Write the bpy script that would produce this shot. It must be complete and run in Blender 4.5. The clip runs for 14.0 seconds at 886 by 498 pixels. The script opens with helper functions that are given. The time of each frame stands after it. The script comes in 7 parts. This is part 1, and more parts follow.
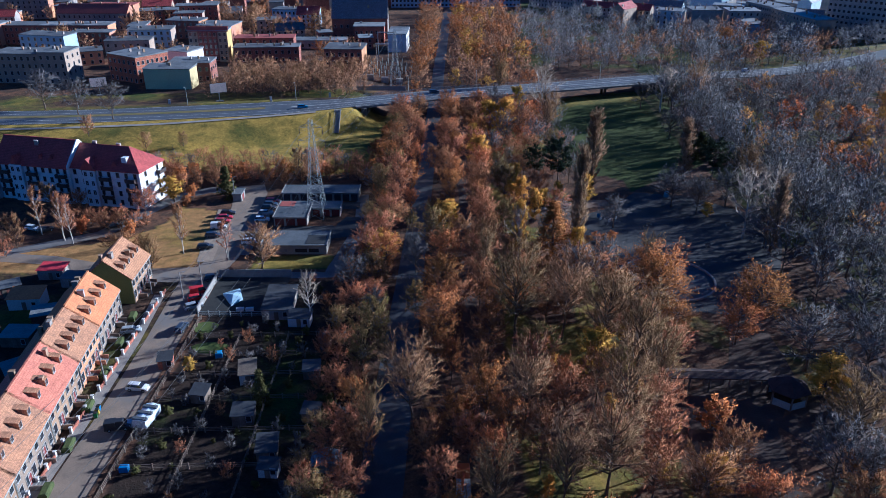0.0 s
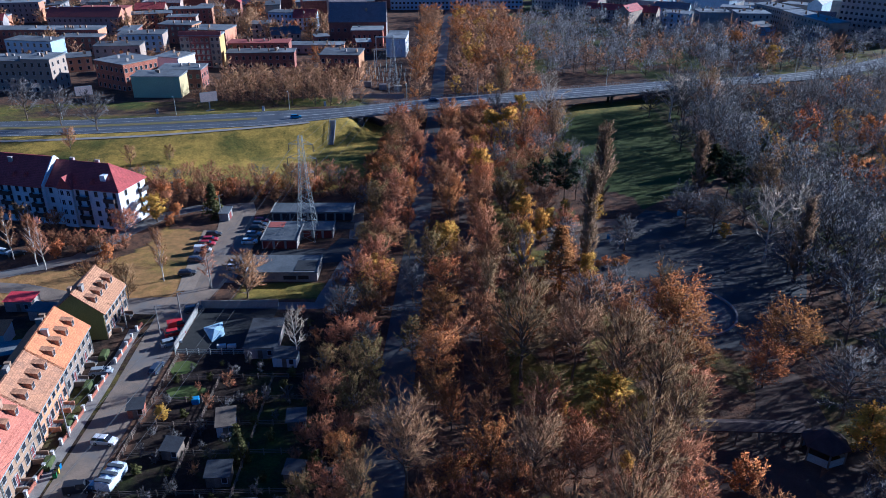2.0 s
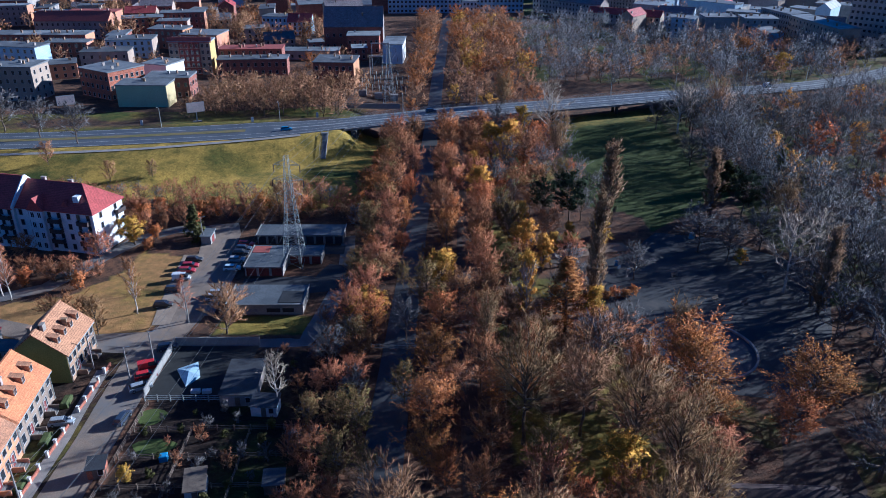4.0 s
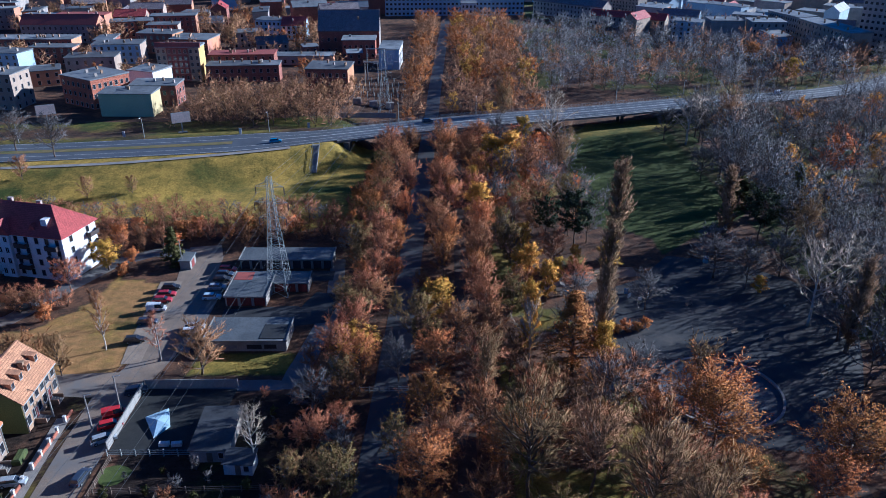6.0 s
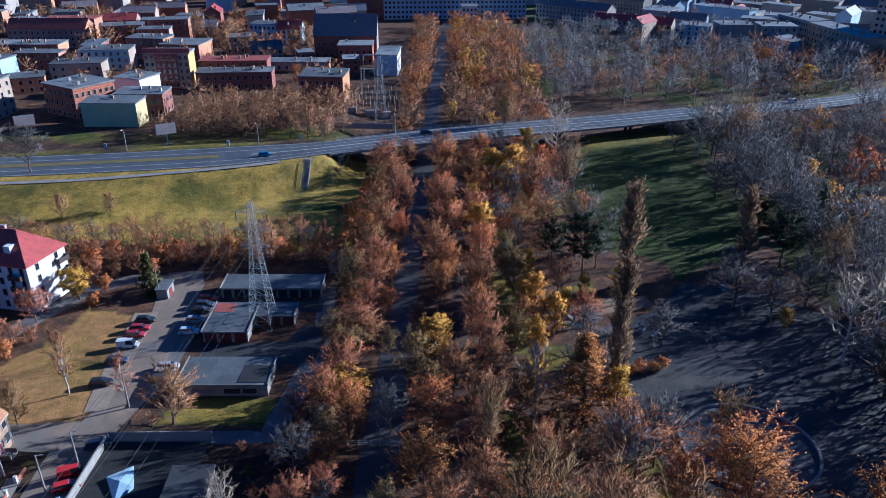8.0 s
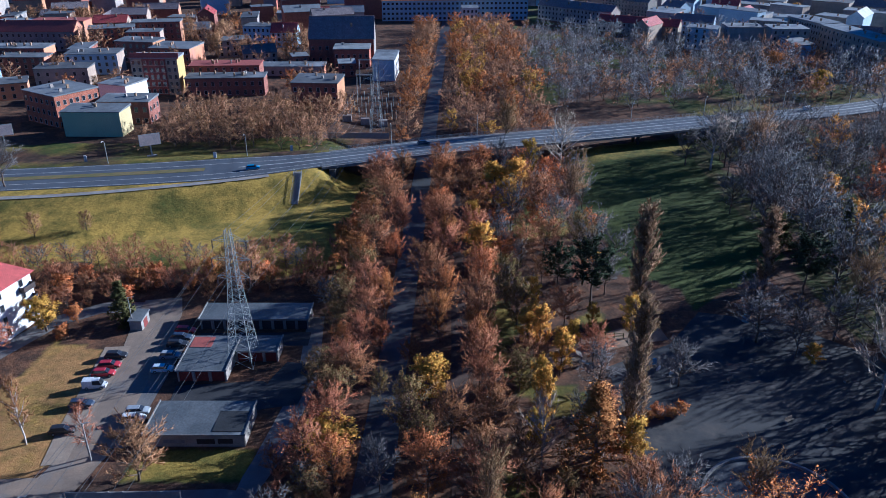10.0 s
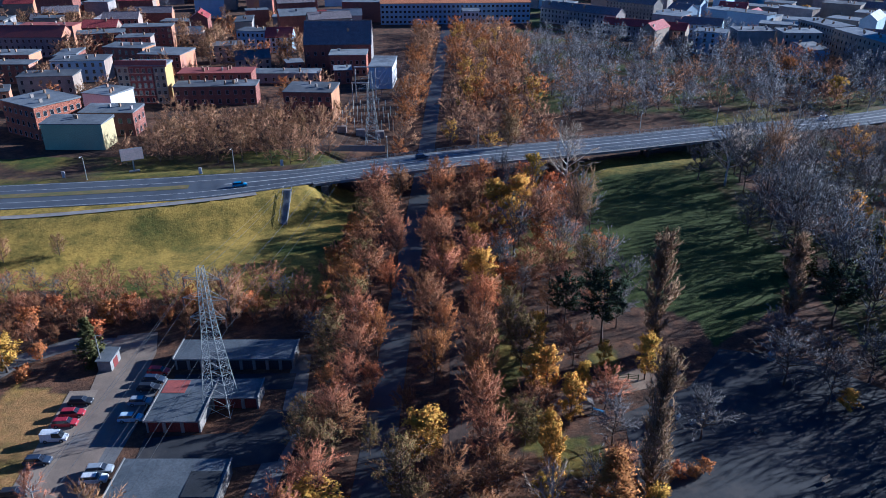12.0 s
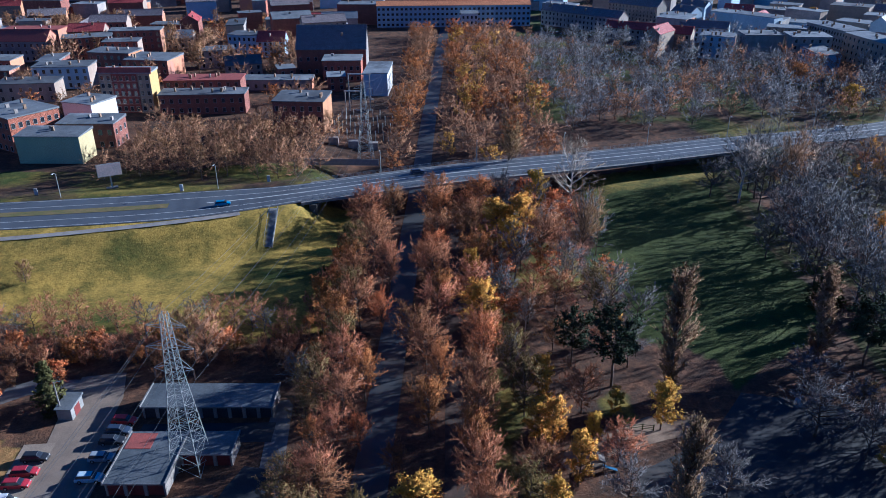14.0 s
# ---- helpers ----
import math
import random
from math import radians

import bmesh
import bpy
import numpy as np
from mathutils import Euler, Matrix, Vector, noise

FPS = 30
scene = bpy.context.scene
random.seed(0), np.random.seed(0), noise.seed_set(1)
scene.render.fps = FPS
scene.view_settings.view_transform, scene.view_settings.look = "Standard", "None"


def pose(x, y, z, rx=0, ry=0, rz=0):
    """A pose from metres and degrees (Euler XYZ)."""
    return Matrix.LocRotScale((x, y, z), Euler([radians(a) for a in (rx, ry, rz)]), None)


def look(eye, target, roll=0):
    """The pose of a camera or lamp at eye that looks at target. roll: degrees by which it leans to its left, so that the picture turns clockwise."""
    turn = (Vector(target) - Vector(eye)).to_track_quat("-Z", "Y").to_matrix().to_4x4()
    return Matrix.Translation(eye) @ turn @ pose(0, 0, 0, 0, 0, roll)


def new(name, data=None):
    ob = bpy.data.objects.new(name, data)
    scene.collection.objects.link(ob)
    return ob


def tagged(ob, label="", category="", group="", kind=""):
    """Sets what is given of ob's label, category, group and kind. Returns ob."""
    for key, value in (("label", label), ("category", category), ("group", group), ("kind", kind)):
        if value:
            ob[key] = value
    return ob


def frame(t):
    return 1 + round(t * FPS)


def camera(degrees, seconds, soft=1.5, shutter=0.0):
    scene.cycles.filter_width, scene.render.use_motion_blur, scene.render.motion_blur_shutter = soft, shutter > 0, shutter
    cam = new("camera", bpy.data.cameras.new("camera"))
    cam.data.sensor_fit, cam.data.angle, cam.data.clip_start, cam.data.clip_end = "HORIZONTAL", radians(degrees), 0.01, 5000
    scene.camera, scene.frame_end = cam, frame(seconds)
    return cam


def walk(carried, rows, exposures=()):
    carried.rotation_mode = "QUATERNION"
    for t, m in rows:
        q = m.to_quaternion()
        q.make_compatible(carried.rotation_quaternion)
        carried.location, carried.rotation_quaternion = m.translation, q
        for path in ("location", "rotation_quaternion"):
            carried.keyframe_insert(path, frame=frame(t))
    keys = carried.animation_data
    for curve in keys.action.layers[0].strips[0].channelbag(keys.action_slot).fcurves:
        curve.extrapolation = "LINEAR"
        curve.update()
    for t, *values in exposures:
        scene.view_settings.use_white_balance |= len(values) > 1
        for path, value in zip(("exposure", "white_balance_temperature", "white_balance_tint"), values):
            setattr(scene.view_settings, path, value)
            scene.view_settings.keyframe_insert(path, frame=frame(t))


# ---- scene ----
cam = camera(61.67, 14.0, soft=0.9)
# seconds, x, y, z of the drone, yaw, pitch, roll in degrees
ROWS = [
    (0.0, 0.14, 0.07, 82.07, -0.12, -25.17, 0.04),
    (0.5, 0.33, 3.87, 82.18, -0.08, -25.20, 0.02),
    (1.0, 0.39, 7.44, 82.19, -0.06, -25.17, 0.02),
    (1.5, 0.44, 11.16, 82.27, -0.07, -25.22, -0.05),
    (2.0, 0.73, 14.79, 82.33, -0.04, -25.21, -0.07),
    (2.5, 0.92, 18.42, 82.59, -0.04, -25.21, -0.02),
    (3.0, 1.12, 21.99, 82.77, -0.04, -25.18, 0.02),
    (5.5, 2.11, 40.45, 82.89, -0.07, -25.20, 0.00),
    (6.0, 2.32, 44.07, 82.86, -0.08, -25.19, 0.00),
    (6.5, 2.45, 47.81, 82.80, -0.08, -25.16, 0.03),
    (7.0, 2.67, 51.59, 82.88, -0.06, -25.18, 0.04),
    (7.5, 2.80, 55.45, 82.65, -0.06, -25.13, 0.00),
    (8.0, 3.00, 59.33, 82.48, -0.01, -25.12, -0.01),
    (10.5, 3.95, 77.48, 82.34, 0.07, -25.21, -0.04),
    (11.0, 4.10, 81.32, 82.23, 0.07, -25.18, -0.09),
    (11.5, 4.33, 84.90, 82.40, 0.10, -25.17, -0.14),
    (12.0, 4.63, 88.62, 82.30, 0.14, -25.17, -0.15),
    (12.5, 4.83, 92.39, 82.23, 0.13, -25.19, -0.17),
    (13.0, 4.98, 95.94, 82.20, 0.11, -25.15, -0.16),
    (13.5, 5.19, 99.64, 82.43, 0.09, -25.18, -0.21),
    (14.0, 5.34, 103.45, 82.45, 0.07, -25.22, -0.15),
]
walk(cam, [(t, pose(x, y, z, 90 + pitch, -roll, yaw)) for t, x, y, z, yaw, pitch, roll in ROWS], exposures=((0.0, 1.31, 3600, 11), (14.0, 1.31, 3600, 11)))

# ---- world and sun ----
SUN_AZ, SUN_EL = 66.0, 17.5
world = bpy.data.worlds.new("sky")
scene.world = world
world.use_nodes = True
sky = world.node_tree.nodes.new("ShaderNodeTexSky")
sky.sky_type, sky.sun_disc = "NISHITA", False
sky.dust_density, sky.ozone_density, sky.air_density = 0.3, 5.0, 1.0
sky.sun_elevation, sky.sun_rotation = radians(SUN_EL), radians(SUN_AZ)
world.node_tree.links.new(sky.outputs[0], world.node_tree.nodes["Background"].inputs[0])
world.node_tree.nodes["Background"].inputs[1].default_value = 0.021
TO_SUN = Vector((math.sin(radians(SUN_AZ)) * math.cos(radians(SUN_EL)), math.cos(radians(SUN_AZ)) * math.cos(radians(SUN_EL)), math.sin(radians(SUN_EL))))
sun = new("sun", bpy.data.lights.new("sun", "SUN"))
sun.data.energy, sun.data.angle, sun.data.color = 5.0, radians(0.55), (1.0, 0.69, 0.37)
sun.matrix_world = look(TO_SUN * 500, (0, 0, 0))


# ---- materials ----
def mat(name, c1, c2=None, scale=1.0, rough=0.85, bump=0.25, fine=9.0, metal=0.0, vary=0.0, island=0.0, stain=None, gloss=0.3):
    """Two colours mixed by a broad noise, darkened by a fine one, with relief; vary: per object; island: per loose piece."""
    m = bpy.data.materials.new(name)
    m.use_nodes = True
    nt, N = m.node_tree, m.node_tree.nodes
    bs = N["Principled BSDF"]
    c2 = c2 or tuple(c * 0.7 for c in c1)

    def node(kind, **kw):
        n = N.new(kind)
        for k, v in kw.items():
            if k == "op":
                n.operation = v
            elif k == "blend":
                n.data_type, n.blend_type = "RGBA", v
            else:
                n.inputs[k].default_value = v
        return n

    def mixed(a, b, fac, blend="MIX"):
        n = node("ShaderNodeMix", blend=blend)
        for sock, v in ((n.inputs[0], fac), (n.inputs[6], a), (n.inputs[7], b)):
            if hasattr(v, "is_linked"):
                nt.links.new(v, sock)
            elif isinstance(v, tuple):
                sock.default_value = (*v, 1)
            else:
                sock.default_value = v
        return n.outputs[2]

    co = N.new("ShaderNodeTexCoord")
    big = node("ShaderNodeTexNoise", Scale=scale, Detail=5.0, Roughness=0.6)
    small = node("ShaderNodeTexNoise", Scale=scale * fine, Detail=4.0, Roughness=0.65)
    nt.links.new(co.outputs["Object"], big.inputs["Vector"])
    nt.links.new(co.outputs["Object"], small.inputs["Vector"])
    ramp = N.new("ShaderNodeMapRange")
    ramp.inputs[1].default_value, ramp.inputs[2].default_value = 0.35, 0.65
    nt.links.new(big.outputs[0], ramp.inputs[0])
    col = mixed(c1, c2, ramp.outputs[0])
    r2 = N.new("ShaderNodeMapRange")
    r2.inputs[1].default_value, r2.inputs[2].default_value = 0.3, 0.7
    r2.inputs[3].default_value, r2.inputs[4].default_value = 0.72, 1.18
    nt.links.new(small.outputs[0], r2.inputs[0])
    hs = N.new("ShaderNodeHueSaturation")
    nt.links.new(col, hs.inputs["Color"])
    nt.links.new(r2.outputs[0], hs.inputs["Value"])
    col = hs.outputs[0]
    if stain:
        wide = node("ShaderNodeTexNoise", Scale=scale * 0.23, Detail=6.0, Roughness=0.7)
        nt.links.new(co.outputs["Object"], wide.inputs["Vector"])
        r3 = N.new("ShaderNodeMapRange")
        r3.inputs[1].default_value, r3.inputs[2].default_value = 0.52, 0.64
        nt.links.new(wide.outputs[0], r3.inputs[0])
        col = mixed(col, stain, r3.outputs[0])
    for amount, src in ((vary, ("ShaderNodeObjectInfo", "Random")), (island, ("ShaderNodeNewGeometry", "Random Per Island"))):
        if amount:
            info = N.new(src[0])
            r4 = N.new("ShaderNodeMapRange")
            r4.inputs[3].default_value, r4.inputs[4].default_value = 1 - amount, 1 + amount
            nt.links.new(info.outputs[src[1]], r4.inputs[0])
            h2 = N.new("ShaderNodeHueSaturation")
            nt.links.new(col, h2.inputs["Color"])
            nt.links.new(r4.outputs[0], h2.inputs["Value"])
            r5 = N.new("ShaderNodeMapRange")
            r5.inputs[3].default_value, r5.inputs[4].default_value = 0.5 + amount * 0.05, 0.5 - amount * 0.05
            nt.links.new(info.outputs[src[1]], r5.inputs[0])
            nt.links.new(r5.outputs[0], h2.inputs["Hue"])
            col = h2.outputs[0]
    nt.links.new(col, bs.inputs["Base Color"])
    bs.inputs["Roughness"].default_value, bs.inputs["Metallic"].default_value = rough, metal
    bs.inputs["Specular IOR Level"].default_value = gloss
    if bump:
        bp = N.new("ShaderNodeBump")
        bp.inputs["Strength"].default_value, bp.inputs["Distance"].default_value = bump, 0.06
        nt.links.new(small.outputs[0], bp.inputs["Height"])
        nt.links.new(bp.outputs[0], bs.inputs["Normal"])
    return m


def courses(name, c1, c2, mortar, w, h, gap, rough=0.85, vary=0.25, axis="wall", rot=0.0):
    """Bricks or tiles laid in courses of true size, with relief."""
    m = mat(name, c1, c2, 0.5, rough, 0.0, 7.0, vary=0.0)
    nt, N = m.node_tree, m.node_tree.nodes
    bs = N["Principled BSDF"]
    br = N.new("ShaderNodeTexBrick")
    br.inputs["Scale"].default_value = 1.0
    br.inputs["Brick Width"].default_value, br.inputs["Row Height"].default_value = w, h
    br.inputs["Mortar Size"].default_value = gap
    br.inputs["Color1"].default_value, br.inputs["Color2"].default_value = (1 - vary, 1 - vary, 1 - vary, 1), (1 + vary, 1 + vary * 0.8, 1 + vary * 0.6, 1)
    br.inputs["Mortar"].default_value = (*mortar, 1)
    co = N.new("ShaderNodeTexCoord")
    sep, com = N.new("ShaderNodeSeparateXYZ"), N.new("ShaderNodeCombineXYZ")
    nt.links.new(co.outputs["Object"], sep.inputs[0])
    add = N.new("ShaderNodeMath")
    add.operation = "ADD"
    nt.links.new(sep.outputs[0], add.inputs[0])
    nt.links.new(sep.outputs[1], add.inputs[1])
    if axis == "wall":
        nt.links.new(add.outputs[0], com.inputs[0])
        nt.links.new(sep.outputs[2], com.inputs[1])
    else:
        nt.links.new(sep.outputs[0], com.inputs[0])
        nt.links.new(sep.outputs[1], com.inputs[1])
    nt.links.new(com.outputs[0], br.inputs["Vector"])
    mul = N.new("ShaderNodeMix")
    mul.data_type, mul.blend_type = "RGBA", "MULTIPLY"
    mul.inputs[0].default_value = 1.0
    old = bs.inputs["Base Color"].links[0].from_socket
    nt.links.new(old, mul.inputs[6])
    nt.links.new(br.outputs["Color"], mul.inputs[7])
    nt.links.new(mul.outputs[2], bs.inputs["Base Color"])
    bp = N.new("ShaderNodeBump")
    bp.invert = True
    bp.inputs["Strength"].default_value, bp.inputs["Distance"].default_value = 0.6, 0.03
    nt.links.new(br.outputs["Fac"], bp.inputs["Height"])
    nt.links.new(bp.outputs[0], bs.inputs["Normal"])
    return m


# asphalt tone lowered to carry tree shade
ASPHALT = mat("asphalt", (0.045, 0.046, 0.05), (0.03, 0.031, 0.035), 0.25, 0.8, 0.1, 40, stain=(0.07, 0.062, 0.055))
ROAD = mat("road asphalt", (0.11, 0.12, 0.135), (0.085, 0.092, 0.105), 0.15, 0.6, 0.05, 40, stain=(0.07, 0.075, 0.085))
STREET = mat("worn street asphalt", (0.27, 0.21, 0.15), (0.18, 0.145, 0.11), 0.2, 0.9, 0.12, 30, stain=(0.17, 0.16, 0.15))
PAVING = mat("pale paving", (0.32, 0.29, 0.25), (0.22, 0.2, 0.18), 0.4, 0.9, 0.1, 20)
# tree shade darkens this lane colour, sky reflection tints it blue
LANE = mat("park lane", (0.055, 0.058, 0.064), (0.036, 0.038, 0.042), 0.15, 0.6, 0.12, 25, stain=(0.06, 0.048, 0.04), gloss=0.4)
DRIVE = mat("grey drive asphalt", (0.17, 0.165, 0.16), (0.12, 0.115, 0.115), 0.2, 0.85, 0.12, 30, stain=(0.2, 0.16, 0.12))
APT_WHITE = mat("fresh white render", (0.72, 0.72, 0.72), (0.64, 0.64, 0.65), 0.3, 0.8, 0.04, 18)
LEAFY_STRIP = mat("leaf-strewn paving", (0.32, 0.26, 0.19), (0.25, 0.2, 0.145), 0.35, 0.95, 0.25, 18)
SAND = mat("sandy path", (0.3, 0.22, 0.14), (0.18, 0.125, 0.08), 0.3, 0.95, 0.2, 20)
CONCRETE = mat("weathered concrete", (0.3, 0.29, 0.27), (0.2, 0.195, 0.185), 0.4, 0.9, 0.12, 15, stain=(0.13, 0.125, 0.12))
DARKCON = mat("dark pier concrete", (0.085, 0.08, 0.075), (0.05, 0.048, 0.045), 0.3, 0.9, 0.12, 15)
WHITE = mat("road paint", (0.7, 0.7, 0.68), (0.5, 0.5, 0.48), 0.8, 0.7, 0.05)
# both felts have sky reflection and haze mixed into their blue-grey
FELT = mat("roofing felt", (0.15, 0.16, 0.17), (0.1, 0.106, 0.115), 0.25, 0.75, 0.1, 12, vary=0.25, stain=(0.25, 0.26, 0.27))
FELTPALE = mat("sky-paled roofing felt", (0.27, 0.285, 0.29), (0.185, 0.195, 0.205), 0.25, 0.6, 0.1, 12, vary=0.2, stain=(0.11, 0.115, 0.12))
FELTRED = mat("faded red roof paint", (0.33, 0.095, 0.07), (0.24, 0.08, 0.065), 0.5, 0.8, 0.1)
TILE_ORANGE = courses("orange roof tiles", (0.56, 0.24, 0.085), (0.46, 0.19, 0.075), (0.75, 0.7, 0.65), 0.28, 0.33, 0.02, 0.8, 0.12, "roof")
TILE_PINK = courses("faded pink roof tiles", (0.5, 0.19, 0.115), (0.4, 0.155, 0.1), (0.75, 0.7, 0.65), 0.28, 0.33, 0.02, 0.8, 0.12, "roof")
TILE_BROWN = courses("weathered roof tiles", (0.43, 0.23, 0.115), (0.29, 0.165, 0.095), (0.7, 0.65, 0.6), 0.28, 0.33, 0.02, 0.85, 0.18, "roof")
TILE_RED = courses("red roof tiles", (0.4, 0.085, 0.075), (0.3, 0.065, 0.06), (0.5, 0.45, 0.4), 0.3, 0.35, 0.03, 0.6, 0.15, "roof")
TILE_TAN = courses("tan roof tiles", (0.5, 0.28, 0.14), (0.38, 0.21, 0.11), (0.5, 0.45, 0.4), 0.28, 0.33, 0.03, 0.85, 0.15, "roof")
TILE_DARK = courses("dark roof tiles", (0.27, 0.24, 0.25), (0.2, 0.18, 0.19), (0.5, 0.45, 0.4), 0.3, 0.35, 0.03, 0.7, 0.2, "roof")
CREAM = mat("cream plaster", (0.38, 0.3, 0.225), (0.3, 0.24, 0.185), 0.35, 0.9, 0.08, 18, vary=0.12, stain=(0.27, 0.215, 0.165))
WHITEWALL = mat("white plaster", (0.6, 0.59, 0.57), (0.48, 0.475, 0.465), 0.3, 0.9, 0.06, 18, vary=0.08)
GREYWALL = mat("grey plaster", (0.36, 0.32, 0.28), (0.26, 0.235, 0.21), 0.3, 0.9, 0.08, 18, vary=0.2, stain=(0.19, 0.18, 0.18))
# peach front plaster; on town gables it paints the warm sunlight
PEACH_AND_SUNLIT = mat("peach plaster and sunlit gable", (0.56, 0.28, 0.13), (0.45, 0.225, 0.115), 0.3, 0.9, 0.08, 18, vary=0.15, stain=(0.42, 0.22, 0.15))
TAN_FRONT = mat("tan plaster front", (0.32, 0.22, 0.135), (0.25, 0.175, 0.11), 0.35, 0.9, 0.08, 18, vary=0.15, stain=(0.2, 0.145, 0.1))
STONE_FRONT = mat("grey-brown plaster front", (0.27, 0.21, 0.155), (0.2, 0.16, 0.125), 0.35, 0.9, 0.08, 18, vary=0.15, stain=(0.16, 0.13, 0.105))
SHEDFELT = mat("old dark shed felt", (0.07, 0.075, 0.085), (0.045, 0.048, 0.055), 0.4, 0.85, 0.15, 12, vary=0.3)
OLIVE = mat("olive green plaster", (0.3, 0.29, 0.07), (0.25, 0.24, 0.06), 0.3, 0.9, 0.06, 18)
TEAL = mat("pale green plaster", (0.44, 0.52, 0.33), (0.37, 0.44, 0.29), 0.15, 0.9, 0.05, 18)
YELLOW = mat("yellow plaster", (0.55, 0.4, 0.13), (0.47, 0.34, 0.11), 0.3, 0.9, 0.06, 18)
# the blue of these town walls also carries the distance haze
BLUEWALL = mat("pale haze-blue plaster", (0.42, 0.52, 0.62), (0.34, 0.43, 0.53), 0.2, 0.9, 0.06, 18, vary=0.12)
BRICK = courses("red brick", (0.42, 0.165, 0.095), (0.3, 0.12, 0.075), (0.75, 0.7, 0.65), 0.26, 0.085, 0.012)
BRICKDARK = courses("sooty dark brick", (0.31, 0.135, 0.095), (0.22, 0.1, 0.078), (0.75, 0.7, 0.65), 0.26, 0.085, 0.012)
GLASS = mat("dark window glass", (0.03, 0.035, 0.045), (0.02, 0.022, 0.03), 0.5, 0.12, 0.0, gloss=0.6, vary=0.3)
FRAME = mat("white window frame", (0.42, 0.41, 0.39), (0.34, 0.33, 0.32), 1.0, 0.6, 0.0)
REDPAINT = mat("dark red painted door", (0.17, 0.035, 0.03), (0.11, 0.03, 0.026), 0.8, 0.7, 0.1)
STEEL = mat("galvanised steel", (0.42, 0.44, 0.43), (0.32, 0.34, 0.33), 0.8, 0.5, 0.05, metal=0.4)
LINE = mat("old wire", (0.2, 0.2, 0.19), (0.12, 0.12, 0.12), 0.5, 0.5, 0.0, metal=0.3)
TIMBER = mat("grey timber", (0.2, 0.16, 0.12), (0.12, 0.095, 0.075), 0.7, 0.9, 0.2, vary=0.2)
RUBBER = mat("black rubber", (0.02, 0.02, 0.02), (0.015, 0.015, 0.015), 1, 0.9, 0.0)
TARP = mat("pale blue sheeting", (0.42, 0.55, 0.66), (0.33, 0.45, 0.56), 0.5, 0.6, 0.1)
HEDGE = mat("clipped evergreen", (0.085, 0.1, 0.025), (0.045, 0.06, 0.018), 1.0, 0.9, 0.8, 10)


def leafy(name, a, b, vary=0.2, island=0.12):
    return mat(name, a, b, 0.12, 0.9, 0.0, 6, vary=vary, island=island, gloss=0.04)


# distant haze is put into these three twig colours: paler, greyer, bluer
TWIG_FAR = leafy("haze-pale grey twigs", (0.3, 0.3, 0.32), (0.22, 0.222, 0.235))
TWIG_FARBROWN = leafy("haze-pale brown twigs", (0.48, 0.27, 0.14), (0.36, 0.205, 0.11))
TWIG_GREY = leafy("haze-blue grey twigs", (0.185, 0.185, 0.195), (0.13, 0.13, 0.138))
BARK = mat("dark bark", (0.17, 0.13, 0.095), (0.1, 0.078, 0.06), 1.5, 0.95, 0.4)
BARKPALE = mat("pale birch bark", (0.6, 0.56, 0.5), (0.4, 0.37, 0.33), 0.9, 0.85, 0.2)
TWIG_PURPLE = leafy("purple-brown twigs", (0.46, 0.225, 0.1), (0.29, 0.14, 0.072))
TWIG_OLIVE = leafy("olive-grey twigs", (0.36, 0.23, 0.105), (0.22, 0.14, 0.068))
TWIG_PALE = leafy("pale grey twigs", (0.45, 0.38, 0.29), (0.33, 0.28, 0.22))
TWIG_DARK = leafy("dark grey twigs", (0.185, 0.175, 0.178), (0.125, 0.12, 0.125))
TWIG_RUSSET = leafy("russet twigs", (0.48, 0.22, 0.085), (0.36, 0.165, 0.065))
TWIG_STRAW = leafy("straw twigs", (0.46, 0.27, 0.125), (0.35, 0.205, 0.095))
TWIG_POPLAR = leafy("brown poplar twigs", (0.42, 0.29, 0.17), (0.33, 0.23, 0.14))
LEAF_RUST = leafy("rust leaves", (0.6, 0.245, 0.055), (0.44, 0.175, 0.045))
LEAF_ORANGE = leafy("orange needles", (0.6, 0.26, 0.07), (0.5, 0.2, 0.055))
LEAF_YELLOW = leafy("golden leaves", (0.74, 0.44, 0.045), (0.56, 0.33, 0.04))
LEAF_OLIVE = leafy("fading green leaves", (0.22, 0.17, 0.05), (0.16, 0.13, 0.045))
LEAF_POPLAR = leafy("fading poplar leaves", (0.27, 0.18, 0.08), (0.2, 0.14, 0.065))
NEEDLE = leafy("dark needles", (0.06, 0.075, 0.04), (0.035, 0.048, 0.03))
NEEDLE_LIGHT = leafy("mid green needles", (0.12, 0.115, 0.035), (0.075, 0.078, 0.028))


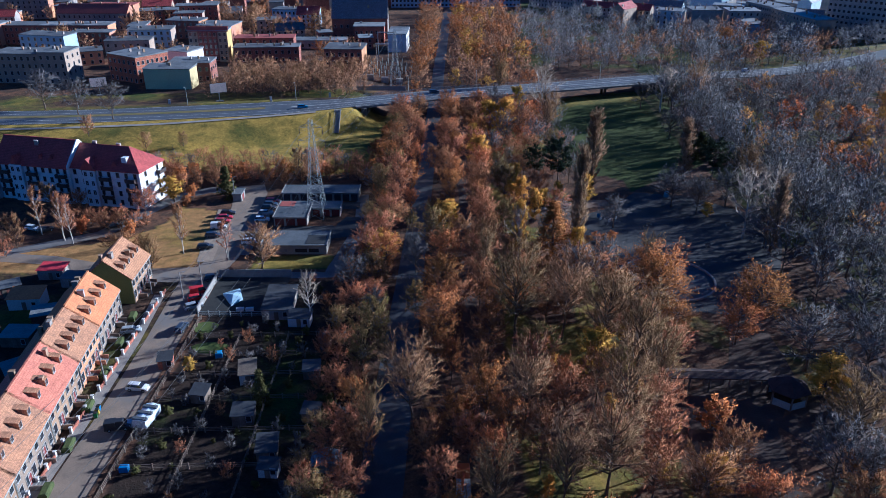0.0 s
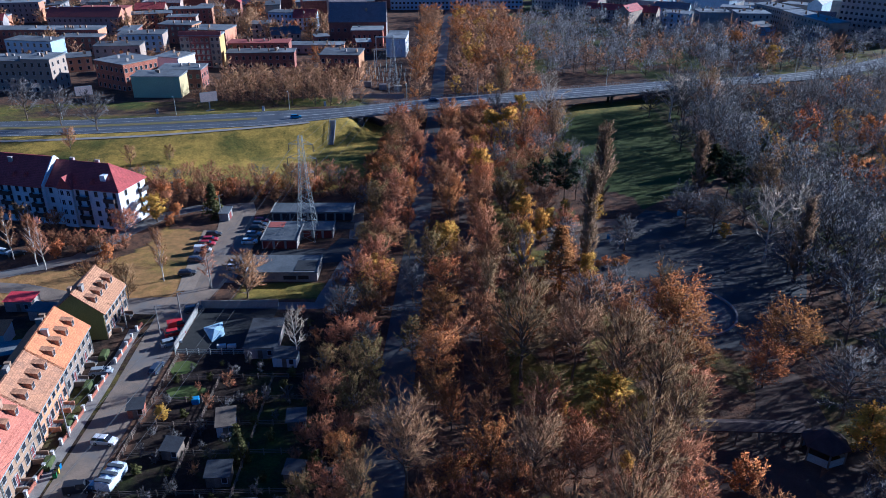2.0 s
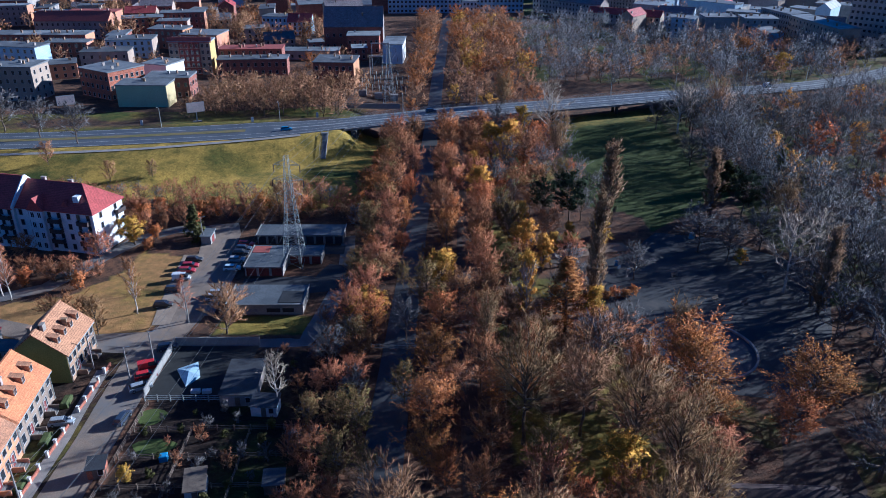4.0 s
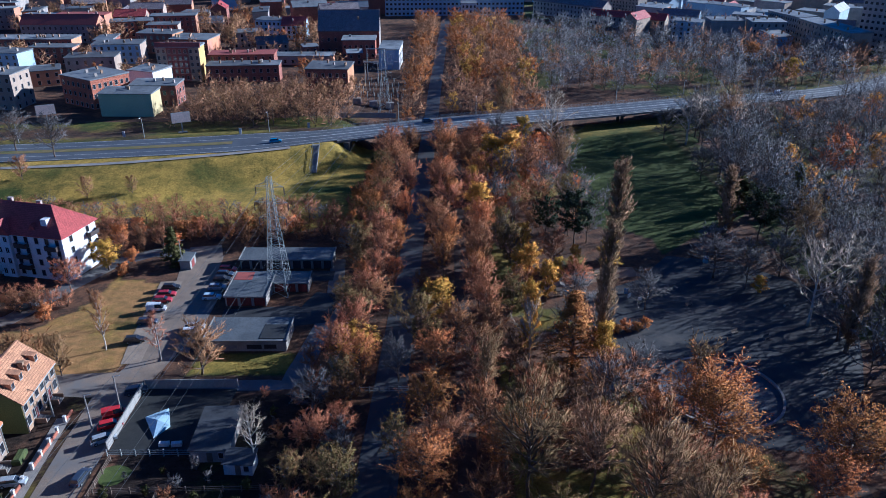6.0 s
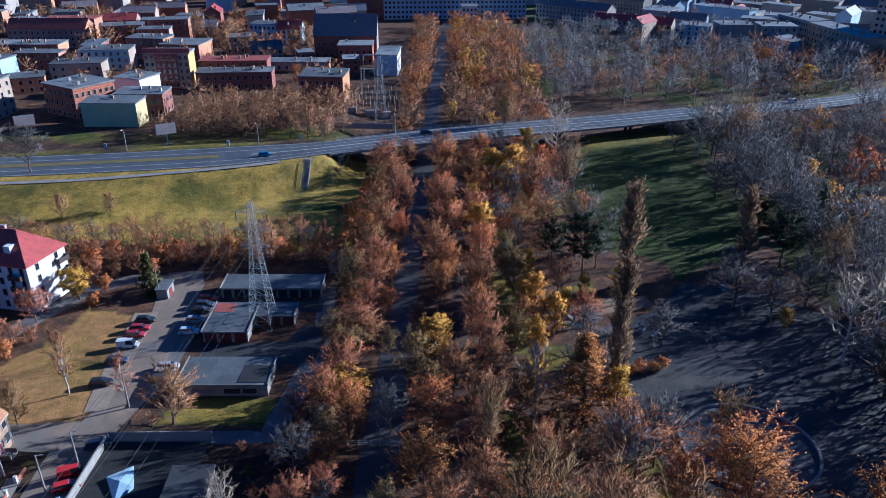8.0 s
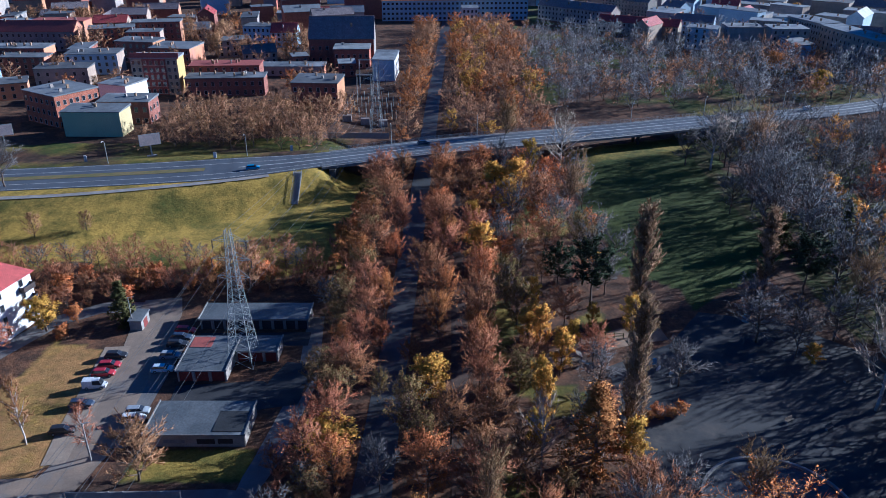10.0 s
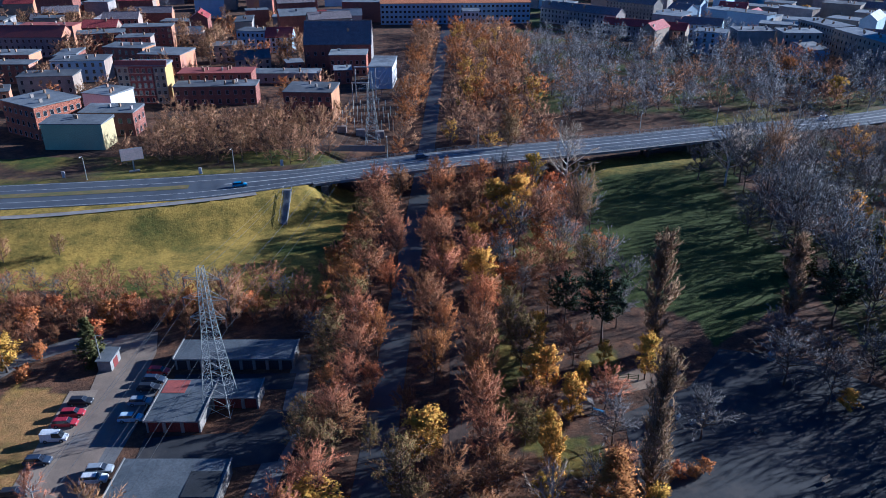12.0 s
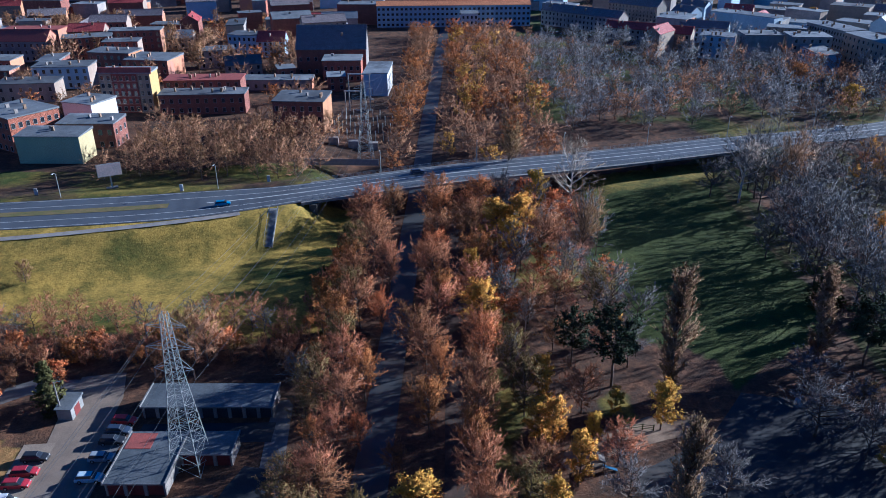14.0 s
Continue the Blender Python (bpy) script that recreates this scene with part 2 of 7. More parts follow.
# ---- mesh helpers ----
class Shape:
    """Collects faces for one mesh; every added piece is a closed piece of its own."""

    def __init__(self):
        self.v, self.f, self.m = [], [], []

    def add(self, verts, faces, mi=0):
        n = len(self.v)
        self.v += [tuple(p) for p in verts]
        self.f += [tuple(i + n for i in q) for q in faces]
        self.m += [mi] * len(faces)
        return self

    def box(self, x0, x1, y0, y1, z0, z1, mi=0):
        p = [(x, y, z) for z in (z0, z1) for x, y in ((x0, y0), (x1, y0), (x1, y1), (x0, y1))]
        return self.add(p, [(3, 2, 1, 0), (4, 5, 6, 7), (0, 1, 5, 4), (1, 2, 6, 5), (2, 3, 7, 6), (3, 0, 4, 7)], mi)

    def prism(self, poly, z0, z1, mi=0):
        n = len(poly)
        p = [(x, y, z0) for x, y in poly] + [(x, y, z1) for x, y in poly]
        f = [tuple(reversed(range(n))), tuple(range(n, 2 * n))] + [(i, (i + 1) % n, n + (i + 1) % n, n + i) for i in range(n)]
        return self.add(p, f, mi)

    def loft(self, rings, mi=0, caps=True):
        n = len(rings[0])
        p = [q for r in rings for q in r]
        f = [(k * n + i, k * n + (i + 1) % n, (k + 1) * n + (i + 1) % n, (k + 1) * n + i) for k in range(len(rings) - 1) for i in range(n)]
        if caps:
            f += [tuple(reversed(range(n))), tuple(range(len(p) - n, len(p)))]
        return self.add(p, f, mi)

    def tube(self, pts, radii, n=5, mi=0):
        pts = [Vector(p) for p in pts]
        rings = []
        for i, p in enumerate(pts):
            d = (pts[min(i + 1, len(pts) - 1)] - pts[max(i - 1, 0)]).normalized()
            a = d.orthogonal().normalized()
            b = d.cross(a)
            rings.append([p + (a * math.cos(6.2832 * k / n) + b * math.sin(6.2832 * k / n)) * radii[i] for k in range(n)])
        return self.loft(rings, mi)

    def bar(self, p, q, r=0.05, n=4, mi=0):
        return self.tube([p, q], [r, r], n, mi)

    def mesh(self, name, mats, smooth=False):
        me = bpy.data.meshes.new(name)
        me.from_pydata(self.v, [], self.f)
        for m in mats if isinstance(mats, (list, tuple)) else [mats]:
            me.materials.append(m)
        me.polygons.foreach_set("material_index", self.m)
        if smooth:
            me.polygons.foreach_set("use_smooth", [True] * len(self.f))
        me.update()
        return me


def part(name, shape, mats, parent=None, label="", m=None, smooth=False):
    """Links a shape, or a mesh that is shared, as one object under a thing or a part."""
    ob = new(name, shape.mesh(name, mats, smooth) if isinstance(shape, Shape) else shape)
    if parent is not None:
        ob.parent = parent
    if m is not None:
        ob.matrix_basis = m
    return tagged(ob, label)


def thing(name, m, label, category, group="", kind=""):
    ob = new(name)
    ob.matrix_basis = m
    return tagged(ob, label, category, group, kind)


# ---- the lie of the land ----
def step(a, b, v):
    u = min(1.0, max(0.0, (v - a) / (b - a)))
    return u * u * (3 - 2 * u)


ROAD_LINE = [(-420, 262), (-300, 274), (-200, 282), (-118, 287), (-92, 288.5), (-60, 292), (-40, 298.5), (-14, 310), (8, 318), (56, 331), (101, 346), (127, 355), (160, 368), (205, 392), (240, 416), (300, 460), (420, 560)]


def on_line(line, x):
    for (xa, ya), (xb, yb) in zip(line, line[1:]):
        if xa <= x <= xb:
            return ya + (yb - ya) * (x - xa) / (xb - xa)
    return line[0][1] if x < line[0][0] else line[-1][1]


def road_y(x):
    return sum(on_line(ROAD_LINE, x + d) for d in (-18, -9, 0, 9, 18)) / 5


def road_z(x):
    return 5.2 + 2.0 * step(-160, -50, x) - 3.0 * step(95, 200, x)


def road_half(x):
    return 10.2 - 3.4 * step(-70, -30, x)


def land(x, y):
    """Height of the ground."""
    north = 4.0 * step(318, 400, y) if x > -40 else 4.6 - 0.6 * step(330, 420, y)
    if -40 < x < -20:
        north = north * step(-40, -20, x) + (4.6 - 0.6 * step(330, 420, y)) * (1 - step(-40, -20, x))
    yr, hw, zr = road_y(x), road_half(x) + 3.0, road_z(x) - 0.06
    hw += 0.6 + 4.0 * (1 - step(-110, -60, x)) if x < 0 and y < yr else 0.0
    bank = max(1 - step(-37, -24, x), step(92, 106, x))
    run = 11 + 16 * (1 - step(-110, -50, x)) if x < 0 else 9
    if y < yr:
        south = zr * (1 - min(1, max(0, (yr - hw - y) / run)))
        return south * bank + 2.2 * step(295, 320, y) * step(40, 60, x) * (1 - bank)
    return (zr + (north - zr) * step(yr + hw, yr + hw + 12, y)) * bank + north * (1 - bank)


def inside(poly, x, y):
    c = False
    for (xa, ya), (xb, yb) in zip(poly, poly[1:] + poly[:1]):
        if (ya > y) != (yb > y) and x < (xb - xa) * (y - ya) / (yb - ya) + xa:
            c = not c
    return c


LAWN = [(-76, 163), (-61.5, 163), (-58, 170), (-61, 198), (-66, 201), (-77, 205), (-78, 190), (-85, 180), (-110, 172), (-110, 160)]
PARK_FIELD = [(46, 330), (100, 348), (96, 300), (88, 240), (60, 218), (48, 232), (44, 262)]


def lane_x(y):
    """Middle of the park lane."""
    return -9.4 + 9.8 * (y - 85) / 350


def ground_zone(x, y):
    """Grass, dry grass, bare soil and fallen leaves, each from 0 to 1; some also paint sun and shade."""
    n = noise.noise((x * 0.05, y * 0.05, 3.0))
    yr = road_y(x)
    grass = dry = soil = leaf = 0.0
    if x < -20 + n * 8 and 236 + n * 10 < y < yr:
        grass = 1.0
        dry = 0.85 + 1.0 * noise.noise((x * 0.035, y * 0.07, 7.0))
    if inside(PARK_FIELD, x + n * 6, y + n * 6):
        # more straw towards the bridge paints the sunlit strip there
        grass, dry = 1.0, 0.1 + 0.3 * step(300, 325, y)
    if inside(LAWN, x, y):
        grass, dry, leaf = 0.75 + 0.6 * n, 0.7, 0.72 + 1.4 * n
    if -48 < x < -27 and 162 < y < 171.5:
        grass, dry = 0.9, 0.5
    if x < -58 and y < 165:
        grass, dry = 0.35 + n, 0.4
        soil = 0.6
    if yr < y < yr + 40 and not -30 < x < 100:
        grass, dry = 0.55 + n, 0.4
        soil = 0.5 if x < -30 else 0.0
    if x > 88 and 140 < y < 350 and n > -0.1:
        grass, dry = 0.6, 0.2
    if y > 380 and x > 40 and n > 0.05:
        grass, dry = 0.7, 0.25
    if 12 < x < 40 and 85 < y < 320 and n > 0.08:
        grass, dry = 0.7, 0.5
    # allotments: near-black soil paints the deep tree shade
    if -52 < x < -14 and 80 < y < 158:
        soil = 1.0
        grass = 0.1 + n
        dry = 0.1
    if 50 < x < 110 and 80 < y < 150 and n > 0.1:
        grass, dry = 0.5, 0.4
    return min(1, max(0, grass)), min(1, max(0, dry)), min(1, max(0, soil)), min(1, max(0, leaf))


def build_ground():
    near_x = list(np.arange(-140, 140.1, 2.0))
    near_y = list(np.arange(70, 350.1, 2.0))
    xs = [-5000, -2500, -1200, -700] + list(np.arange(-460, -141, 10)) + near_x + list(np.arange(150, 461, 10)) + [700, 1200, 2500, 5000]
    ys = [-5000, -1500, -400, -100, 0, 40, 60] + near_y + list(np.arange(360, 861, 10)) + [1000, 1500, 3000, 6000]
    s = Shape()
    s.v = [(float(x), float(y), land(x, y)) for y in ys for x in xs]
    n = len(xs)
    s.f = [(j * n + i, j * n + i + 1, (j + 1) * n + i + 1, (j + 1) * n + i) for j in range(len(ys) - 1) for i in range(n - 1)]
    s.m = [0] * len(s.f)
    m = bpy.data.materials.new("park ground")
    m.use_nodes = True
    nt, N = m.node_tree, m.node_tree.nodes
    bs = N["Principled BSDF"]
    co, at = N.new("ShaderNodeTexCoord"), N.new("ShaderNodeAttribute")
    at.attribute_name = "zone"
    sep = N.new("ShaderNodeSeparateColor")
    nt.links.new(at.outputs["Color"], sep.inputs[0])

    def tex(scale, detail=6.0, rough=0.65):
        t = N.new("ShaderNodeTexNoise")
        t.inputs["Scale"].default_value, t.inputs["Detail"].default_value, t.inputs["Roughness"].default_value = scale, detail, rough
        nt.links.new(co.outputs["Object"], t.inputs["Vector"])
        return t.outputs[0]

    def rng(src, a, b, c=0.0, d=1.0):
        r = N.new("ShaderNodeMapRange")
        for k, v in zip((1, 2, 3, 4), (a, b, c, d)):
            r.inputs[k].default_value = v
        nt.links.new(src, r.inputs[0])
        return r.outputs[0]

    def mix(a, b, fac):
        x = N.new("ShaderNodeMix")
        x.data_type = "RGBA"
        for sock, v in ((x.inputs[0], fac), (x.inputs[6], a), (x.inputs[7], b)):
            if isinstance(v, tuple):
                sock.default_value = (*v, 1)
            elif isinstance(v, float):
                sock.default_value = v
            else:
                nt.links.new(v, sock)
        return x.outputs[2]

    def soft(zone, src, lo=0.25, hi=0.75):
        a = N.new("ShaderNodeMath")
        a.operation = "ADD"
        nt.links.new(zone, a.inputs[0])
        nt.links.new(rng(src, 0.2, 0.8, -0.35, 0.35), a.inputs[1])
        return rng(a.outputs[0], lo, hi)

    # litter, green and earth are darkened to hold the shade under trees
    litter = mix((0.065, 0.042, 0.028), (0.17, 0.09, 0.045), rng(tex(0.3), 0.4, 0.65))
    litter = mix(litter, (0.045, 0.035, 0.028), rng(tex(0.07), 0.5, 0.7))
    green = mix((0.075, 0.09, 0.016), (0.042, 0.055, 0.011), rng(tex(0.25), 0.35, 0.65))
    straw = mix((0.42, 0.29, 0.04), (0.16, 0.13, 0.022), rng(tex(0.13, 8.0, 0.75), 0.4, 0.6))
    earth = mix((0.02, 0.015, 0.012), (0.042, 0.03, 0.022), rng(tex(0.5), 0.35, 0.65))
    turf = mix(green, straw, soft(sep.outputs[1], tex(0.09)))
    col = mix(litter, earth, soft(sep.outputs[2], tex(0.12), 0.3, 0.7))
    col = mix(col, turf, soft(sep.outputs[0], tex(0.35)))
    fallen = mix((0.4, 0.225, 0.07), (0.23, 0.145, 0.045), rng(tex(0.4, 8.0, 0.75), 0.4, 0.6))
    col = mix(col, fallen, soft(at.outputs["Alpha"], tex(0.3, 8.0, 0.75)))
    hs = N.new("ShaderNodeHueSaturation")
    nt.links.new(col, hs.inputs["Color"])
    nt.links.new(rng(tex(1.6, 8.0, 0.85), 0.32, 0.68, 0.45, 1.5), hs.inputs["Value"])
    nt.links.new(hs.outputs[0], bs.inputs["Base Color"])
    bs.inputs["Roughness"].default_value, bs.inputs["Specular IOR Level"].default_value = 0.95, 0.15
    bp = N.new("ShaderNodeBump")
    bp.inputs["Strength"].default_value, bp.inputs["Distance"].default_value = 0.7, 0.25
    nt.links.new(tex(2.2, 5.0, 0.7), bp.inputs["Height"])
    nt.links.new(bp.outputs[0], bs.inputs["Normal"])
    me = s.mesh("ground", m, True)
    zone = me.color_attributes.new("zone", "FLOAT_COLOR", "POINT")
    cols = []
    for x, y, z in s.v:
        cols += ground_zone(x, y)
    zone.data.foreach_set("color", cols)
    return tagged(new("ground", me), "leaf-strewn park soil with grass, meadow and embankment", "ground", kind="structure")


build_ground()


def ribbon(name, line, label, material, lift, category="road", half=None, seg=6.0, zf=None, kind="structure", thick=0.0):
    """A strip along a line of (x, y[, half width]), draped on the land."""
    pts = []
    for (xa, ya, *ha), (xb, yb, *hb) in zip(line, line[1:]):
        n = max(1, int(math.hypot(xb - xa, yb - ya) / seg))
        for k in range(n):
            u = k / n
            pts.append((xa + (xb - xa) * u, ya + (yb - ya) * u, (ha[0] + (hb[0] - ha[0]) * u) if ha else half))
    pts.append((line[-1][0], line[-1][1], line[-1][2] if len(line[-1]) > 2 else half))
    s = Shape()
    rows = []
    for i, (x, y, h) in enumerate(pts):
        xa, ya, _ = pts[max(i - 1, 0)]
        xb, yb, _ = pts[min(i + 1, len(pts) - 1)]
        d = math.hypot(xb - xa, yb - ya)
        nx, ny = -(yb - ya) / d, (xb - xa) / d
        row = []
        for k in range(-2, 3):
            px, py = x + nx * h * k / 2, y + ny * h * k / 2
            row.append((px, py, (zf(px, py) if zf else land(px, py)) + lift))
        rows.append(row)
    for i in range(len(rows) - 1):
        for k in range(4):
            s.add([rows[i][k], rows[i + 1][k], rows[i + 1][k + 1], rows[i][k + 1]], [(0, 1, 2, 3)])
    me = s.mesh(name, material)
    ob = new(name, me)
    if thick:
        md = ob.modifiers.new("thickness", "SOLIDIFY")
        md.thickness, md.offset = thick, -1
    return tagged(ob, label, category, kind=kind)


# ---- roads, lanes, bridge ----
def deck(x, y):
    return road_z(x)


road_pts = [(x, road_y(x), road_half(x)) for x in range(-420, 421, 7)]
ribbon("road", road_pts, "blue-grey asphalt of the dual carriageway", ROAD, 0.05, zf=deck, thick=0.25)


def along(off, x0, x1, width, name, label, material, lift, seg=7, **kw):
    """A strip beside the road's middle: off is +1 at the far edge, -1 at the near one."""
    pts = []
    x = x0
    while x <= x1:
        pts.append((x, road_y(x) + off(x), width))
        x += seg
    return ribbon(name, pts, label, material, lift, zf=deck, **kw)


along(lambda x: -road_half(x) - 2.2 - 4.0 * (1 - step(-110, -60, x)), -420, -44, 1.25, "pavement", "pale footway along the embankment's top", PAVING, 0.08, category="pavement")
# leaf litter on the footpath; dark enough to paint shade on clearing asphalt
LITTER_AND_SHADE = mat("leafy earth and shaded asphalt", (0.085, 0.056, 0.04), (0.05, 0.036, 0.028), 0.3, 0.95, 0.3, 12)
along(lambda x: 0.3 - 0.6 * step(-75, -40, x), -420, -70, 1.6, "median", "grass strip between the carriageways", mat("verge grass", (0.12, 0.12, 0.035), (0.2, 0.15, 0.06), 0.4, 0.95, 0.4), 0.11, category="verge")
for k, off in enumerate((0.93, 0.47, -0.5, -0.93)):
    along(lambda x, o=off: o * road_half(x), -420, 240, 0.09, "lane_marking", "white painted lane line", WHITE, 0.075, category="marking")
along(lambda x: 0.0, -60, 240, 0.2, "lane_marking", "white painted centre line", WHITE, 0.075, category="marking")

# long viaduct over the lane and the meadow
bridge = thing("bridge", pose(0, 0, 0), "grey concrete road viaduct with steel railings", "bridge", kind="structure")
bx = [-34 + 4.5 * k for k in range(31)]
s = Shape()
ring = lambda x: [(x, road_y(x) - road_half(x) - 1.6, road_z(x)), (x, road_y(x) + road_half(x) + 1.6, road_z(x)), (x, road_y(x) + road_half(x) + 1.6, road_z(x) - 0.7), (x, road_y(x) + 5, road_z(x) - 1.5), (x, road_y(x) - 5, road_z(x) - 1.5), (x, road_y(x) - road_half(x) - 1.6, road_z(x) - 0.7)]
s.loft([ring(x) for x in bx])
part("deck", s, CONCRETE, bridge)
for x in (-10, 18, 46, 74):
    for o in (-3.5, 3.5):
        s = Shape().tube([(x, road_y(x) + o, -1), (x, road_y(x) + o, road_z(x) - 1.2)], [0.6, 0.6], 12)
        s.box(x - 0.8, x + 0.8, road_y(x) + o - 1.6, road_y(x) + o + 1.6, road_z(x) - 2.0, road_z(x) - 1.3)
        part("pier", s, DARKCON, bridge)
for x in (-31, 98):
    s = Shape().box(x - 1, x + 1, road_y(x) - 9, road_y(x) + 9, -1, road_z(x) - 0.9)
    part("abutment", s, DARKCON, bridge)
for side in (-1, 1):
    s = Shape()
    for xa, xb in zip(bx, bx[1:]):
        pa = Vector((xa, road_y(xa) + side * (road_half(xa) + 1.4), road_z(xa)))
        pb = Vector((xb, road_y(xb) + side * (road_half(xb) + 1.4), road_z(xb)))
        for h in (0.4, 0.75, 1.1):
            s.bar(pa + Vector((0, 0, h)), pb + Vector((0, 0, h)), 0.04)
        for k in range(3):
            p = pa.lerp(pb, k / 3)
            s.bar(p, p + Vector((0, 0, 1.1)), 0.04)
    part("railing", s, STEEL, bridge)

lane = [(lane_x(y), y, 3.6 - 0.7 * step(100, 200, y)) for y in range(20, 640, 8)]
ribbon("lane", lane, "asphalt lane through the avenue, coloured dark for tree shade", LANE, 0.05, seg=4)
ribbon("footpath", [(6.0 + 0.008 * (y - 85), y, 1.6) for y in range(60, 300, 8)], "trodden leaf-covered footpath", LITTER_AND_SHADE, 0.04, "path", seg=4)
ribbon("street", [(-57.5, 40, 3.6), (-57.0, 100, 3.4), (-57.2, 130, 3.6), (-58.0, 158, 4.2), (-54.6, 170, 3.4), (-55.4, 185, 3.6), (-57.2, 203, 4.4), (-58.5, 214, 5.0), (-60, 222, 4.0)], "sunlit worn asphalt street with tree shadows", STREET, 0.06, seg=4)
ribbon("footpath", [(-62.0, 40, 1.1), (-61.9, 100, 1.1), (-62.8, 130, 1.1), (-64.5, 150, 1.2)], "pale slab pavement before the terrace", PAVING, 0.09, "pavement", seg=4)
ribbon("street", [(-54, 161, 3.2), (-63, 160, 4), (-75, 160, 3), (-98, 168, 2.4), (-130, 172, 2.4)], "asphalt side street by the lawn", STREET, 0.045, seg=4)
ribbon("drive", [(-60, 218, 2.4), (-72, 218, 2.4), (-80, 212, 2.4), (-86, 199, 2.4), (-92, 184, 2.4), (-112, 172, 2.2)], "grey asphalt drive round the lawn", DRIVE, 0.05, seg=3)
ribbon("parking", [(-59.2, 167, 1.9), (-60.2, 175, 2.2), (-62.5, 202, 2.6)], "leaf-strewn parking strip at the lawn's edge", LEAFY_STRIP, 0.07, "parking", seg=4)
ribbon("yard", [(-52, 171, 3), (-52, 208, 3)], "worn asphalt parking yard by the garages", DRIVE, 0.05, "parking", seg=4)
ribbon("yard", [(-46, 184.5, 4.0), (-26, 186, 4.6), (-24, 196, 3)], "dark asphalt yard between the garages", ASPHALT, 0.05, "yard", seg=4)
ribbon("yard", [(-47, 204.5, 2.6), (-24, 205, 2.6)], "dark asphalt yard between the garages", ASPHALT, 0.06, "yard", seg=4)
ribbon("drive", [(-24, 214, 1.8), (-22, 190, 2.0), (-25, 168, 2.2), (-27, 160, 1.8), (-50, 159.5, 1.4)], "narrow grey drive beside the garages", DRIVE, 0.04, seg=3)
# the park's asphalt square
s = Shape()
poly = [(34, 172), (36, 195), (50, 203), (60, 216), (76, 212), (90, 198), (92, 182), (85, 166), (77, 150), (66, 140), (56, 142), (40, 148)]
s.add([(x, y, land(x, y) + 0.05) for x, y in poly], [tuple(reversed(range(len(poly))))])
tagged(new("square", s.mesh("square", ASPHALT)), "dark asphalt square in the park", "pavement", kind="structure")
ribbon("footpath", [(24, 197, 1.6), (33, 202, 2.6), (42, 206, 3.2), (50, 207, 2.4)], "sandy path beside the playground", SAND, 0.07, "path", seg=3)
# clearing and path: shaded asphalt, the shade given by the dark colour
ribbon("footpath", [(66, 140, 3), (62, 120, 6), (50, 104, 8), (48, 80, 6), (50, 40, 5)], "asphalt clearing by the pavilion, coloured dark for shade", LITTER_AND_SHADE, 0.04, "path", seg=4)
ribbon("footpath", [(130, 140, 3), (100, 126, 4), (78, 112, 5), (60, 100, 4)], "park path coloured dark for shade", LITTER_AND_SHADE, 0.05, "path", seg=4)

# round basin
cx, cy, rad = 54.0, 157.5, 11.3
basin = thing("round_basin", pose(cx, cy, 0), "empty round concrete basin with pale kerb", "basin")
s = Shape()
for k in range(64):
    a, b = 6.28319 * k / 64, 6.28319 * (k + 1) / 64
    s.add([(r * math.cos(t), r * math.sin(t), z) for t in (a, b) for r, z in ((rad, 0), (rad, 0.5), (rad - 0.45, 0.5), (rad - 0.45, 0.07))], [(0, 1, 5, 4), (1, 2, 6, 5), (2, 3, 7, 6)])
part("kerb", s, CONCRETE, basin, "pale worn concrete kerb")
s = Shape().add([((rad - 0.4) * math.cos(6.28319 * k / 64), (rad - 0.4) * math.sin(6.28319 * k / 64), 0.075) for k in range(64)], [tuple(range(64))])
part("floor", s, mat("basin floor", (0.09, 0.095, 0.105), (0.06, 0.064, 0.072), 0.3, 0.8, 0.1), basin)

# stairs up the embankment
stairs = thing("embankment_stairs", pose(0, 0, 0), "concrete steps with handrail up the grass bank", "stairs", kind="structure")
x0 = -40.6
ya, yb = road_y(x0) - road_half(x0) - 13.2, road_y(x0) - road_half(x0) - 2.8
mesh_step = Shape().box(-1.0, 1.0, -0.18, 0.18, -0.25, 0.0).mesh("stair_step", CONCRETE)
for k in range(34):
    y = ya + (yb - ya) * k / 33
    part("stair_step", mesh_step, None, stairs, m=pose(x0, y, max(land(x0, y), 0.0) + 0.16, 0, 0, 4))
for sx in (-1.15, 1.15):
    s = Shape()
    for k in range(9):
        y = ya + (yb - ya) * k / 8
        s.bar((x0 + sx, y, land(x0, y)), (x0 + sx, y, land(x0, y) + 1.0), 0.04)
        if k < 8:
            y2 = ya + (yb - ya) * (k + 1) / 8
            s.bar((x0 + sx, y, land(x0, y) + 1.0), (x0 + sx, y2, land(x0, y2) + 1.0), 0.05)
    part("handrail", s, STEEL, stairs)
    part("cheek", Shape().loft([[(x0 + sx * 0.93 + o, y, land(x0, y) + z) for o, z in ((-0.12, -0.3), (0.12, -0.3), (0.12, 0.3), (-0.12, 0.3))] for y in (ya, (ya + yb) / 2, yb)]), CONCRETE, stairs)


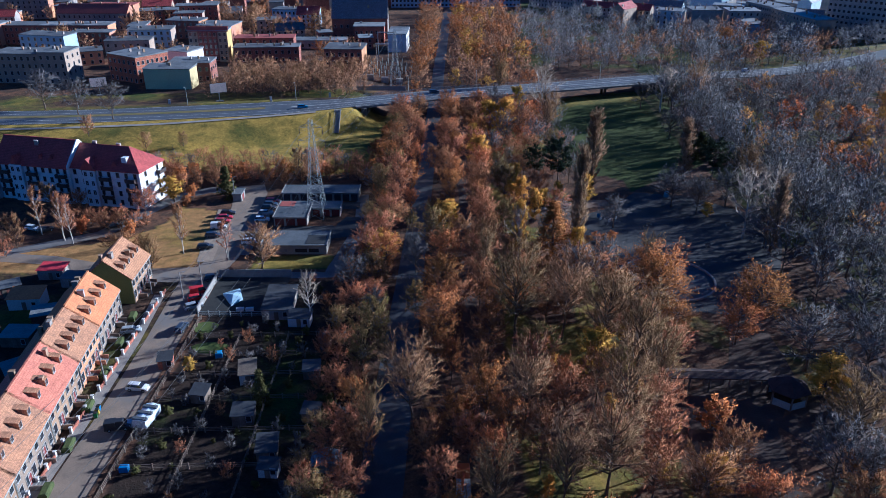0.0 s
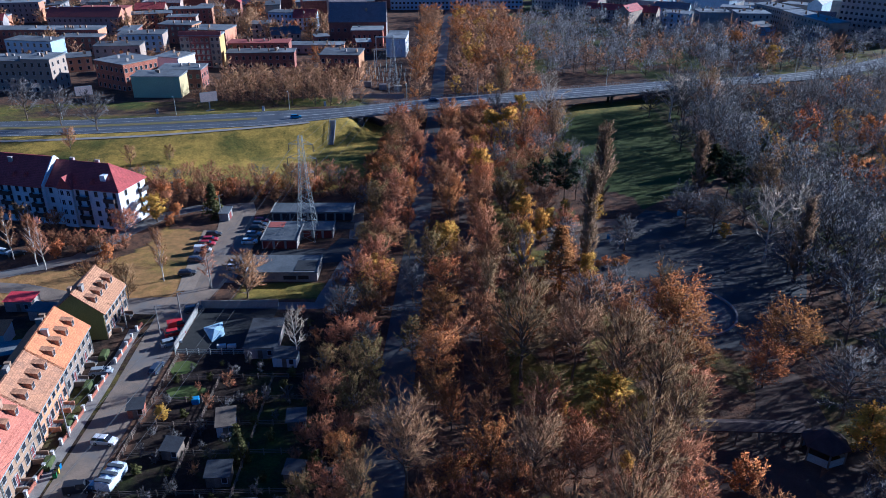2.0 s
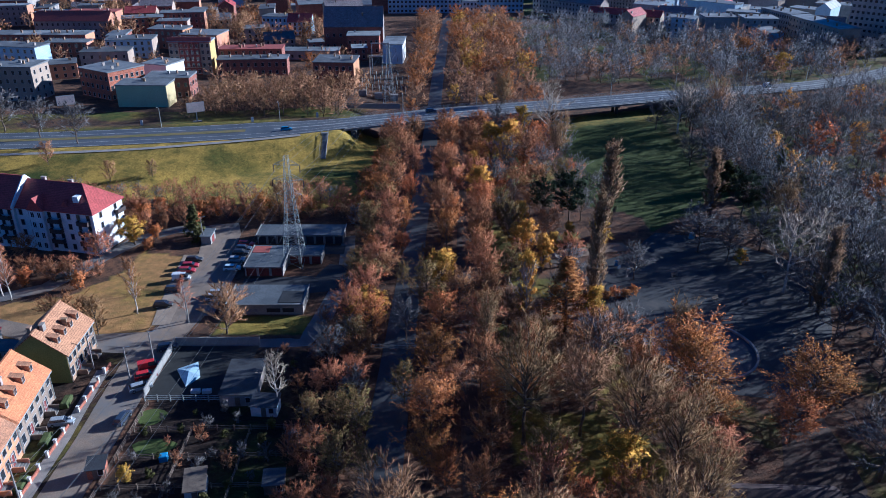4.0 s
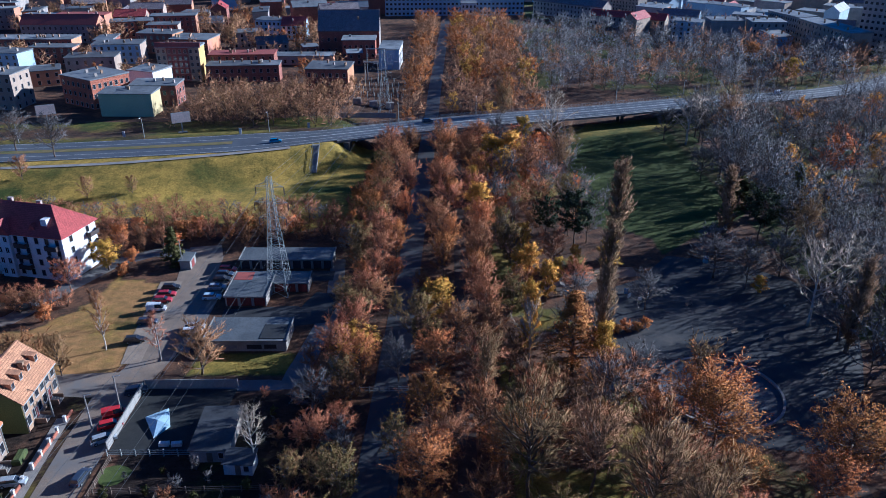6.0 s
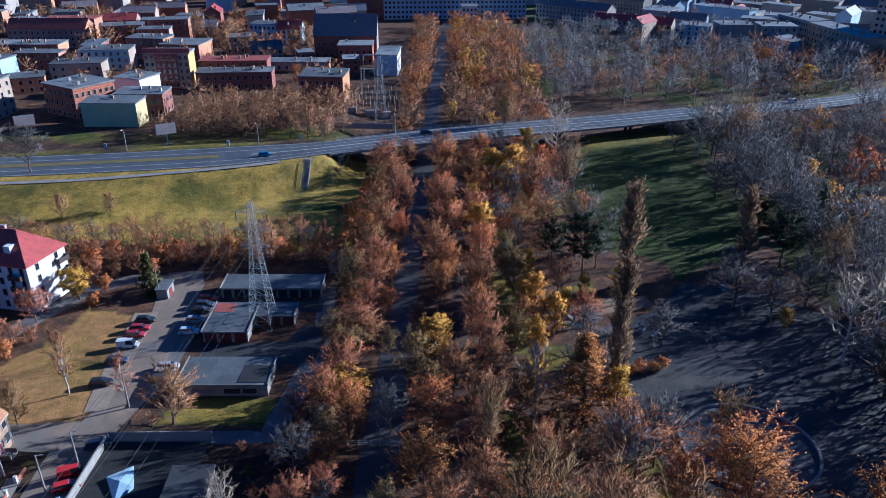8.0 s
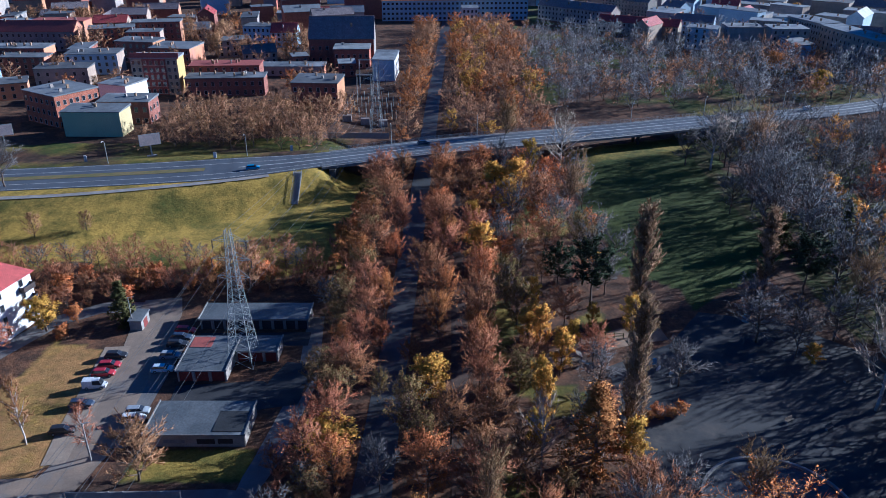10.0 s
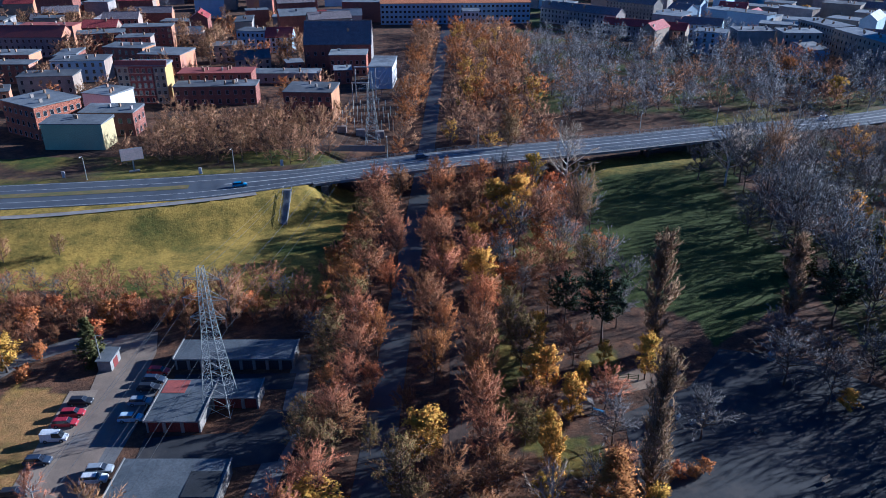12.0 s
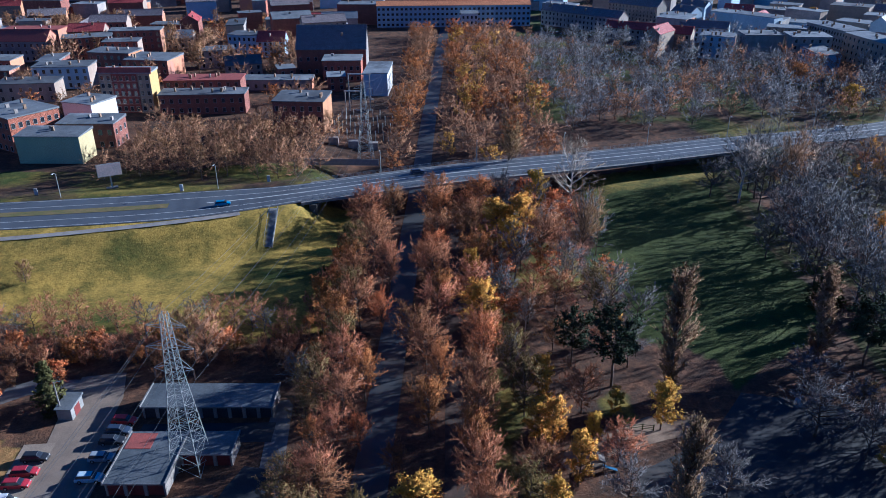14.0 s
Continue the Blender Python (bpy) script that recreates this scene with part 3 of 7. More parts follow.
# ---- buildings ----
def window_mesh(w, h):
    """A white frame with sill, and a pane set back in it, in one piece."""
    a, b, t = w / 2, h, 0.07
    ring = lambda x0, x1, z0, z1, y: [(x0, y, z0), (x1, y, z0), (x1, y, z1), (x0, y, z1)]
    rings = [ring(-a - t, a + t, -t - 0.06, b + t, 0.06), ring(-a - t, a + t, -t - 0.06, b + t, -0.09), ring(-a, a, 0, b, -0.09), ring(-a, a, 0, b, -0.02)]
    s = Shape().loft(rings, 1, caps=False)
    k = len(s.v)
    s.f += [(k - 4, k - 3, k - 2, k - 1)]
    s.m += [0]
    return s.mesh("window", [GLASS, FRAME])


WINDOWS = {k: window_mesh(*k) for k in ((1.0, 1.5), (1.2, 1.7), (0.8, 1.1), (1.6, 1.5), (2.4, 1.5))}
CHIMNEY = Shape().box(-0.45, 0.45, -0.3, 0.3, -1.0, 1.3).box(-0.52, 0.52, -0.37, 0.37, 1.3, 1.42).mesh("chimney", BRICK)
CHIMNEYPALE = Shape().box(-0.6, 0.6, -0.3, 0.3, -1.0, 1.1).box(-0.67, 0.67, -0.37, 0.37, 1.1, 1.22).mesh("chimney", GREYWALL)
keepouts = []


def building(name, label, at, w, d, h, rot=0.0, wall=GREYWALL, roof=FELT, top="flat", rise=0.0, front=(0, 0), side=(0, 0), left=(0, 0), win=(1.2, 1.7), z0=4.0, chimneys=2, gable=None, seed=0, first=1.0, group="", pale=False, floor_h=None, category="building", eave=0.35):
    """A house whose front (facing local -y) starts at corner at and runs w metres at the angle rot; d deep, h to the eaves."""
    m = pose(at[0], at[1], z0, 0, 0, rot)
    b = thing(name, m, label, category, group)
    rnd = random.Random(seed * 131 + int(at[0] * 7 + at[1]))
    ctr = m @ Vector((w / 2, d / 2, 0))
    keepouts.append((ctr.x, ctr.y, 0.5 * math.hypot(w, d) * 0.9 + 1))
    s = Shape().box(0, w, 0, d, -1.5, h)
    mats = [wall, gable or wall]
    # the right end wall often gets a warmer colour, as if sunlit
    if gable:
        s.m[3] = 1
    if top == "gable":
        for x, mi in ((0, 0), (w, 1)):
            q = 0.25 if x == 0 else -0.25
            s.add([(x, 0, h - 0.01), (x, d, h - 0.01), (x, d / 2, h + rise - 0.06), (x + q, 0, h - 0.01), (x + q, d, h - 0.01), (x + q, d / 2, h + rise - 0.06)], [(0, 1, 2), (3, 5, 4), (0, 2, 5, 3), (1, 4, 5, 2)], mi)
    part("wall", s, mats, b)
    r = Shape()
    e = eave
    if top == "flat":
        t = rnd.uniform(0.2, 0.7)
        r.loft([[(-e, -e, h), (w + e, -e, h), (w + e, d + e, h), (-e, d + e, h)], [(-e, -e, h + 0.25), (w + e, -e, h + 0.25), (w + e, d + e, h + 0.25 + t), (-e, d + e, h + 0.25 + t)]])
    elif top == "gable":
        k = e * rise / (d / 2)
        for sgn in (0, 1):
            ya, yb = (-e, d / 2) if sgn == 0 else (d + e, d / 2)
            p = [(-0.3, ya, h - k), (w + 0.3, ya, h - k), (w + 0.3, yb, h + rise), (-0.3, yb, h + rise)]
            lo, hi = p, [(x, y, z + 0.22) for x, y, z in p]
            r.loft([lo, hi] if sgn == 0 else [hi, lo])
        r.box(-0.3, w + 0.3, d / 2 - 0.18, d / 2 + 0.18, h + rise + 0.12, h + rise + 0.3)
    else:
        i = min(w, d) * (0.5 if top == "hip" else 0.16)
        base = [(-e, -e), (w + e, -e), (w + e, d + e), (-e, d + e)]
        upper = [(i, i), (w - i, i), (w - i, d - i), (i, d - i)] if top != "hip" else ([(i, d / 2 - 0.1), (w - i, d / 2 - 0.1), (w - i, d / 2 + 0.1), (i, d / 2 + 0.1)] if w >= d else [(w / 2 - 0.1, i), (w / 2 + 0.1, i), (w / 2 + 0.1, d - i), (w / 2 - 0.1, d - i)])
        r.loft([[(x, y, h) for x, y in base], [(x, y, h + 0.2) for x, y in base], [(x, y, h + rise) for x, y in upper]])
    part("roof", r, roof, b)
    mesh = WINDOWS[win]

    def row(nx, nz, length, place):
        if not nx or not nz:
            return
        fh = floor_h or (h - first + 0.4) / nz
        for j in range(nz):
            for i in range(nx):
                part("window", mesh, None, b, m=place(length * (i + 0.5) / nx, first + j * fh))

    row(*front, w, lambda u, z: pose(u, -0.01, z))
    row(*side, d, lambda u, z: pose(w + 0.01, u, z, 0, 0, 90))
    row(*left, d, lambda u, z: pose(-0.01, u, z, 0, 0, -90))
    for k in range(chimneys):
        x, y = rnd.uniform(0.08, 0.92) * w, rnd.uniform(0.2, 0.8) * d
        z = h + 0.5 if top == "flat" else h + rise * (1 - abs(y - d / 2) / (d / 2)) + 0.2
        part("chimney", CHIMNEYPALE if pale or rnd.random() < 0.3 else CHIMNEY, None, b, m=pose(x, y, z, 0, 0, rnd.choice((0, 90))))
    return b


# terrace of two-storey houses along the street
DORMER_BODY = Shape().box(-0.6, 0.6, -0.75, 2.2, -0.6, 0.95).mesh("cheek", TILE_BROWN)
DORMER_TOP = Shape().loft([[(-0.72, -0.9, 0.93), (0.72, -0.9, 0.93), (0.72, 2.3, 1.5), (-0.72, 2.3, 1.5)], [(-0.72, -0.9, 1.02), (0.72, -0.9, 1.02), (0.72, 2.3, 1.6), (-0.72, 2.3, 1.6)]]).mesh("dormer_roof", TILE_BROWN)


def terrace_house(at, length, rot, roof, wall, label, dormers=4, seed=1, door_mat=REDPAINT, end=None, z_eave=6.3, rise=4.4, depth=10.5):
    b = building("terraced_house", label, at, length, depth, z_eave, rot, wall, roof, "gable", rise, front=(6, 2), win=(1.2, 1.7), z0=0.0, chimneys=3, seed=seed, first=1.2, group="terrace along the street", floor_h=2.8, category="house", eave=0.5, left=(2, 2) if end is None else (0, 0))
    for k in range(dormers):
        u = length * (k + 0.65) / (dormers + 0.3)
        dm = part("dormer", DORMER_BODY, None, b, m=pose(u, 2.35, z_eave + rise * 2.35 / (depth / 2) - 0.1))
        part("dormer_roof", DORMER_TOP, None, dm, "brown dormer roof")
        part("window", WINDOWS[(0.8, 1.1)], None, dm, m=pose(0, -0.76, -0.22))
    for u in (length * 0.3, length * 0.72):
        part("door", Shape().box(-0.5, 0.5, -0.06, 0.1, 0.5, 2.6).box(-0.62, -0.5, -0.12, 0.1, 0.4, 2.75, 1).box(0.5, 0.62, -0.12, 0.1, 0.4, 2.75, 1).box(-0.62, 0.62, -0.12, 0.1, 2.6, 2.75, 1), [door_mat, FRAME], b, m=pose(u, 0, 0))
        prof = [(0, -0.2), (-1.9, -0.2), (-1.9, 0.14), (-1.5, 0.14), (-1.5, 0.28), (-1.1, 0.28), (-1.1, 0.42), (-0.7, 0.42), (-0.7, 0.56), (0, 0.56)]
        part("doorstep", Shape().loft([[(x, y, z) for y, z in prof] for x in (0.9, -0.9)]), CONCRETE, b, m=pose(u, 0, 0))
        for x in (-1.0, 1.0):
            part("step_wall", Shape().box(x - 0.1, x + 0.1, -1.9, 0, -0.2, 1.0), wall, b, m=pose(u, 0, 0))
    for u in (0.12, length - 0.12):
        part("drainpipe", Shape().tube([(u, -0.12, 0.1), (u, -0.12, z_eave - 0.1)], [0.07, 0.07], 6), STEEL, b)
    part("gutter", Shape().tube([(0, -0.55, z_eave - 0.42), (length, -0.55, z_eave - 0.42)], [0.09, 0.09], 6), STEEL, b)
    return b


def facade_x(y):
    return -62.7 - 0.125 * (y - 86)


TERRACE = [(54, 69, TILE_ORANGE, STONE_FRONT, "two-storey terraced house with orange tiled roof"),
           (69, 84, TILE_BROWN, TAN_FRONT, "two-storey terraced house with weathered brown tiled roof"),
           (84, 98.5, TILE_BROWN, STONE_FRONT, "two-storey terraced house with orange-brown tiled roof"),
           (98.5, 113.5, TILE_PINK, TAN_FRONT, "tan terraced house with faded pink tiled roof"),
           (113.5, 126.0, TILE_BROWN, PEACH_AND_SUNLIT, "terraced house with weathered brown roof and peach front"),
           (126.0, 141.0, TILE_ORANGE, STONE_FRONT, "terraced house with bright orange tiled roof and grey front")]
for k, (ya, yb, rf, wl, lb) in enumerate(TERRACE):
    rot = 90 + math.degrees(math.atan(0.125))
    terrace_house((facade_x(ya), ya), (yb - ya) * 1.0078, rot, rf, wl, lb, 4, k + 1)
h = terrace_house((-68.6, 146.0), 12.5, 93, TILE_TAN, TAN_FRONT, "end house with tan tiled roof and olive green gable", 4, 9, end="plain")
h.children[0].data.materials[0] = TAN_FRONT
part("gable_render", Shape().add([(-0.03, -0.01, -0.5), (-0.03, 10.5, -0.5), (-0.03, 10.5, 6.3), (-0.03, 5.25, 10.6), (-0.03, -0.01, 6.3), (0.02, -0.01, -0.5), (0.02, 10.5, -0.5), (0.02, 10.5, 6.3), (0.02, 5.25, 10.6), (0.02, -0.01, 6.3)], [(4, 3, 2, 1, 0), (5, 6, 7, 8, 9), (0, 1, 6, 5), (2, 3, 8, 7), (3, 4, 9, 8), (1, 2, 7, 6), (4, 0, 5, 9)]), OLIVE, h, "olive green gable wall")

# front garden walls, posts and plots
POST = Shape().box(-0.2, 0.2, -0.2, 0.2, 0, 1.25).box(-0.26, 0.26, -0.26, 0.26, 1.25, 1.36).mesh("post", WHITEWALL)
fence = thing("garden_fence", pose(0, 0, 0), "low brick garden wall with white posts", "fence")
y = 62.0
while y < 152:
    xg = -62.9 if y < 86 else -62.9 - 0.022 * (y - 86)
    part("post", POST, None, fence, m=pose(xg + 0.55, y, 0))
    if int(y / 3) % 4:
        part("wall", Shape().box(-0.1, 0.1, 0.2, 2.8, 0, 0.7), BRICK, fence, m=pose(xg + 0.55, y, 0))
    y += 3.0


# garages
GARAGE_FELT = mat("garage roof felt", (0.13, 0.14, 0.15), (0.085, 0.095, 0.105), 0.22, 0.7, 0.1, 12, stain=(0.2, 0.21, 0.22))
def garage(at, w, d, doors, label, h=2.5, door_mat=REDPAINT, rot=0.0, blank=False):
    b = thing("garage_block", pose(at[0], at[1], 0, 0, 0, rot), label, "garage", "garages by the pylon")
    keepouts.append((at[0] + w / 2, at[1] + d / 2, max(w, d) / 2 + 1.5))
    s = Shape().box(0, w, 0.35, d, -0.3, h)
    n = w / max(doors, 1)
    for k in range(doors + 1):
        s.box(max(0, n * k - 0.28), min(w, n * k + 0.28), 0, 0.36, -0.3, h)
    s.box(0, w, 0, 0.36, h - 0.35, h)
    if blank:
        s.box(0, w, -0.05, 0.3, -0.3, h)
    part("wall", s, GREYWALL, b)
    r = Shape().loft([[(-0.25, -0.3, h), (w + 0.25, -0.3, h), (w + 0.25, d + 0.25, h + 0.15), (-0.25, d + 0.25, h + 0.15)], [(-0.25, -0.3, h + 0.18), (w + 0.25, -0.3, h + 0.18), (w + 0.25, d + 0.25, h + 0.34), (-0.25, d + 0.25, h + 0.34)]])
    part("roof", r, GARAGE_FELT, b)
    part("fascia", Shape().box(-0.28, w + 0.28, -0.36, -0.3, h - 0.05, h + 0.2), CONCRETE, b)
    if not blank:
        for k in range(doors):
            s = Shape().box(n * k + 0.3, n * (k + 1) - 0.3, 0.2, 0.3, 0, h - 0.36)
            for j in range(4):
                s.box(n * k + 0.33 + j * (n - 0.66) / 4, n * k + 0.27 + (j + 1) * (n - 0.66) / 4 , 0.16, 0.2, 0.1, h - 0.45)
            part("garage_door", s, door_mat, b)
    for x in (-0.25, w + 0.05):
        part("parapet", Shape().loft([[(x, -0.35, h - 0.1), (x + 0.2, -0.35, h - 0.1), (x + 0.2, -0.35, h + 0.38), (x, -0.35, h + 0.38)], [(x, d + 0.3, h), (x + 0.2, d + 0.3, h), (x + 0.2, d + 0.3, h + 0.55), (x, d + 0.3, h + 0.55)]]), CONCRETE, b)
    return b


garage((-47.6, 208.8), 22.8, 6.2, 9, "long grey garage block with dark doors and felt roof", door_mat=mat("dark garage door", (0.05, 0.045, 0.05), (0.035, 0.032, 0.035), 0.5, 0.7, 0.1))
g2 = garage((-46.4, 190.0), 9.2, 11.5, 3, "low garage block with dark red doors and felt roof")
part("roof_patch", Shape().box(0.2, 4.4, 7.5, 11.3, 2.79, 2.86), FELTRED, g2, "faded red painted patch of roof")
garage((-37.0, 196.6), 8.2, 5.0, 3, "low garage wing with felt roof behind the pylon")
g3 = garage((-45.8, 171.6), 16.6, 8.4, 6, "garage block with blank white wall and dark graffiti", blank=True)
k = thing("kiosk", pose(-62.4, 208.2, 0) @ Matrix.Diagonal((0.8, 0.8, 0.82, 1)), "small white brick transformer kiosk with dark roof", "kiosk")
part("wall", Shape().box(0, 3.2, 0, 5.5, -0.3, 2.9), CONCRETE, k)
part("roof", Shape().loft([[(-0.3, -0.3, 2.9), (3.5, -0.3, 2.9), (3.5, 5.8, 2.9), (-0.3, 5.8, 2.9)], [(-0.3, -0.3, 3.05), (3.5, -0.3, 3.05), (3.5, 5.8, 3.35), (-0.3, 5.8, 3.35)]]), FELT, k)
part("door", Shape().box(3.19, 3.26, 1.5, 3.9, 0, 2.3), REDPAINT, k)

# apartment house with stepped front, balconies and red mansard roof
BALC = Shape().box(-1.6, 1.6, -1.3, 0, -0.15, 0.0).box(-1.6, 1.6, -1.3, -1.22, 0, 1.0).box(-1.6, -1.52, -1.3, 0, 0, 1.0).box(1.52, 1.6, -1.3, 0, 0, 1.0).mesh("balcony", mat("dark balcony rail", (0.07, 0.05, 0.045), (0.05, 0.04, 0.035), 0.5, 0.7, 0.1))
FLAT = dict(win=(1.0, 1.5), z0=0.0, first=0.9, floor_h=2.8, pale=True, category="apartment house", eave=0.6)


def gablet(u, half, y, z, top, back, parent):
    part("roof_gable", Shape().add([(u - half, y, z), (u + half, y, z), (u, y, top), (u, back, top), (u - half, back * 0.5, z + 0.1), (u + half, back * 0.5, z + 0.1)], [(0, 1, 2), (1, 5, 3, 2), (0, 2, 3, 4)]), TILE_RED, parent, "red tiled roof gable")


def balconies(parent, spots, turn=0, x=None):
    for u in spots:
        for j in range(1, 4):
            part("balcony", BALC, None, parent, m=pose(u, -0.02, 2.8 * j) if x is None else pose(x, u, 2.8 * j, 0, 0, turn))


def bay(parent, u0, u1, h):
    """A stair bay that stands proud of the front, with its own windows."""
    part("bay", Shape().box(u0, u1, -0.9, -0.003, -0.3, h), APT_WHITE, parent, "white projecting bay")
    for j in range(4):
        for u in (u0 + 0.55, u1 - 1.45):
            part("window", Shape().box(u, u + 0.9, -0.93, -0.9, 0.9 + 2.8 * j, 2.3 + 2.8 * j), GLASS, parent)
            part("window_frame", Shape().box(u - 0.08, u, -0.95, -0.9, 0.82 + 2.8 * j, 2.38 + 2.8 * j).box(u + 0.9, u + 0.98, -0.95, -0.9, 0.82 + 2.8 * j, 2.38 + 2.8 * j).box(u, u + 0.9, -0.95, -0.9, 2.3 + 2.8 * j, 2.38 + 2.8 * j).box(u, u + 0.9, -0.95, -0.9, 0.82 + 2.8 * j, 0.9 + 2.8 * j).box(u + 0.42, u + 0.48, -0.95, -0.9, 0.9 + 2.8 * j, 2.3 + 2.8 * j), APT_WHITE, parent)


apt = building("apartment_house", "white apartment house with red hipped roof and balconies", (-108.6, 207.0), 22.6, 12.0, 11.2, -13, APT_WHITE, TILE_RED, "hip", 5.8, front=(8, 4), side=(2, 4), chimneys=2, seed=5, **FLAT)
part("roof", Shape().loft([[(x, -0.66, 11.34), (x, 6.0, 17.12), (x, 12.66, 11.34), (x, 6.0, 11.3)] for x in (-0.05, 6.6)]), TILE_RED, apt)
balconies(apt, (11.6, 20.0))
balconies(apt, (9.8,), 90, 22.62)
bay(apt, 4.6, 8.6, 11.0)
gablet(6.6, 2.6, -1.1, 11.2, 14.6, 4.6, apt)
gablet(14.4, 1.1, 0.6, 12.1, 14.0, 3.6, apt)
part("dormer", Shape().box(16.4, 18.0, 1.6, 4.4, 13.0, 14.9), APT_WHITE, apt, "white rendered roof dormer")
apt2 = building("apartment_house", "white apartment house with dark red hipped roof and balconies", (-133.0, 211.8), 24.8, 12.0, 11.6, -13, APT_WHITE, TILE_RED, "gable", 6.2, front=(10, 4), chimneys=3, seed=6, **FLAT)
balconies(apt2, (3.0, 12.5, 22.4))
bay(apt2, 5.4, 9.4, 11.3)
gablet(7.4, 1.5, -1.0, 11.6, 14.2, 3.4, apt2)
gablet(15.0, 0.9, 1.2, 12.9, 14.4, 3.4, apt2)
gablet(18.6, 0.9, 1.2, 12.9, 14.4, 3.4, apt2)
part("fire_wall", Shape().loft([[(24.81, -0.6, 11.0), (25.15, -0.6, 11.0), (25.15, 12.6, 11.0), (24.81, 12.6, 11.0)], [(24.81, -0.6, 11.9), (25.15, -0.6, 11.9), (25.15, 12.6, 11.9), (24.81, 12.6, 11.9)], [(24.81, 5.6, 18.2), (25.15, 5.6, 18.2), (25.15, 6.4, 18.2), (24.81, 6.4, 18.2)]]), APT_WHITE, apt2, "white rendered parapet wall between roofs")
building("apartment_house", "white apartment house with red roof", (-161.5, 214.0), 28, 12.0, 11.2, -8, APT_WHITE, TILE_RED, "hip", 5.6, front=(10, 4), seed=7, **FLAT)

# the town beyond the road
# yellow right end wall: sunlight on the green render, put into its colour
building("workshop", "windowless pale green rendered hall with flat roof", (-133.5, 335), 21, 10, 9.6, -1, TEAL, FELT, chimneys=2, gable=mat("sunlit yellow end wall", (0.5, 0.42, 0.2), (0.42, 0.35, 0.17), 0.2, 0.9, 0.05, 18), seed=11)
building("tenement", "red brick tenement with grey flat roof", (-158, 357), 21, 18, 12.5, -33, BRICK, FELTPALE, chimneys=4, front=(6, 3), side=(7, 3), seed=12)
building("house", "white rendered house with pale flat roof", (-139.7, 381.2), 14, 13, 9.4, -20, APT_WHITE, FELTPALE, chimneys=3, seed=13)
building("tenement", "dark brick house with white-framed windows", (-128, 352), 19.5, 11, 9.0, 0, BRICKDARK, FELT, chimneys=3, front=(6, 2), side=(3, 2), seed=14)
t5 = building("tenement", "five-storey dark red tenement with yellow gable", (-133, 401), 20.5, 9, 16, 0, CREAM, FELTPALE, chimneys=4, front=(8, 5), seed=15, gable=YELLOW)
part("bay", Shape().box(5.2, 15.3, -0.35, -0.003, -0.5, 15.7), mat("oxblood facade brick", (0.2, 0.05, 0.04), (0.14, 0.04, 0.035), 0.5, 0.85, 0.1, 14), t5, "dark red brick centre of the front")
for j in range(5):
    for i in range(4):
        part("window", WINDOWS[(1.2, 1.7)], None, t5, m=pose(6.5 + 2.5 * i, -0.36, 1.0 + 3.08 * j))
    part("cornice", Shape().box(5.1, 15.4, -0.45, -0.35, 0.55 + 3.08 * j, 0.75 + 3.08 * j), CREAM, t5, "pale stone string course")
part("attic", Shape().loft([[(-0.2, -0.3, 15.7), (21.2, -0.3, 15.7), (21.2, 0.2, 15.7), (-0.2, 0.2, 15.7)], [(-0.2, 0.8, 18.2), (21.2, 0.8, 18.2), (21.2, 1.2, 18.2), (-0.2, 1.2, 18.2)]]), FELTRED, t5, "dull red attic slope")
building("tenement", "low dark brick row with chimneys", (-109, 397), 34, 10, 8, 4, BRICKDARK, FELT, chimneys=8, front=(10, 2), seed=16)
building("tenement", "dark brick row with red parapet", (-113, 416), 32, 11, 9.6, 3, BRICKDARK, FELTRED, chimneys=6, front=(9, 3), seed=17)
building("school", "long building with dark red roof and gable painted sunlit peach", (-252, 506), 46, 14, 11, 0, GREYWALL, FELTRED, "gable", 5, front=(14, 3), side=(4, 3), gable=PEACH_AND_SUNLIT, chimneys=3, seed=18)
building("tenement", "grey house with gable painted sunlit peach", (-214, 440), 23, 9, 9, 0, BRICKDARK, FELT, front=(6, 3), gable=PEACH_AND_SUNLIT, seed=19)
building("tenement", "blue-grey house with flat roof", (-182, 442), 25, 12, 10, 5, BLUEWALL, FELT, front=(7, 3), chimneys=4, seed=20, gable=CREAM)
building("tenement", "grey row with cream gable", (-185, 417), 24, 11, 8, 6, GREYWALL, FELT, front=(6, 2), chimneys=3, seed=21, gable=CREAM)
hall = building("hall", "dark brick hall with steep slate roof and white gable", (-67, 472), 34, 20, 12.5, 2, BRICKDARK, TILE_DARK, "gable", 10, front=(9, 2), win=(1.2, 1.7), chimneys=2, gable=GREYWALL, seed=22)
building("annex", "dark brick annex with flat roof", (-52, 456), 18, 13, 10, 2, BRICKDARK, FELTPALE, front=(6, 2), chimneys=1, gable=BRICK, seed=23)
building("house", "small brick house with pale roof", (-72, 452), 8, 9, 7, 20, BRICKDARK, FELTPALE, front=(2, 2), gable=BRICK, chimneys=1, seed=24)
building("house", "small brick pavilion with pale roof", (-47, 437), 8, 8, 6.5, 10, BRICKDARK, FELTPALE, front=(2, 2), gable=BRICK, chimneys=1, seed=25)
building("tenement", "blue-grey house with bright red tiled roof", (-97, 518), 15, 12, 8.6, 0, BLUEWALL, TILE_RED, "gable", 4.5, front=(5, 3), seed=26)
building("tenement", "blue rendered house with flat roof", (-115, 526), 17, 12, 11, -12, BLUEWALL, FELT, front=(6, 3), seed=27)
building("tenement", "three-storey house with dark roof and brick gable painted sunlit peach", (-57.5, 371), 18.7, 15, 12, -4, BRICKDARK, FELT, chimneys=4, front=(6, 3), side=(0, 0), gable=PEACH_AND_SUNLIT, seed=28)
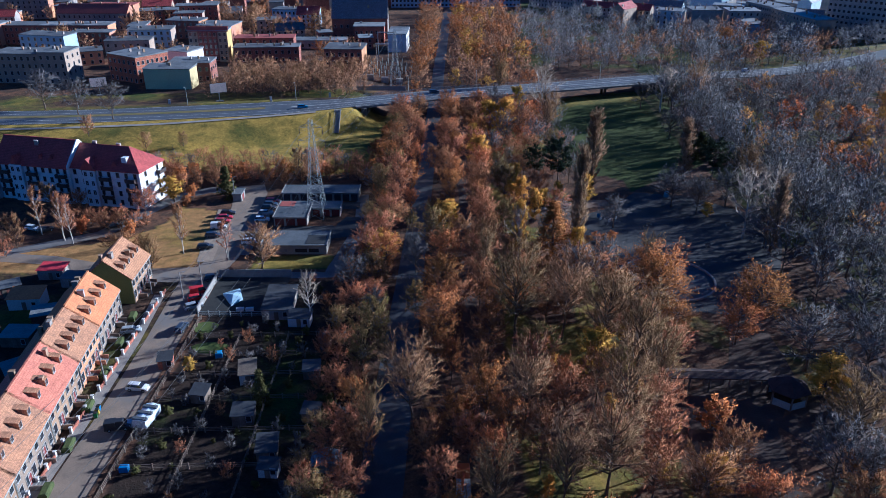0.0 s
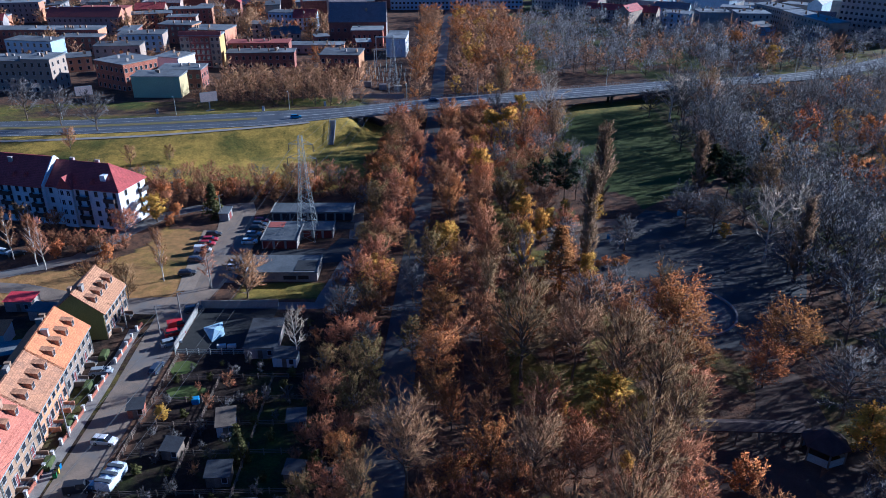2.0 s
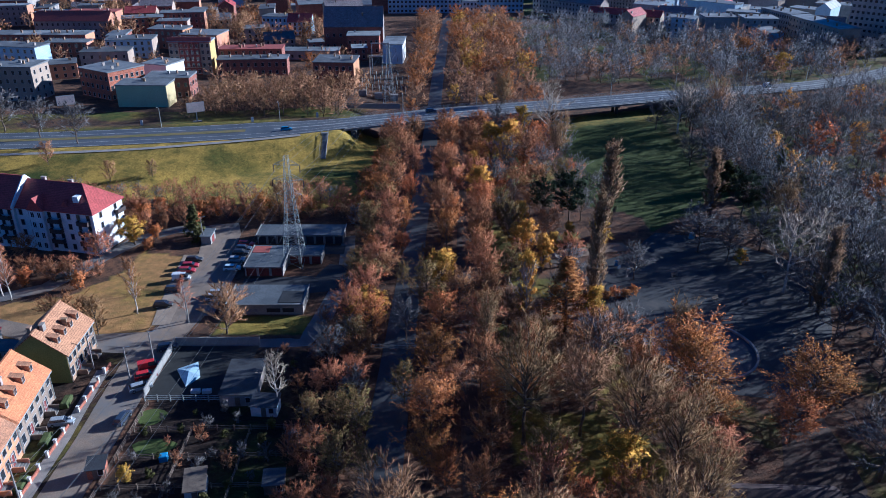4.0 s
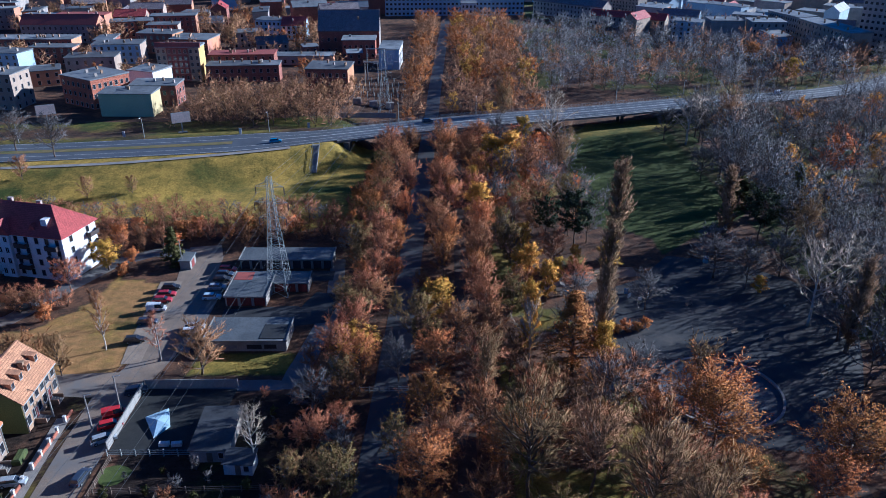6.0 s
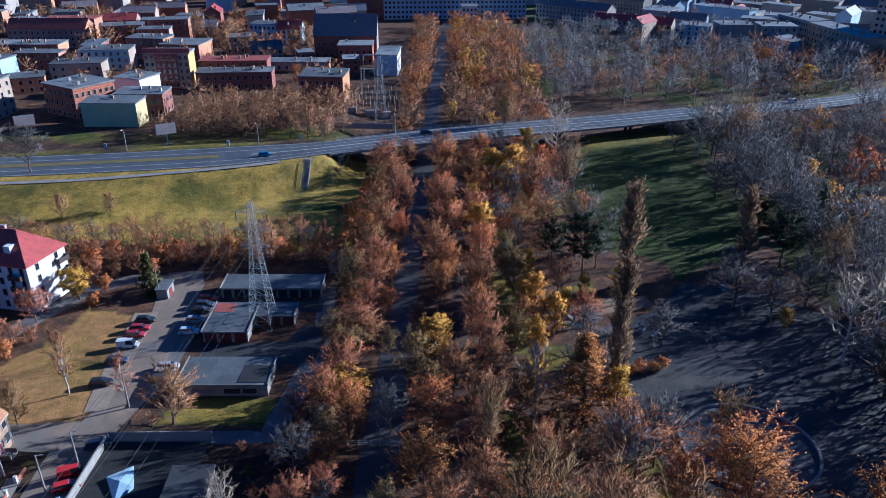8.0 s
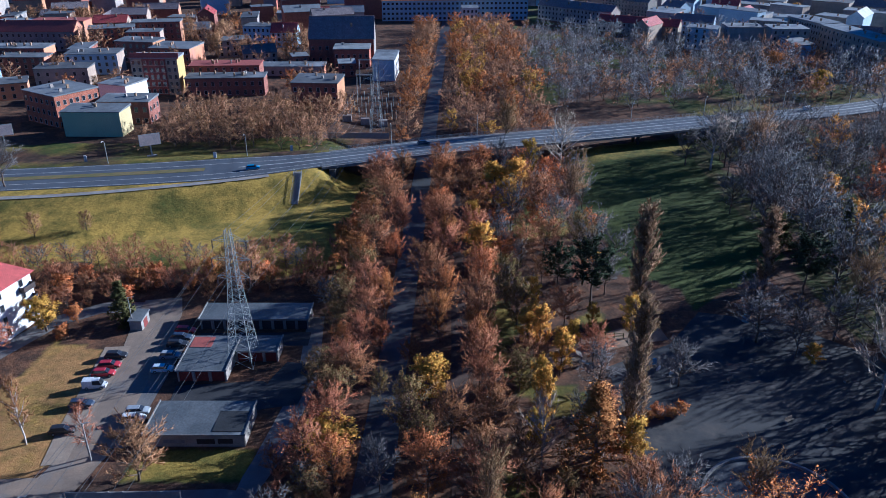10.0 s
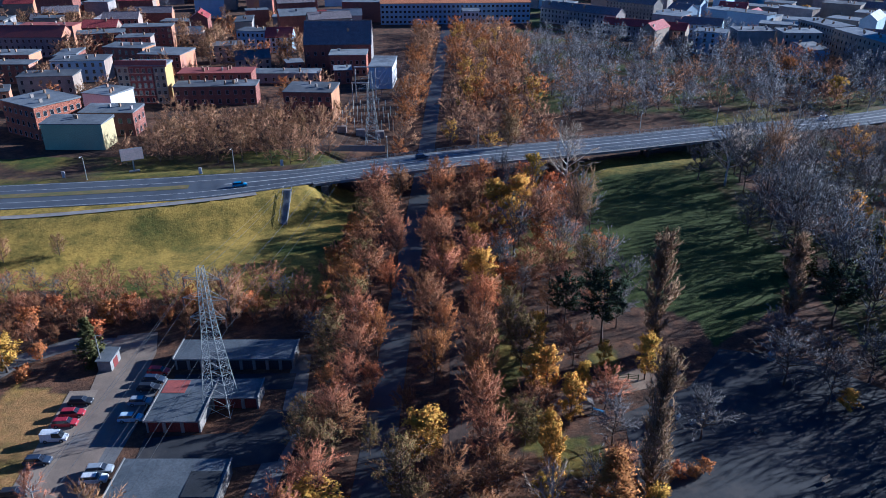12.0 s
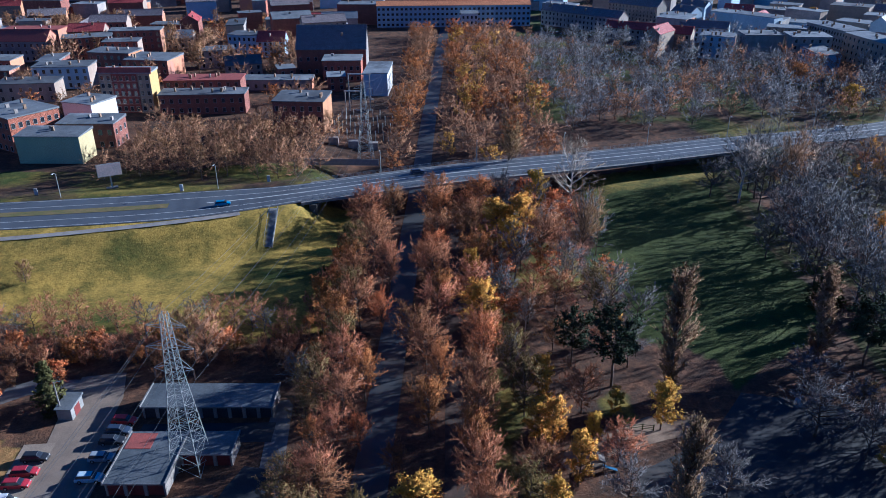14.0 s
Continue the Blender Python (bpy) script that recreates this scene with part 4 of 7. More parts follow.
building("tenement", "brick house with pale flat roof", (-147, 460), 22, 17, 10, -8, BRICKDARK, FELTPALE, chimneys=4, front=(6, 3), gable=PEACH_AND_SUNLIT, seed=61)
building("tenement", "dark brick house with gable painted sunlit peach", (-170, 474), 22, 12, 11, -10, BRICKDARK, FELT, chimneys=3, front=(6, 3), gable=PEACH_AND_SUNLIT, seed=62)
building("substation_hall", "pale blue-white substation building", (-30, 428.5), 10.5, 22, 10, -2, BLUEWALL, FELTPALE, side=(4, 2), gable=WHITEWALL, chimneys=0, seed=29)
building("tenement", "low row of sheds with felt roofs", (-86, 440), 31, 9, 4.5, 1, GREYWALL, FELT, front=(8, 1), chimneys=3, gable=PEACH_AND_SUNLIT, seed=30)
building("apartment_block", "long blue-white block with orange roof", (-40, 622), 104, 15, 14, 3, BLUEWALL, TILE_ORANGE, "gable", 2.2, front=(34, 4), win=(1.6, 1.5), chimneys=0, seed=31)
building("annex", "white stair annex with dark windows", (16.5, 606), 11, 9, 11, 2, WHITEWALL, FELT, front=(4, 3), chimneys=0, seed=32)
building("tenement", "long dark row with dormers", (72, 634), 62, 11, 10, -45, GREYWALL, TILE_DARK, "gable", 4, front=(20, 3), seed=33, chimneys=6)
building("tenement", "row with red tiled roofs", (105, 580), 33, 10, 6.5, -30, GREYWALL, TILE_RED, "gable", 3.4, front=(10, 2), seed=34, chimneys=4)
building("tenement", "tall row with steep dark roof", (124, 664), 40, 12, 11, -46, GREYWALL, TILE_DARK, "gable", 4.6, front=(14, 4), seed=35, chimneys=5)
building("tenement", "blue-grey row with brown roof", (147, 566), 28, 11, 9, -28, BLUEWALL, TILE_DARK, "gable", 3.5, front=(9, 3), seed=36)
building("tenement", "dark grey flat-roofed block", (165, 507), 20, 14, 13, -2, GREYWALL, FELT, chimneys=4, front=(0, 0), left=(3, 4), seed=37)
building("tenement", "dark grey flat-roofed block", (186, 498), 20, 14, 13.5, -4, GREYWALL, FELTPALE, chimneys=5, front=(5, 4), seed=38)
building("tenement", "house with pale blue windowless gable", (189, 473), 11, 23, 9, -2, BLUEWALL, FELT, chimneys=3, left=(6, 3), seed=39)
for k, (x, y, w, r) in enumerate(((214, 545, 34, -80), (218, 509, 56, -86))):
    building("tenement", "grey five-storey tenement with rows of windows", (x, y), w, 12, 14, r, CREAM if k else GREYWALL, FELTPALE, chimneys=6, front=(14, 4), left=(4, 4), seed=40 + k)
building("tower_block", "yellow-gabled tower block with rows of windows", (246, 492), 42, 13, 31, -52, GREYWALL, FELTPALE, chimneys=2, front=(14, 9), win=(1.6, 1.5), left=(0, 0), seed=42)
part("end_wall", Shape().box(-0.06, 0, 0, 13, -1, 31), YELLOW, bpy.data.objects["tower_block"], "yellow end wall")
building("tenement", "cream four-storey house with grey felt roof", (-207, 348), 21.5, 13, 14, -4, CREAM, FELT, front=(7, 4), chimneys=3, seed=43)
building("tenement", "cream four-storey corner house", (-185, 345.5), 13, 13.6, 15, -4, CREAM, FELT, front=(4, 4), side=(3, 4), chimneys=3, seed=44)
building("house", "tan house with flat roof", (-190, 387), 15.5, 12, 7.2, 25, PEACH_AND_SUNLIT, FELT, front=(4, 2), chimneys=2, seed=45)
building("tenement", "long brick row with felt roofs and gable painted sunlit peach", (-265, 453), 68, 12, 11, 0, BRICKDARK, FELT, front=(22, 3), chimneys=9, gable=PEACH_AND_SUNLIT, seed=46)
building("school", "grey school with red roof", (-243, 531), 32, 12, 13, 0, GREYWALL, FELTRED, front=(10, 3), gable=PEACH_AND_SUNLIT, seed=47)


def free(x, y, r):
    return all((x - a) ** 2 + (y - b) ** 2 > (r + c) ** 2 for a, b, c in keepouts)


# streets of tenements filling the blocks behind
rnd = random.Random(7)
walls_pool, roofs_pool = [BRICKDARK, BRICK, GREYWALL, CREAM, GREYWALL, BLUEWALL, BRICKDARK], [FELT, FELTPALE, FELTPALE, TILE_DARK, FELT, FELTPALE, TILE_DARK, TILE_DARK, FELT, TILE_RED]
# paler pools for the right-hand town: haze painted into walls and roofs
HAZY_WALLS, HAZY_ROOFS = [GREYWALL, BLUEWALL, CREAM, BLUEWALL, GREYWALL], [FELTPALE, FELT, FELTPALE, TILE_DARK, TILE_RED]
for zone, count, tilt in (((-400, -60, 455, 600), 40, 8), ((-420, -50, 600, 860), 56, 8), ((110, 420, 500, 640), 50, -40), ((60, 440, 640, 860), 60, -40), ((-330, -215, 340, 455), 16, 0)):
    made = tries = 0
    while made < count and tries < 1500:
        tries += 1
        x, y = rnd.uniform(*zone[:2]), rnd.uniform(*zone[2:])
        w, d, hh = rnd.uniform(14, 30), rnd.uniform(9, 13), rnd.choice((6.5, 9, 9.5, 12, 12.5, 13.5))
        if not free(x + w / 2, y + d / 2, 0.34 * w):
            continue
        rot = tilt + rnd.choice((0, 0, 0, -90 + 2, 12, -12))
        wl, rf = rnd.choice(HAZY_WALLS if zone[0] > 0 else walls_pool), rnd.choice(HAZY_ROOFS if zone[0] > 0 else roofs_pool)
        shape = "gable" if rf in (TILE_DARK, TILE_RED) or rnd.random() < 0.15 else "flat"
        n = 0 if y > 560 else int(w / 3.4)
        building("tenement", {BRICKDARK: "sooty brick", BRICK: "red brick", GREYWALL: "grey rendered", CREAM: "cream rendered", PEACH_AND_SUNLIT: "peach rendered", BLUEWALL: "haze-blue rendered", WHITEWALL: "white rendered"}[wl] + " town house with " + ("pitched roof" if shape == "gable" else "flat felt roof"), (x, y), w, d, hh, rot, wl, rf, shape, 3.5 if shape == "gable" else 0, front=(n, int(hh / 3)), win=(1.2, 1.7), gable=rnd.choice((None, PEACH_AND_SUNLIT, CREAM, GREYWALL)) if wl != BLUEWALL else None, chimneys=rnd.randint(1, 3), seed=made, group="town houses")
        made += 1


# ---- pylons and wires ----
def pylon(x, y, z, H, rot):
    p = thing("pylon", pose(x, y, z, 0, 0, rot), "galvanised lattice power pylon with three crossarms", "pylon", "power line")
    keepouts.append((x, y, 5))

    def half(h):
        u = h / H
        return 2.5 * (1 - u / 0.62) + 0.95 * (u / 0.62) if u < 0.62 else 0.95 - 0.5 * (u - 0.62) / 0.38

    for sx, sy in ((-1, -1), (1, -1), (1, 1), (-1, 1)):
        s = Shape()
        hs = [H * k / 10 for k in range(11)]
        s.tube([(sx * half(a), sy * half(a), a) for a in hs], [0.075] * 11, 4)
        part("leg", s, STEEL, p)
    levels = [0.0]
    while levels[-1] < H - 0.8:
        levels.append(min(H, levels[-1] + max(0.9, half(levels[-1]) * 0.95)))
    for ux, uy in ((1, 0), (0, 1), (-1, 0), (0, -1)):
        s = Shape()
        for k, (a, b) in enumerate(zip(levels, levels[1:])):
            f = 1 if k % 2 else -1
            P = lambda h, q: (ux * half(h) - uy * half(h) * q, uy * half(h) + ux * half(h) * q, h)
            s.bar(P(a, -f), P(b, f), 0.032)
            s.bar(P(b, -1), P(b, 1), 0.026)
            if half(a) > 1.6:
                s.bar(P(a, f), P(b, -f), 0.032)
        part("bracing", s, STEEL, p)
    ends = []
    for k, (u, arm) in enumerate(((0.66, 3.1), (0.79, 3.8), (0.92, 3.2))):
        h = H * u
        for sd in (-1, 1):
            s = Shape()
            tip = (sd * arm, 0, h)
            for sy in (-1, 1):
                s.bar((sd * half(h), sy * half(h), h), tip, 0.05)
                s.bar((sd * half(h), sy * half(h), h + 1.2), tip, 0.04)
            part("crossarm", s, STEEL, p)
            ins = Shape()
            for j in range(6):
                ins.tube([(sd * arm, 0, h - 0.3 - 0.25 * j), (sd * arm, 0, h - 0.42 - 0.25 * j)], [0.18, 0.08], 6)
            ins.bar((sd * arm, 0, h), (sd * arm, 0, h - 1.9), 0.05)
            part("insulator", ins, mat("brown glazed insulator", (0.08, 0.05, 0.04), (0.05, 0.035, 0.03), 1, 0.4, 0), p)
            ends.append(Vector((sd * arm, 0, h - 1.9)))
    ends.append(Vector((0, 0, H + 0.3)))
    return [p.matrix_basis @ e for e in ends]


line_turn = math.degrees(math.atan2(-15.0, 144.0))
ends = [pylon(-35.4, 196.6, 0, 28.5, line_turn), pylon(-20.8, 340.0, 3.0, 27, line_turn)]
ends.insert(0, [e + Vector((-14.5, -146, 0)) for e in ends[0]])
ends.append([e + Vector((4, 95, -8)) for e in ends[2]])
for A, B in zip(ends, ends[1:]):
    for a, b in zip(A, B):
        s = Shape()
        pts = [a.lerp(b, k / 14) - Vector((0, 0, 4.2 * (1 - (2 * k / 14 - 1) ** 2))) for k in range(15)]
        s.tube(pts, [0.028] * 15, 3)
        tagged(new("power_line", s.mesh("power_line", LINE)), "thin sagging overhead power line", "wire", "power line")


# ---- lamps and poles ----
def lamp(x, y, z, H=7.0, arm=1.4, turn=0.0, label="grey street lamp with curved arm"):
    p = thing("street_lamp", pose(x, y, z, 0, 0, turn), label, "street lamp", "street lamps")
    part("pole", Shape().tube([(0, 0, -0.3), (0, 0, H * 0.9), (0.0, -arm * 0.3, H * 0.98), (0, -arm, H)], [0.13, 0.09, 0.07, 0.06], 6), STEEL, p)
    part("lantern", Shape().loft([[(-0.15, -arm + 0.1, H - 0.08), (0.15, -arm + 0.1, H - 0.08), (0.15, -arm + 0.1, H + 0.08), (-0.15, -arm + 0.1, H + 0.08)], [(-0.18, -arm - 0.6, H - 0.1), (0.18, -arm - 0.6, H - 0.1), (0.12, -arm - 0.6, H + 0.04), (-0.12, -arm - 0.6, H + 0.04)]]), WHITEWALL, p)


for x in (-190, -147, -103.5, -60, -14, 15.5, 44, 73.5, 104, 140, 175):
    lamp(x, road_y(x) + road_half(x) + (1.9 if x < -30 else 1.0), road_z(x) if not x < -40 else land(x, road_y(x) + road_half(x) + 1.9), 7.6)
for x, y in ((-55.2, 152), (-57.9, 146.5), (-62.6, 115), (-66.5, 150.5), (-53.4, 168), (-62, 209)):
    p = thing("utility_pole", pose(x, y, 0), "grey concrete utility pole with lantern", "utility pole")
    part("pole", Shape().tube([(0, 0, -0.3), (0, 0, 7.6)], [0.17, 0.11], 8), CONCRETE, p)
    part("lantern", Shape().loft([[(-0.1, -0.1, 7.5), (0.1, -0.1, 7.5), (0.1, 0.1, 7.5), (-0.1, 0.1, 7.5)], [(0.9, -0.14, 7.75), (1.3, -0.14, 7.8), (1.3, 0.14, 7.8), (0.9, 0.14, 7.75)]]), STEEL, p)


def billboard(x, y, z, rot, w=6.5, h=3.6, up=4.0):
    b = thing("billboard", pose(x, y, z, 0, 0, rot), "large white billboard on a steel post", "billboard", "billboards")
    part("post", Shape().box(-0.2, 0.2, -0.15, 0.15, 0, up + 0.2), STEEL, b)
    part("footing", Shape().box(-1.6, 1.6, -0.7, 0.7, -0.2, 0.45), CONCRETE, b)
    part("frame", Shape().box(-w / 2 - 0.12, w / 2 + 0.12, -0.1, 0.25, up - 0.12, up + h + 0.12), STEEL, b)
    part("panel", Shape().box(-w / 2, w / 2, -0.16, -0.1, up, up + h), mat("bleached poster paper", (0.66, 0.55, 0.5), (0.5, 0.44, 0.42), 0.4, 0.7, 0.02), b, "bleached pale poster")


billboard(-93.5, 311, land(-93.5, 311), 28)
billboard(-149, 323, land(-149, 323), 28)


# ---- cars ----
TYRE = Shape().tube([(0, -0.1, 0), (0, 0.1, 0)], [0.32, 0.32], 12).mesh("tyre", RUBBER)
RIM = Shape().tube([(0, -0.11, 0), (0, 0.11, 0)], [0.19, 0.19], 10).mesh("rim", STEEL)
PAINTS = {}


def car(x, y, rot, colour, word, z=0.06, kind="hatch", L=4.2, W=1.74):
    """A parked car with its nose along local +x."""
    key = (colour, kind)
    if key not in PAINTS:
        paint = mat("car paint " + word, colour, tuple(c * 0.85 for c in colour), 0.6, 0.3, 0.0, gloss=0.6)
        van = kind == "van"
        top = 1.85 if van else 1.46
        lower = [(-0.5, 0.25, 0.86), (-0.5, 0.75, 0.92), (-0.47, 0.92 if not van else 1.0, 0.9), (0.14, 0.94, 0.92), (0.3, 0.9, 0.92), (0.47, 0.72, 0.88), (0.5, 0.5, 0.84), (0.49, 0.25, 0.82)]
        s = Shape()
        ring = []
        for sgn in (-1, 1):
            ring.append([(u * L, sgn * k * W / 2, h) for u, h, k in lower])
        s.loft([ring[0], ring[1]] if False else [[(u * L, -k * W / 2, h) for u, h, k in lower], [(u * L, -k * W / 2 * 0.6, h + (0.03 if h > 0.6 else 0)) for u, h, k in lower], [(u * L, k * W / 2 * 0.6, h + (0.03 if h > 0.6 else 0)) for u, h, k in lower], [(u * L, k * W / 2, h) for u, h, k in lower]])
        a, b, c, d = (-0.47, -0.4, 0.12, 0.27) if not van else (-0.49, -0.47, 0.24, 0.36)
        roof = Shape().loft([[(u * L, v * W / 2, h) for v in (-1, 1)][:1] + [(u2 * L, -v2 * W / 2, top - 0.07) for u2, v2 in ()] for u, v, h in ()]) if False else None
        pillars = Shape()
        base = [(a * L, -0.84 * W / 2, 0.9), (d * L, -0.84 * W / 2, 0.9), (d * L, 0.84 * W / 2, 0.9), (a * L, 0.84 * W / 2, 0.9)]
        up = [(b * L, -0.66 * W / 2, top - 0.06), (c * L, -0.66 * W / 2, top - 0.06), (c * L, 0.66 * W / 2, top - 0.06), (b * L, 0.66 * W / 2, top - 0.06)]
        cabin = Shape().loft([base, up])
        cap = [(px * 1.01, py * 1.03, pz) for px, py, pz in up]
        capu = [(px * 0.93, py * 0.86, top) for px, py, pz in up]
        roofs = Shape().loft([cap, capu])
        if van:
            roofs.box(a * L, -0.05 * L, -0.87 * W / 2, 0.87 * W / 2, 0.88, top - 0.02)
        lights = Shape()
        for sy in (-1, 1):
            lights.box(0.455 * L, 0.49 * L, sy * 0.62 * W / 2 - 0.16, sy * 0.62 * W / 2 + 0.16, 0.62, 0.76)
        tails = Shape()
        for sy in (-1, 1):
            tails.box(-0.505 * L, -0.48 * L, sy * 0.72 * W / 2 - 0.12, sy * 0.72 * W / 2 + 0.12, 0.68, 0.88)
        PAINTS[key] = (s.mesh("body", paint, False), cabin.mesh("window_glass", GLASS), roofs.mesh("car_roof", paint), lights.mesh("headlight", FRAME), tails.mesh("tail_light", REDPAINT))
    body, glass, roof, lights, tails = PAINTS[key]
    c = thing("car", pose(x, y, z, 0, 0, rot), word + (" van" if kind == "van" else " car") + " parked on worn asphalt", "car", "parked cars")
    keepouts.append((x, y, 2.5))
    for nm, me in (("body", body), ("window_glass", glass), ("car_roof", roof), ("headlight", lights), ("tail_light", tails)):
        part(nm, me, None, c)
    for u in (-0.31, 0.31):
        for sy in (-1, 1):
            w = part("wheel", TYRE, None, c, m=pose(u * L, sy * (W / 2 - 0.12), 0.32))
            part("rim", RIM, None, w)
    return c


RED, WHT, BLK, NAVY, SILV, PALE, CRIM = (0.5, 0.03, 0.03), (0.72, 0.73, 0.74), (0.03, 0.032, 0.038), (0.045, 0.06, 0.1), (0.35, 0.38, 0.42), (0.55, 0.66, 0.75), (0.35, 0.03, 0.045)
for y, col, word, kd, r in ((175.0, BLK, "black", "hatch", 8), (182.3, NAVY, "dark blue", "hatch", 4), (188.0, WHT, "white", "van", 5), (191.9, CRIM, "crimson", "hatch", 4), (194.6, CRIM, "crimson", "hatch", 6), (198.0, BLK, "black", "hatch", 3)):
    car(-61.2, y, r, col, word, 0.08, kd)
for y, col, word, r in ((207.5, RED, "red", -3), (204.8, NAVY, "dark blue", -2), (202.2, BLK, "black", 0), (198.0, SILV, "grey", 2), (193.3, PALE, "pale blue", 3), (178.2, WHT, "white", 6), (180.3, SILV, "silver", 6)):
    car(-50.4, y, r, col, word)
for x, y, r, col, word, kd in ((-54.4, 157.5, 20, NAVY, "dark blue", "hatch"), (-55.6, 150.6, 25, RED, "red", "van"), (-55.2, 147.6, 25, RED, "red", "hatch"), (-54.8, 143.8, 30, SILV, "silver", "hatch"), (-54.6, 134.6, 85, NAVY, "dark blue", "hatch"), (-55.9, 113.4, -8, WHT, "white", "hatch"), (-55.2, 102.2, 12, BLK, "black", "van"), (-64.8, 133.5, 10, SILV, "silver", "hatch"), (-90.5, 188.5, 30, BLK, "black", "hatch"), (-112, 187, -20, WHT, "white", "hatch"), (-108, 186, 40, BLK, "black", "hatch")):
    car(x, y, r, col, word, 0.07, kd)
for x, off, col, word, kd in ((-55.0, -3.2, (0.05, 0.22, 0.45), "bright blue", "hatch"), (-3.0, 3.2, NAVY, "dark blue", "hatch"), (150, 3.5, WHT, "white", "van")):
    dx = 4.0
    ang = math.degrees(math.atan2(road_y(x + dx) - road_y(x - dx), 2 * dx))
    car(x, road_y(x) + off, ang, col, word, road_z(x) + 0.06, kd)




# ---- yards, allotments and clutter ----
def box_thing(name, at, size, material, label, category, rot=0.0, group="", z=0.0, bevel=0.0):
    x, y = at
    w, d, h = size
    b = bevel
    s = Shape().loft([[(-w / 2, -d / 2, 0), (w / 2, -d / 2, 0), (w / 2, d / 2, 0), (-w / 2, d / 2, 0)], [(-w / 2, -d / 2, h - b), (w / 2, -d / 2, h - b), (w / 2, d / 2, h - b), (-w / 2, d / 2, h - b)], [(-w / 2 + b, -d / 2 + b, h), (w / 2 - b, -d / 2 + b, h), (w / 2 - b, d / 2 - b, h), (-w / 2 + b, d / 2 - b, h)]])
    ob = new(name, s.mesh(name, material))
    ob.matrix_basis = pose(x, y, land(x, y) + z, 0, 0, rot)
    return tagged(ob, label, category, group)


def shed(at, w, d, h, wall, roof, label, rot=0.0, pitch=0.5, group="allotment sheds"):
    b = thing("shed", pose(at[0], at[1], land(*at), 0, 0, rot), label, "shed", group)
    keepouts.append((*at, max(w, d) / 2))
    part("wall", Shape().loft([[(-w / 2, -d / 2, -0.2), (w / 2, -d / 2, -0.2), (w / 2, d / 2, -0.2), (-w / 2, d / 2, -0.2)], [(-w / 2, -d / 2, h), (w / 2, -d / 2, h), (w / 2, d / 2, h + pitch), (-w / 2, d / 2, h + pitch)]]), wall, b)
    e = 0.25
    k = pitch * e / d
    lo = [(-w / 2 - e, -d / 2 - e, h - k), (w / 2 + e, -d / 2 - e, h - k), (w / 2 + e, d / 2 + e, h + pitch + k), (-w / 2 - e, d / 2 + e, h + pitch + k)]
    part("roof", Shape().loft([lo, [(x, y, z + 0.1) for x, y, z in lo]]), roof, b)
    part("door", Shape().box(-0.45, 0.45, -d / 2 - 0.05, -d / 2 + 0.05, 0, min(1.95, h - 0.15)), TIMBER, b)
    part("window", WINDOWS[(0.8, 1.1)], None, b, m=pose(w * 0.3, -d / 2 - 0.01, 0.8))
    return b


def fence_run(a, b, h, label, material, post=2.4, solid=True, t=0.12, group=""):
    (xa, ya), (xb, yb) = a, b
    n = max(1, round(math.hypot(xb - xa, yb - ya) / post))
    ang = math.degrees(math.atan2(yb - ya, xb - xa))
    ob = thing("fence", pose(xa, ya, land(xa, ya), 0, 0, ang), label, "fence", group)
    L = math.hypot(xb - xa, yb - ya) / n
    pm = Shape().box(-0.08, 0.08, -0.1, 0.1, -0.2, h + 0.12).mesh("post", material)
    if solid:
        fm = Shape().box(0.08, L - 0.08, -t / 2, t / 2, -0.1, h).mesh("panel", material)
    else:
        fm = Shape()
        for z in (0.35, h * 0.6, h - 0.08):
            fm.box(0.0, L, -0.03, 0.03, z - 0.04, z + 0.04)
        fm = fm.mesh("rail", material)
    for k in range(n):
        part("post", pm, None, ob, m=pose(k * L, 0, 0))
        part("panel" if solid else "rail", fm, None, ob, m=pose(k * L, 0, 0))
    part("post", pm, None, ob, m=pose(n * L, 0, 0))
    return ob


# walled yard by the street
fence_run((-53.3, 141.5), (-53.4, 158.8), 1.7, "pale concrete wall along the street", CONCRETE, 2.5, t=0.25)
fence_run((-53.0, 158.9), (-36.0, 159.2), 1.9, "grey concrete panel wall", CONCRETE, 2.2, t=0.2)
fence_run((-52.8, 140.2), (-38.8, 140.2), 1.3, "pale pipe rail fence", STEEL, 2.4, solid=False)
# yard floor: the shade over it is put into its near-black colour
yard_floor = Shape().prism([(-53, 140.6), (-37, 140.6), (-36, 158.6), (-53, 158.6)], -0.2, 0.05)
tagged(new("yard", yard_floor.mesh("yard", mat("shade-dark yard earth", (0.035, 0.036, 0.036), (0.024, 0.025, 0.025), 0.4, 0.9, 0.2))), "trodden yard behind the wall, coloured dark for shade", "yard", kind="structure")
s = Shape().add([(-49.9, 149.7, 0.55), (-46.7, 152.5, 0.35), (-44.9, 147.6, 0.5), (-46.7, 144.5, 0.3), (-47.2, 148.4, 0.95), (-49.9, 149.7, 0.06), (-46.7, 152.5, 0.06), (-44.9, 147.6, 0.06), (-46.7, 144.5, 0.06)], [(0, 3, 4), (3, 2, 4), (2, 1, 4), (1, 0, 4), (0, 5, 8, 3), (3, 8, 7, 2), (2, 7, 6, 1), (1, 6, 5, 0), (5, 6, 7, 8)])
tagged(new("tarpaulin", s.mesh("tarpaulin", TARP)), "pale blue tarpaulin over a low heap", "tarpaulin")
for x in (-44.3, -42.2):
    box_thing("garden_table", (x, 142.8), (1.7, 0.8, 0.7), WHITEWALL, "white garden table in the dark yard", "table", 6, bevel=0.05)
g = shed((-35.6, 144.2), 6.2, 11.0, 2.5, GREYWALL, SHEDFELT, "long flat-roofed shed with grey felt roof", 2, 0.2)
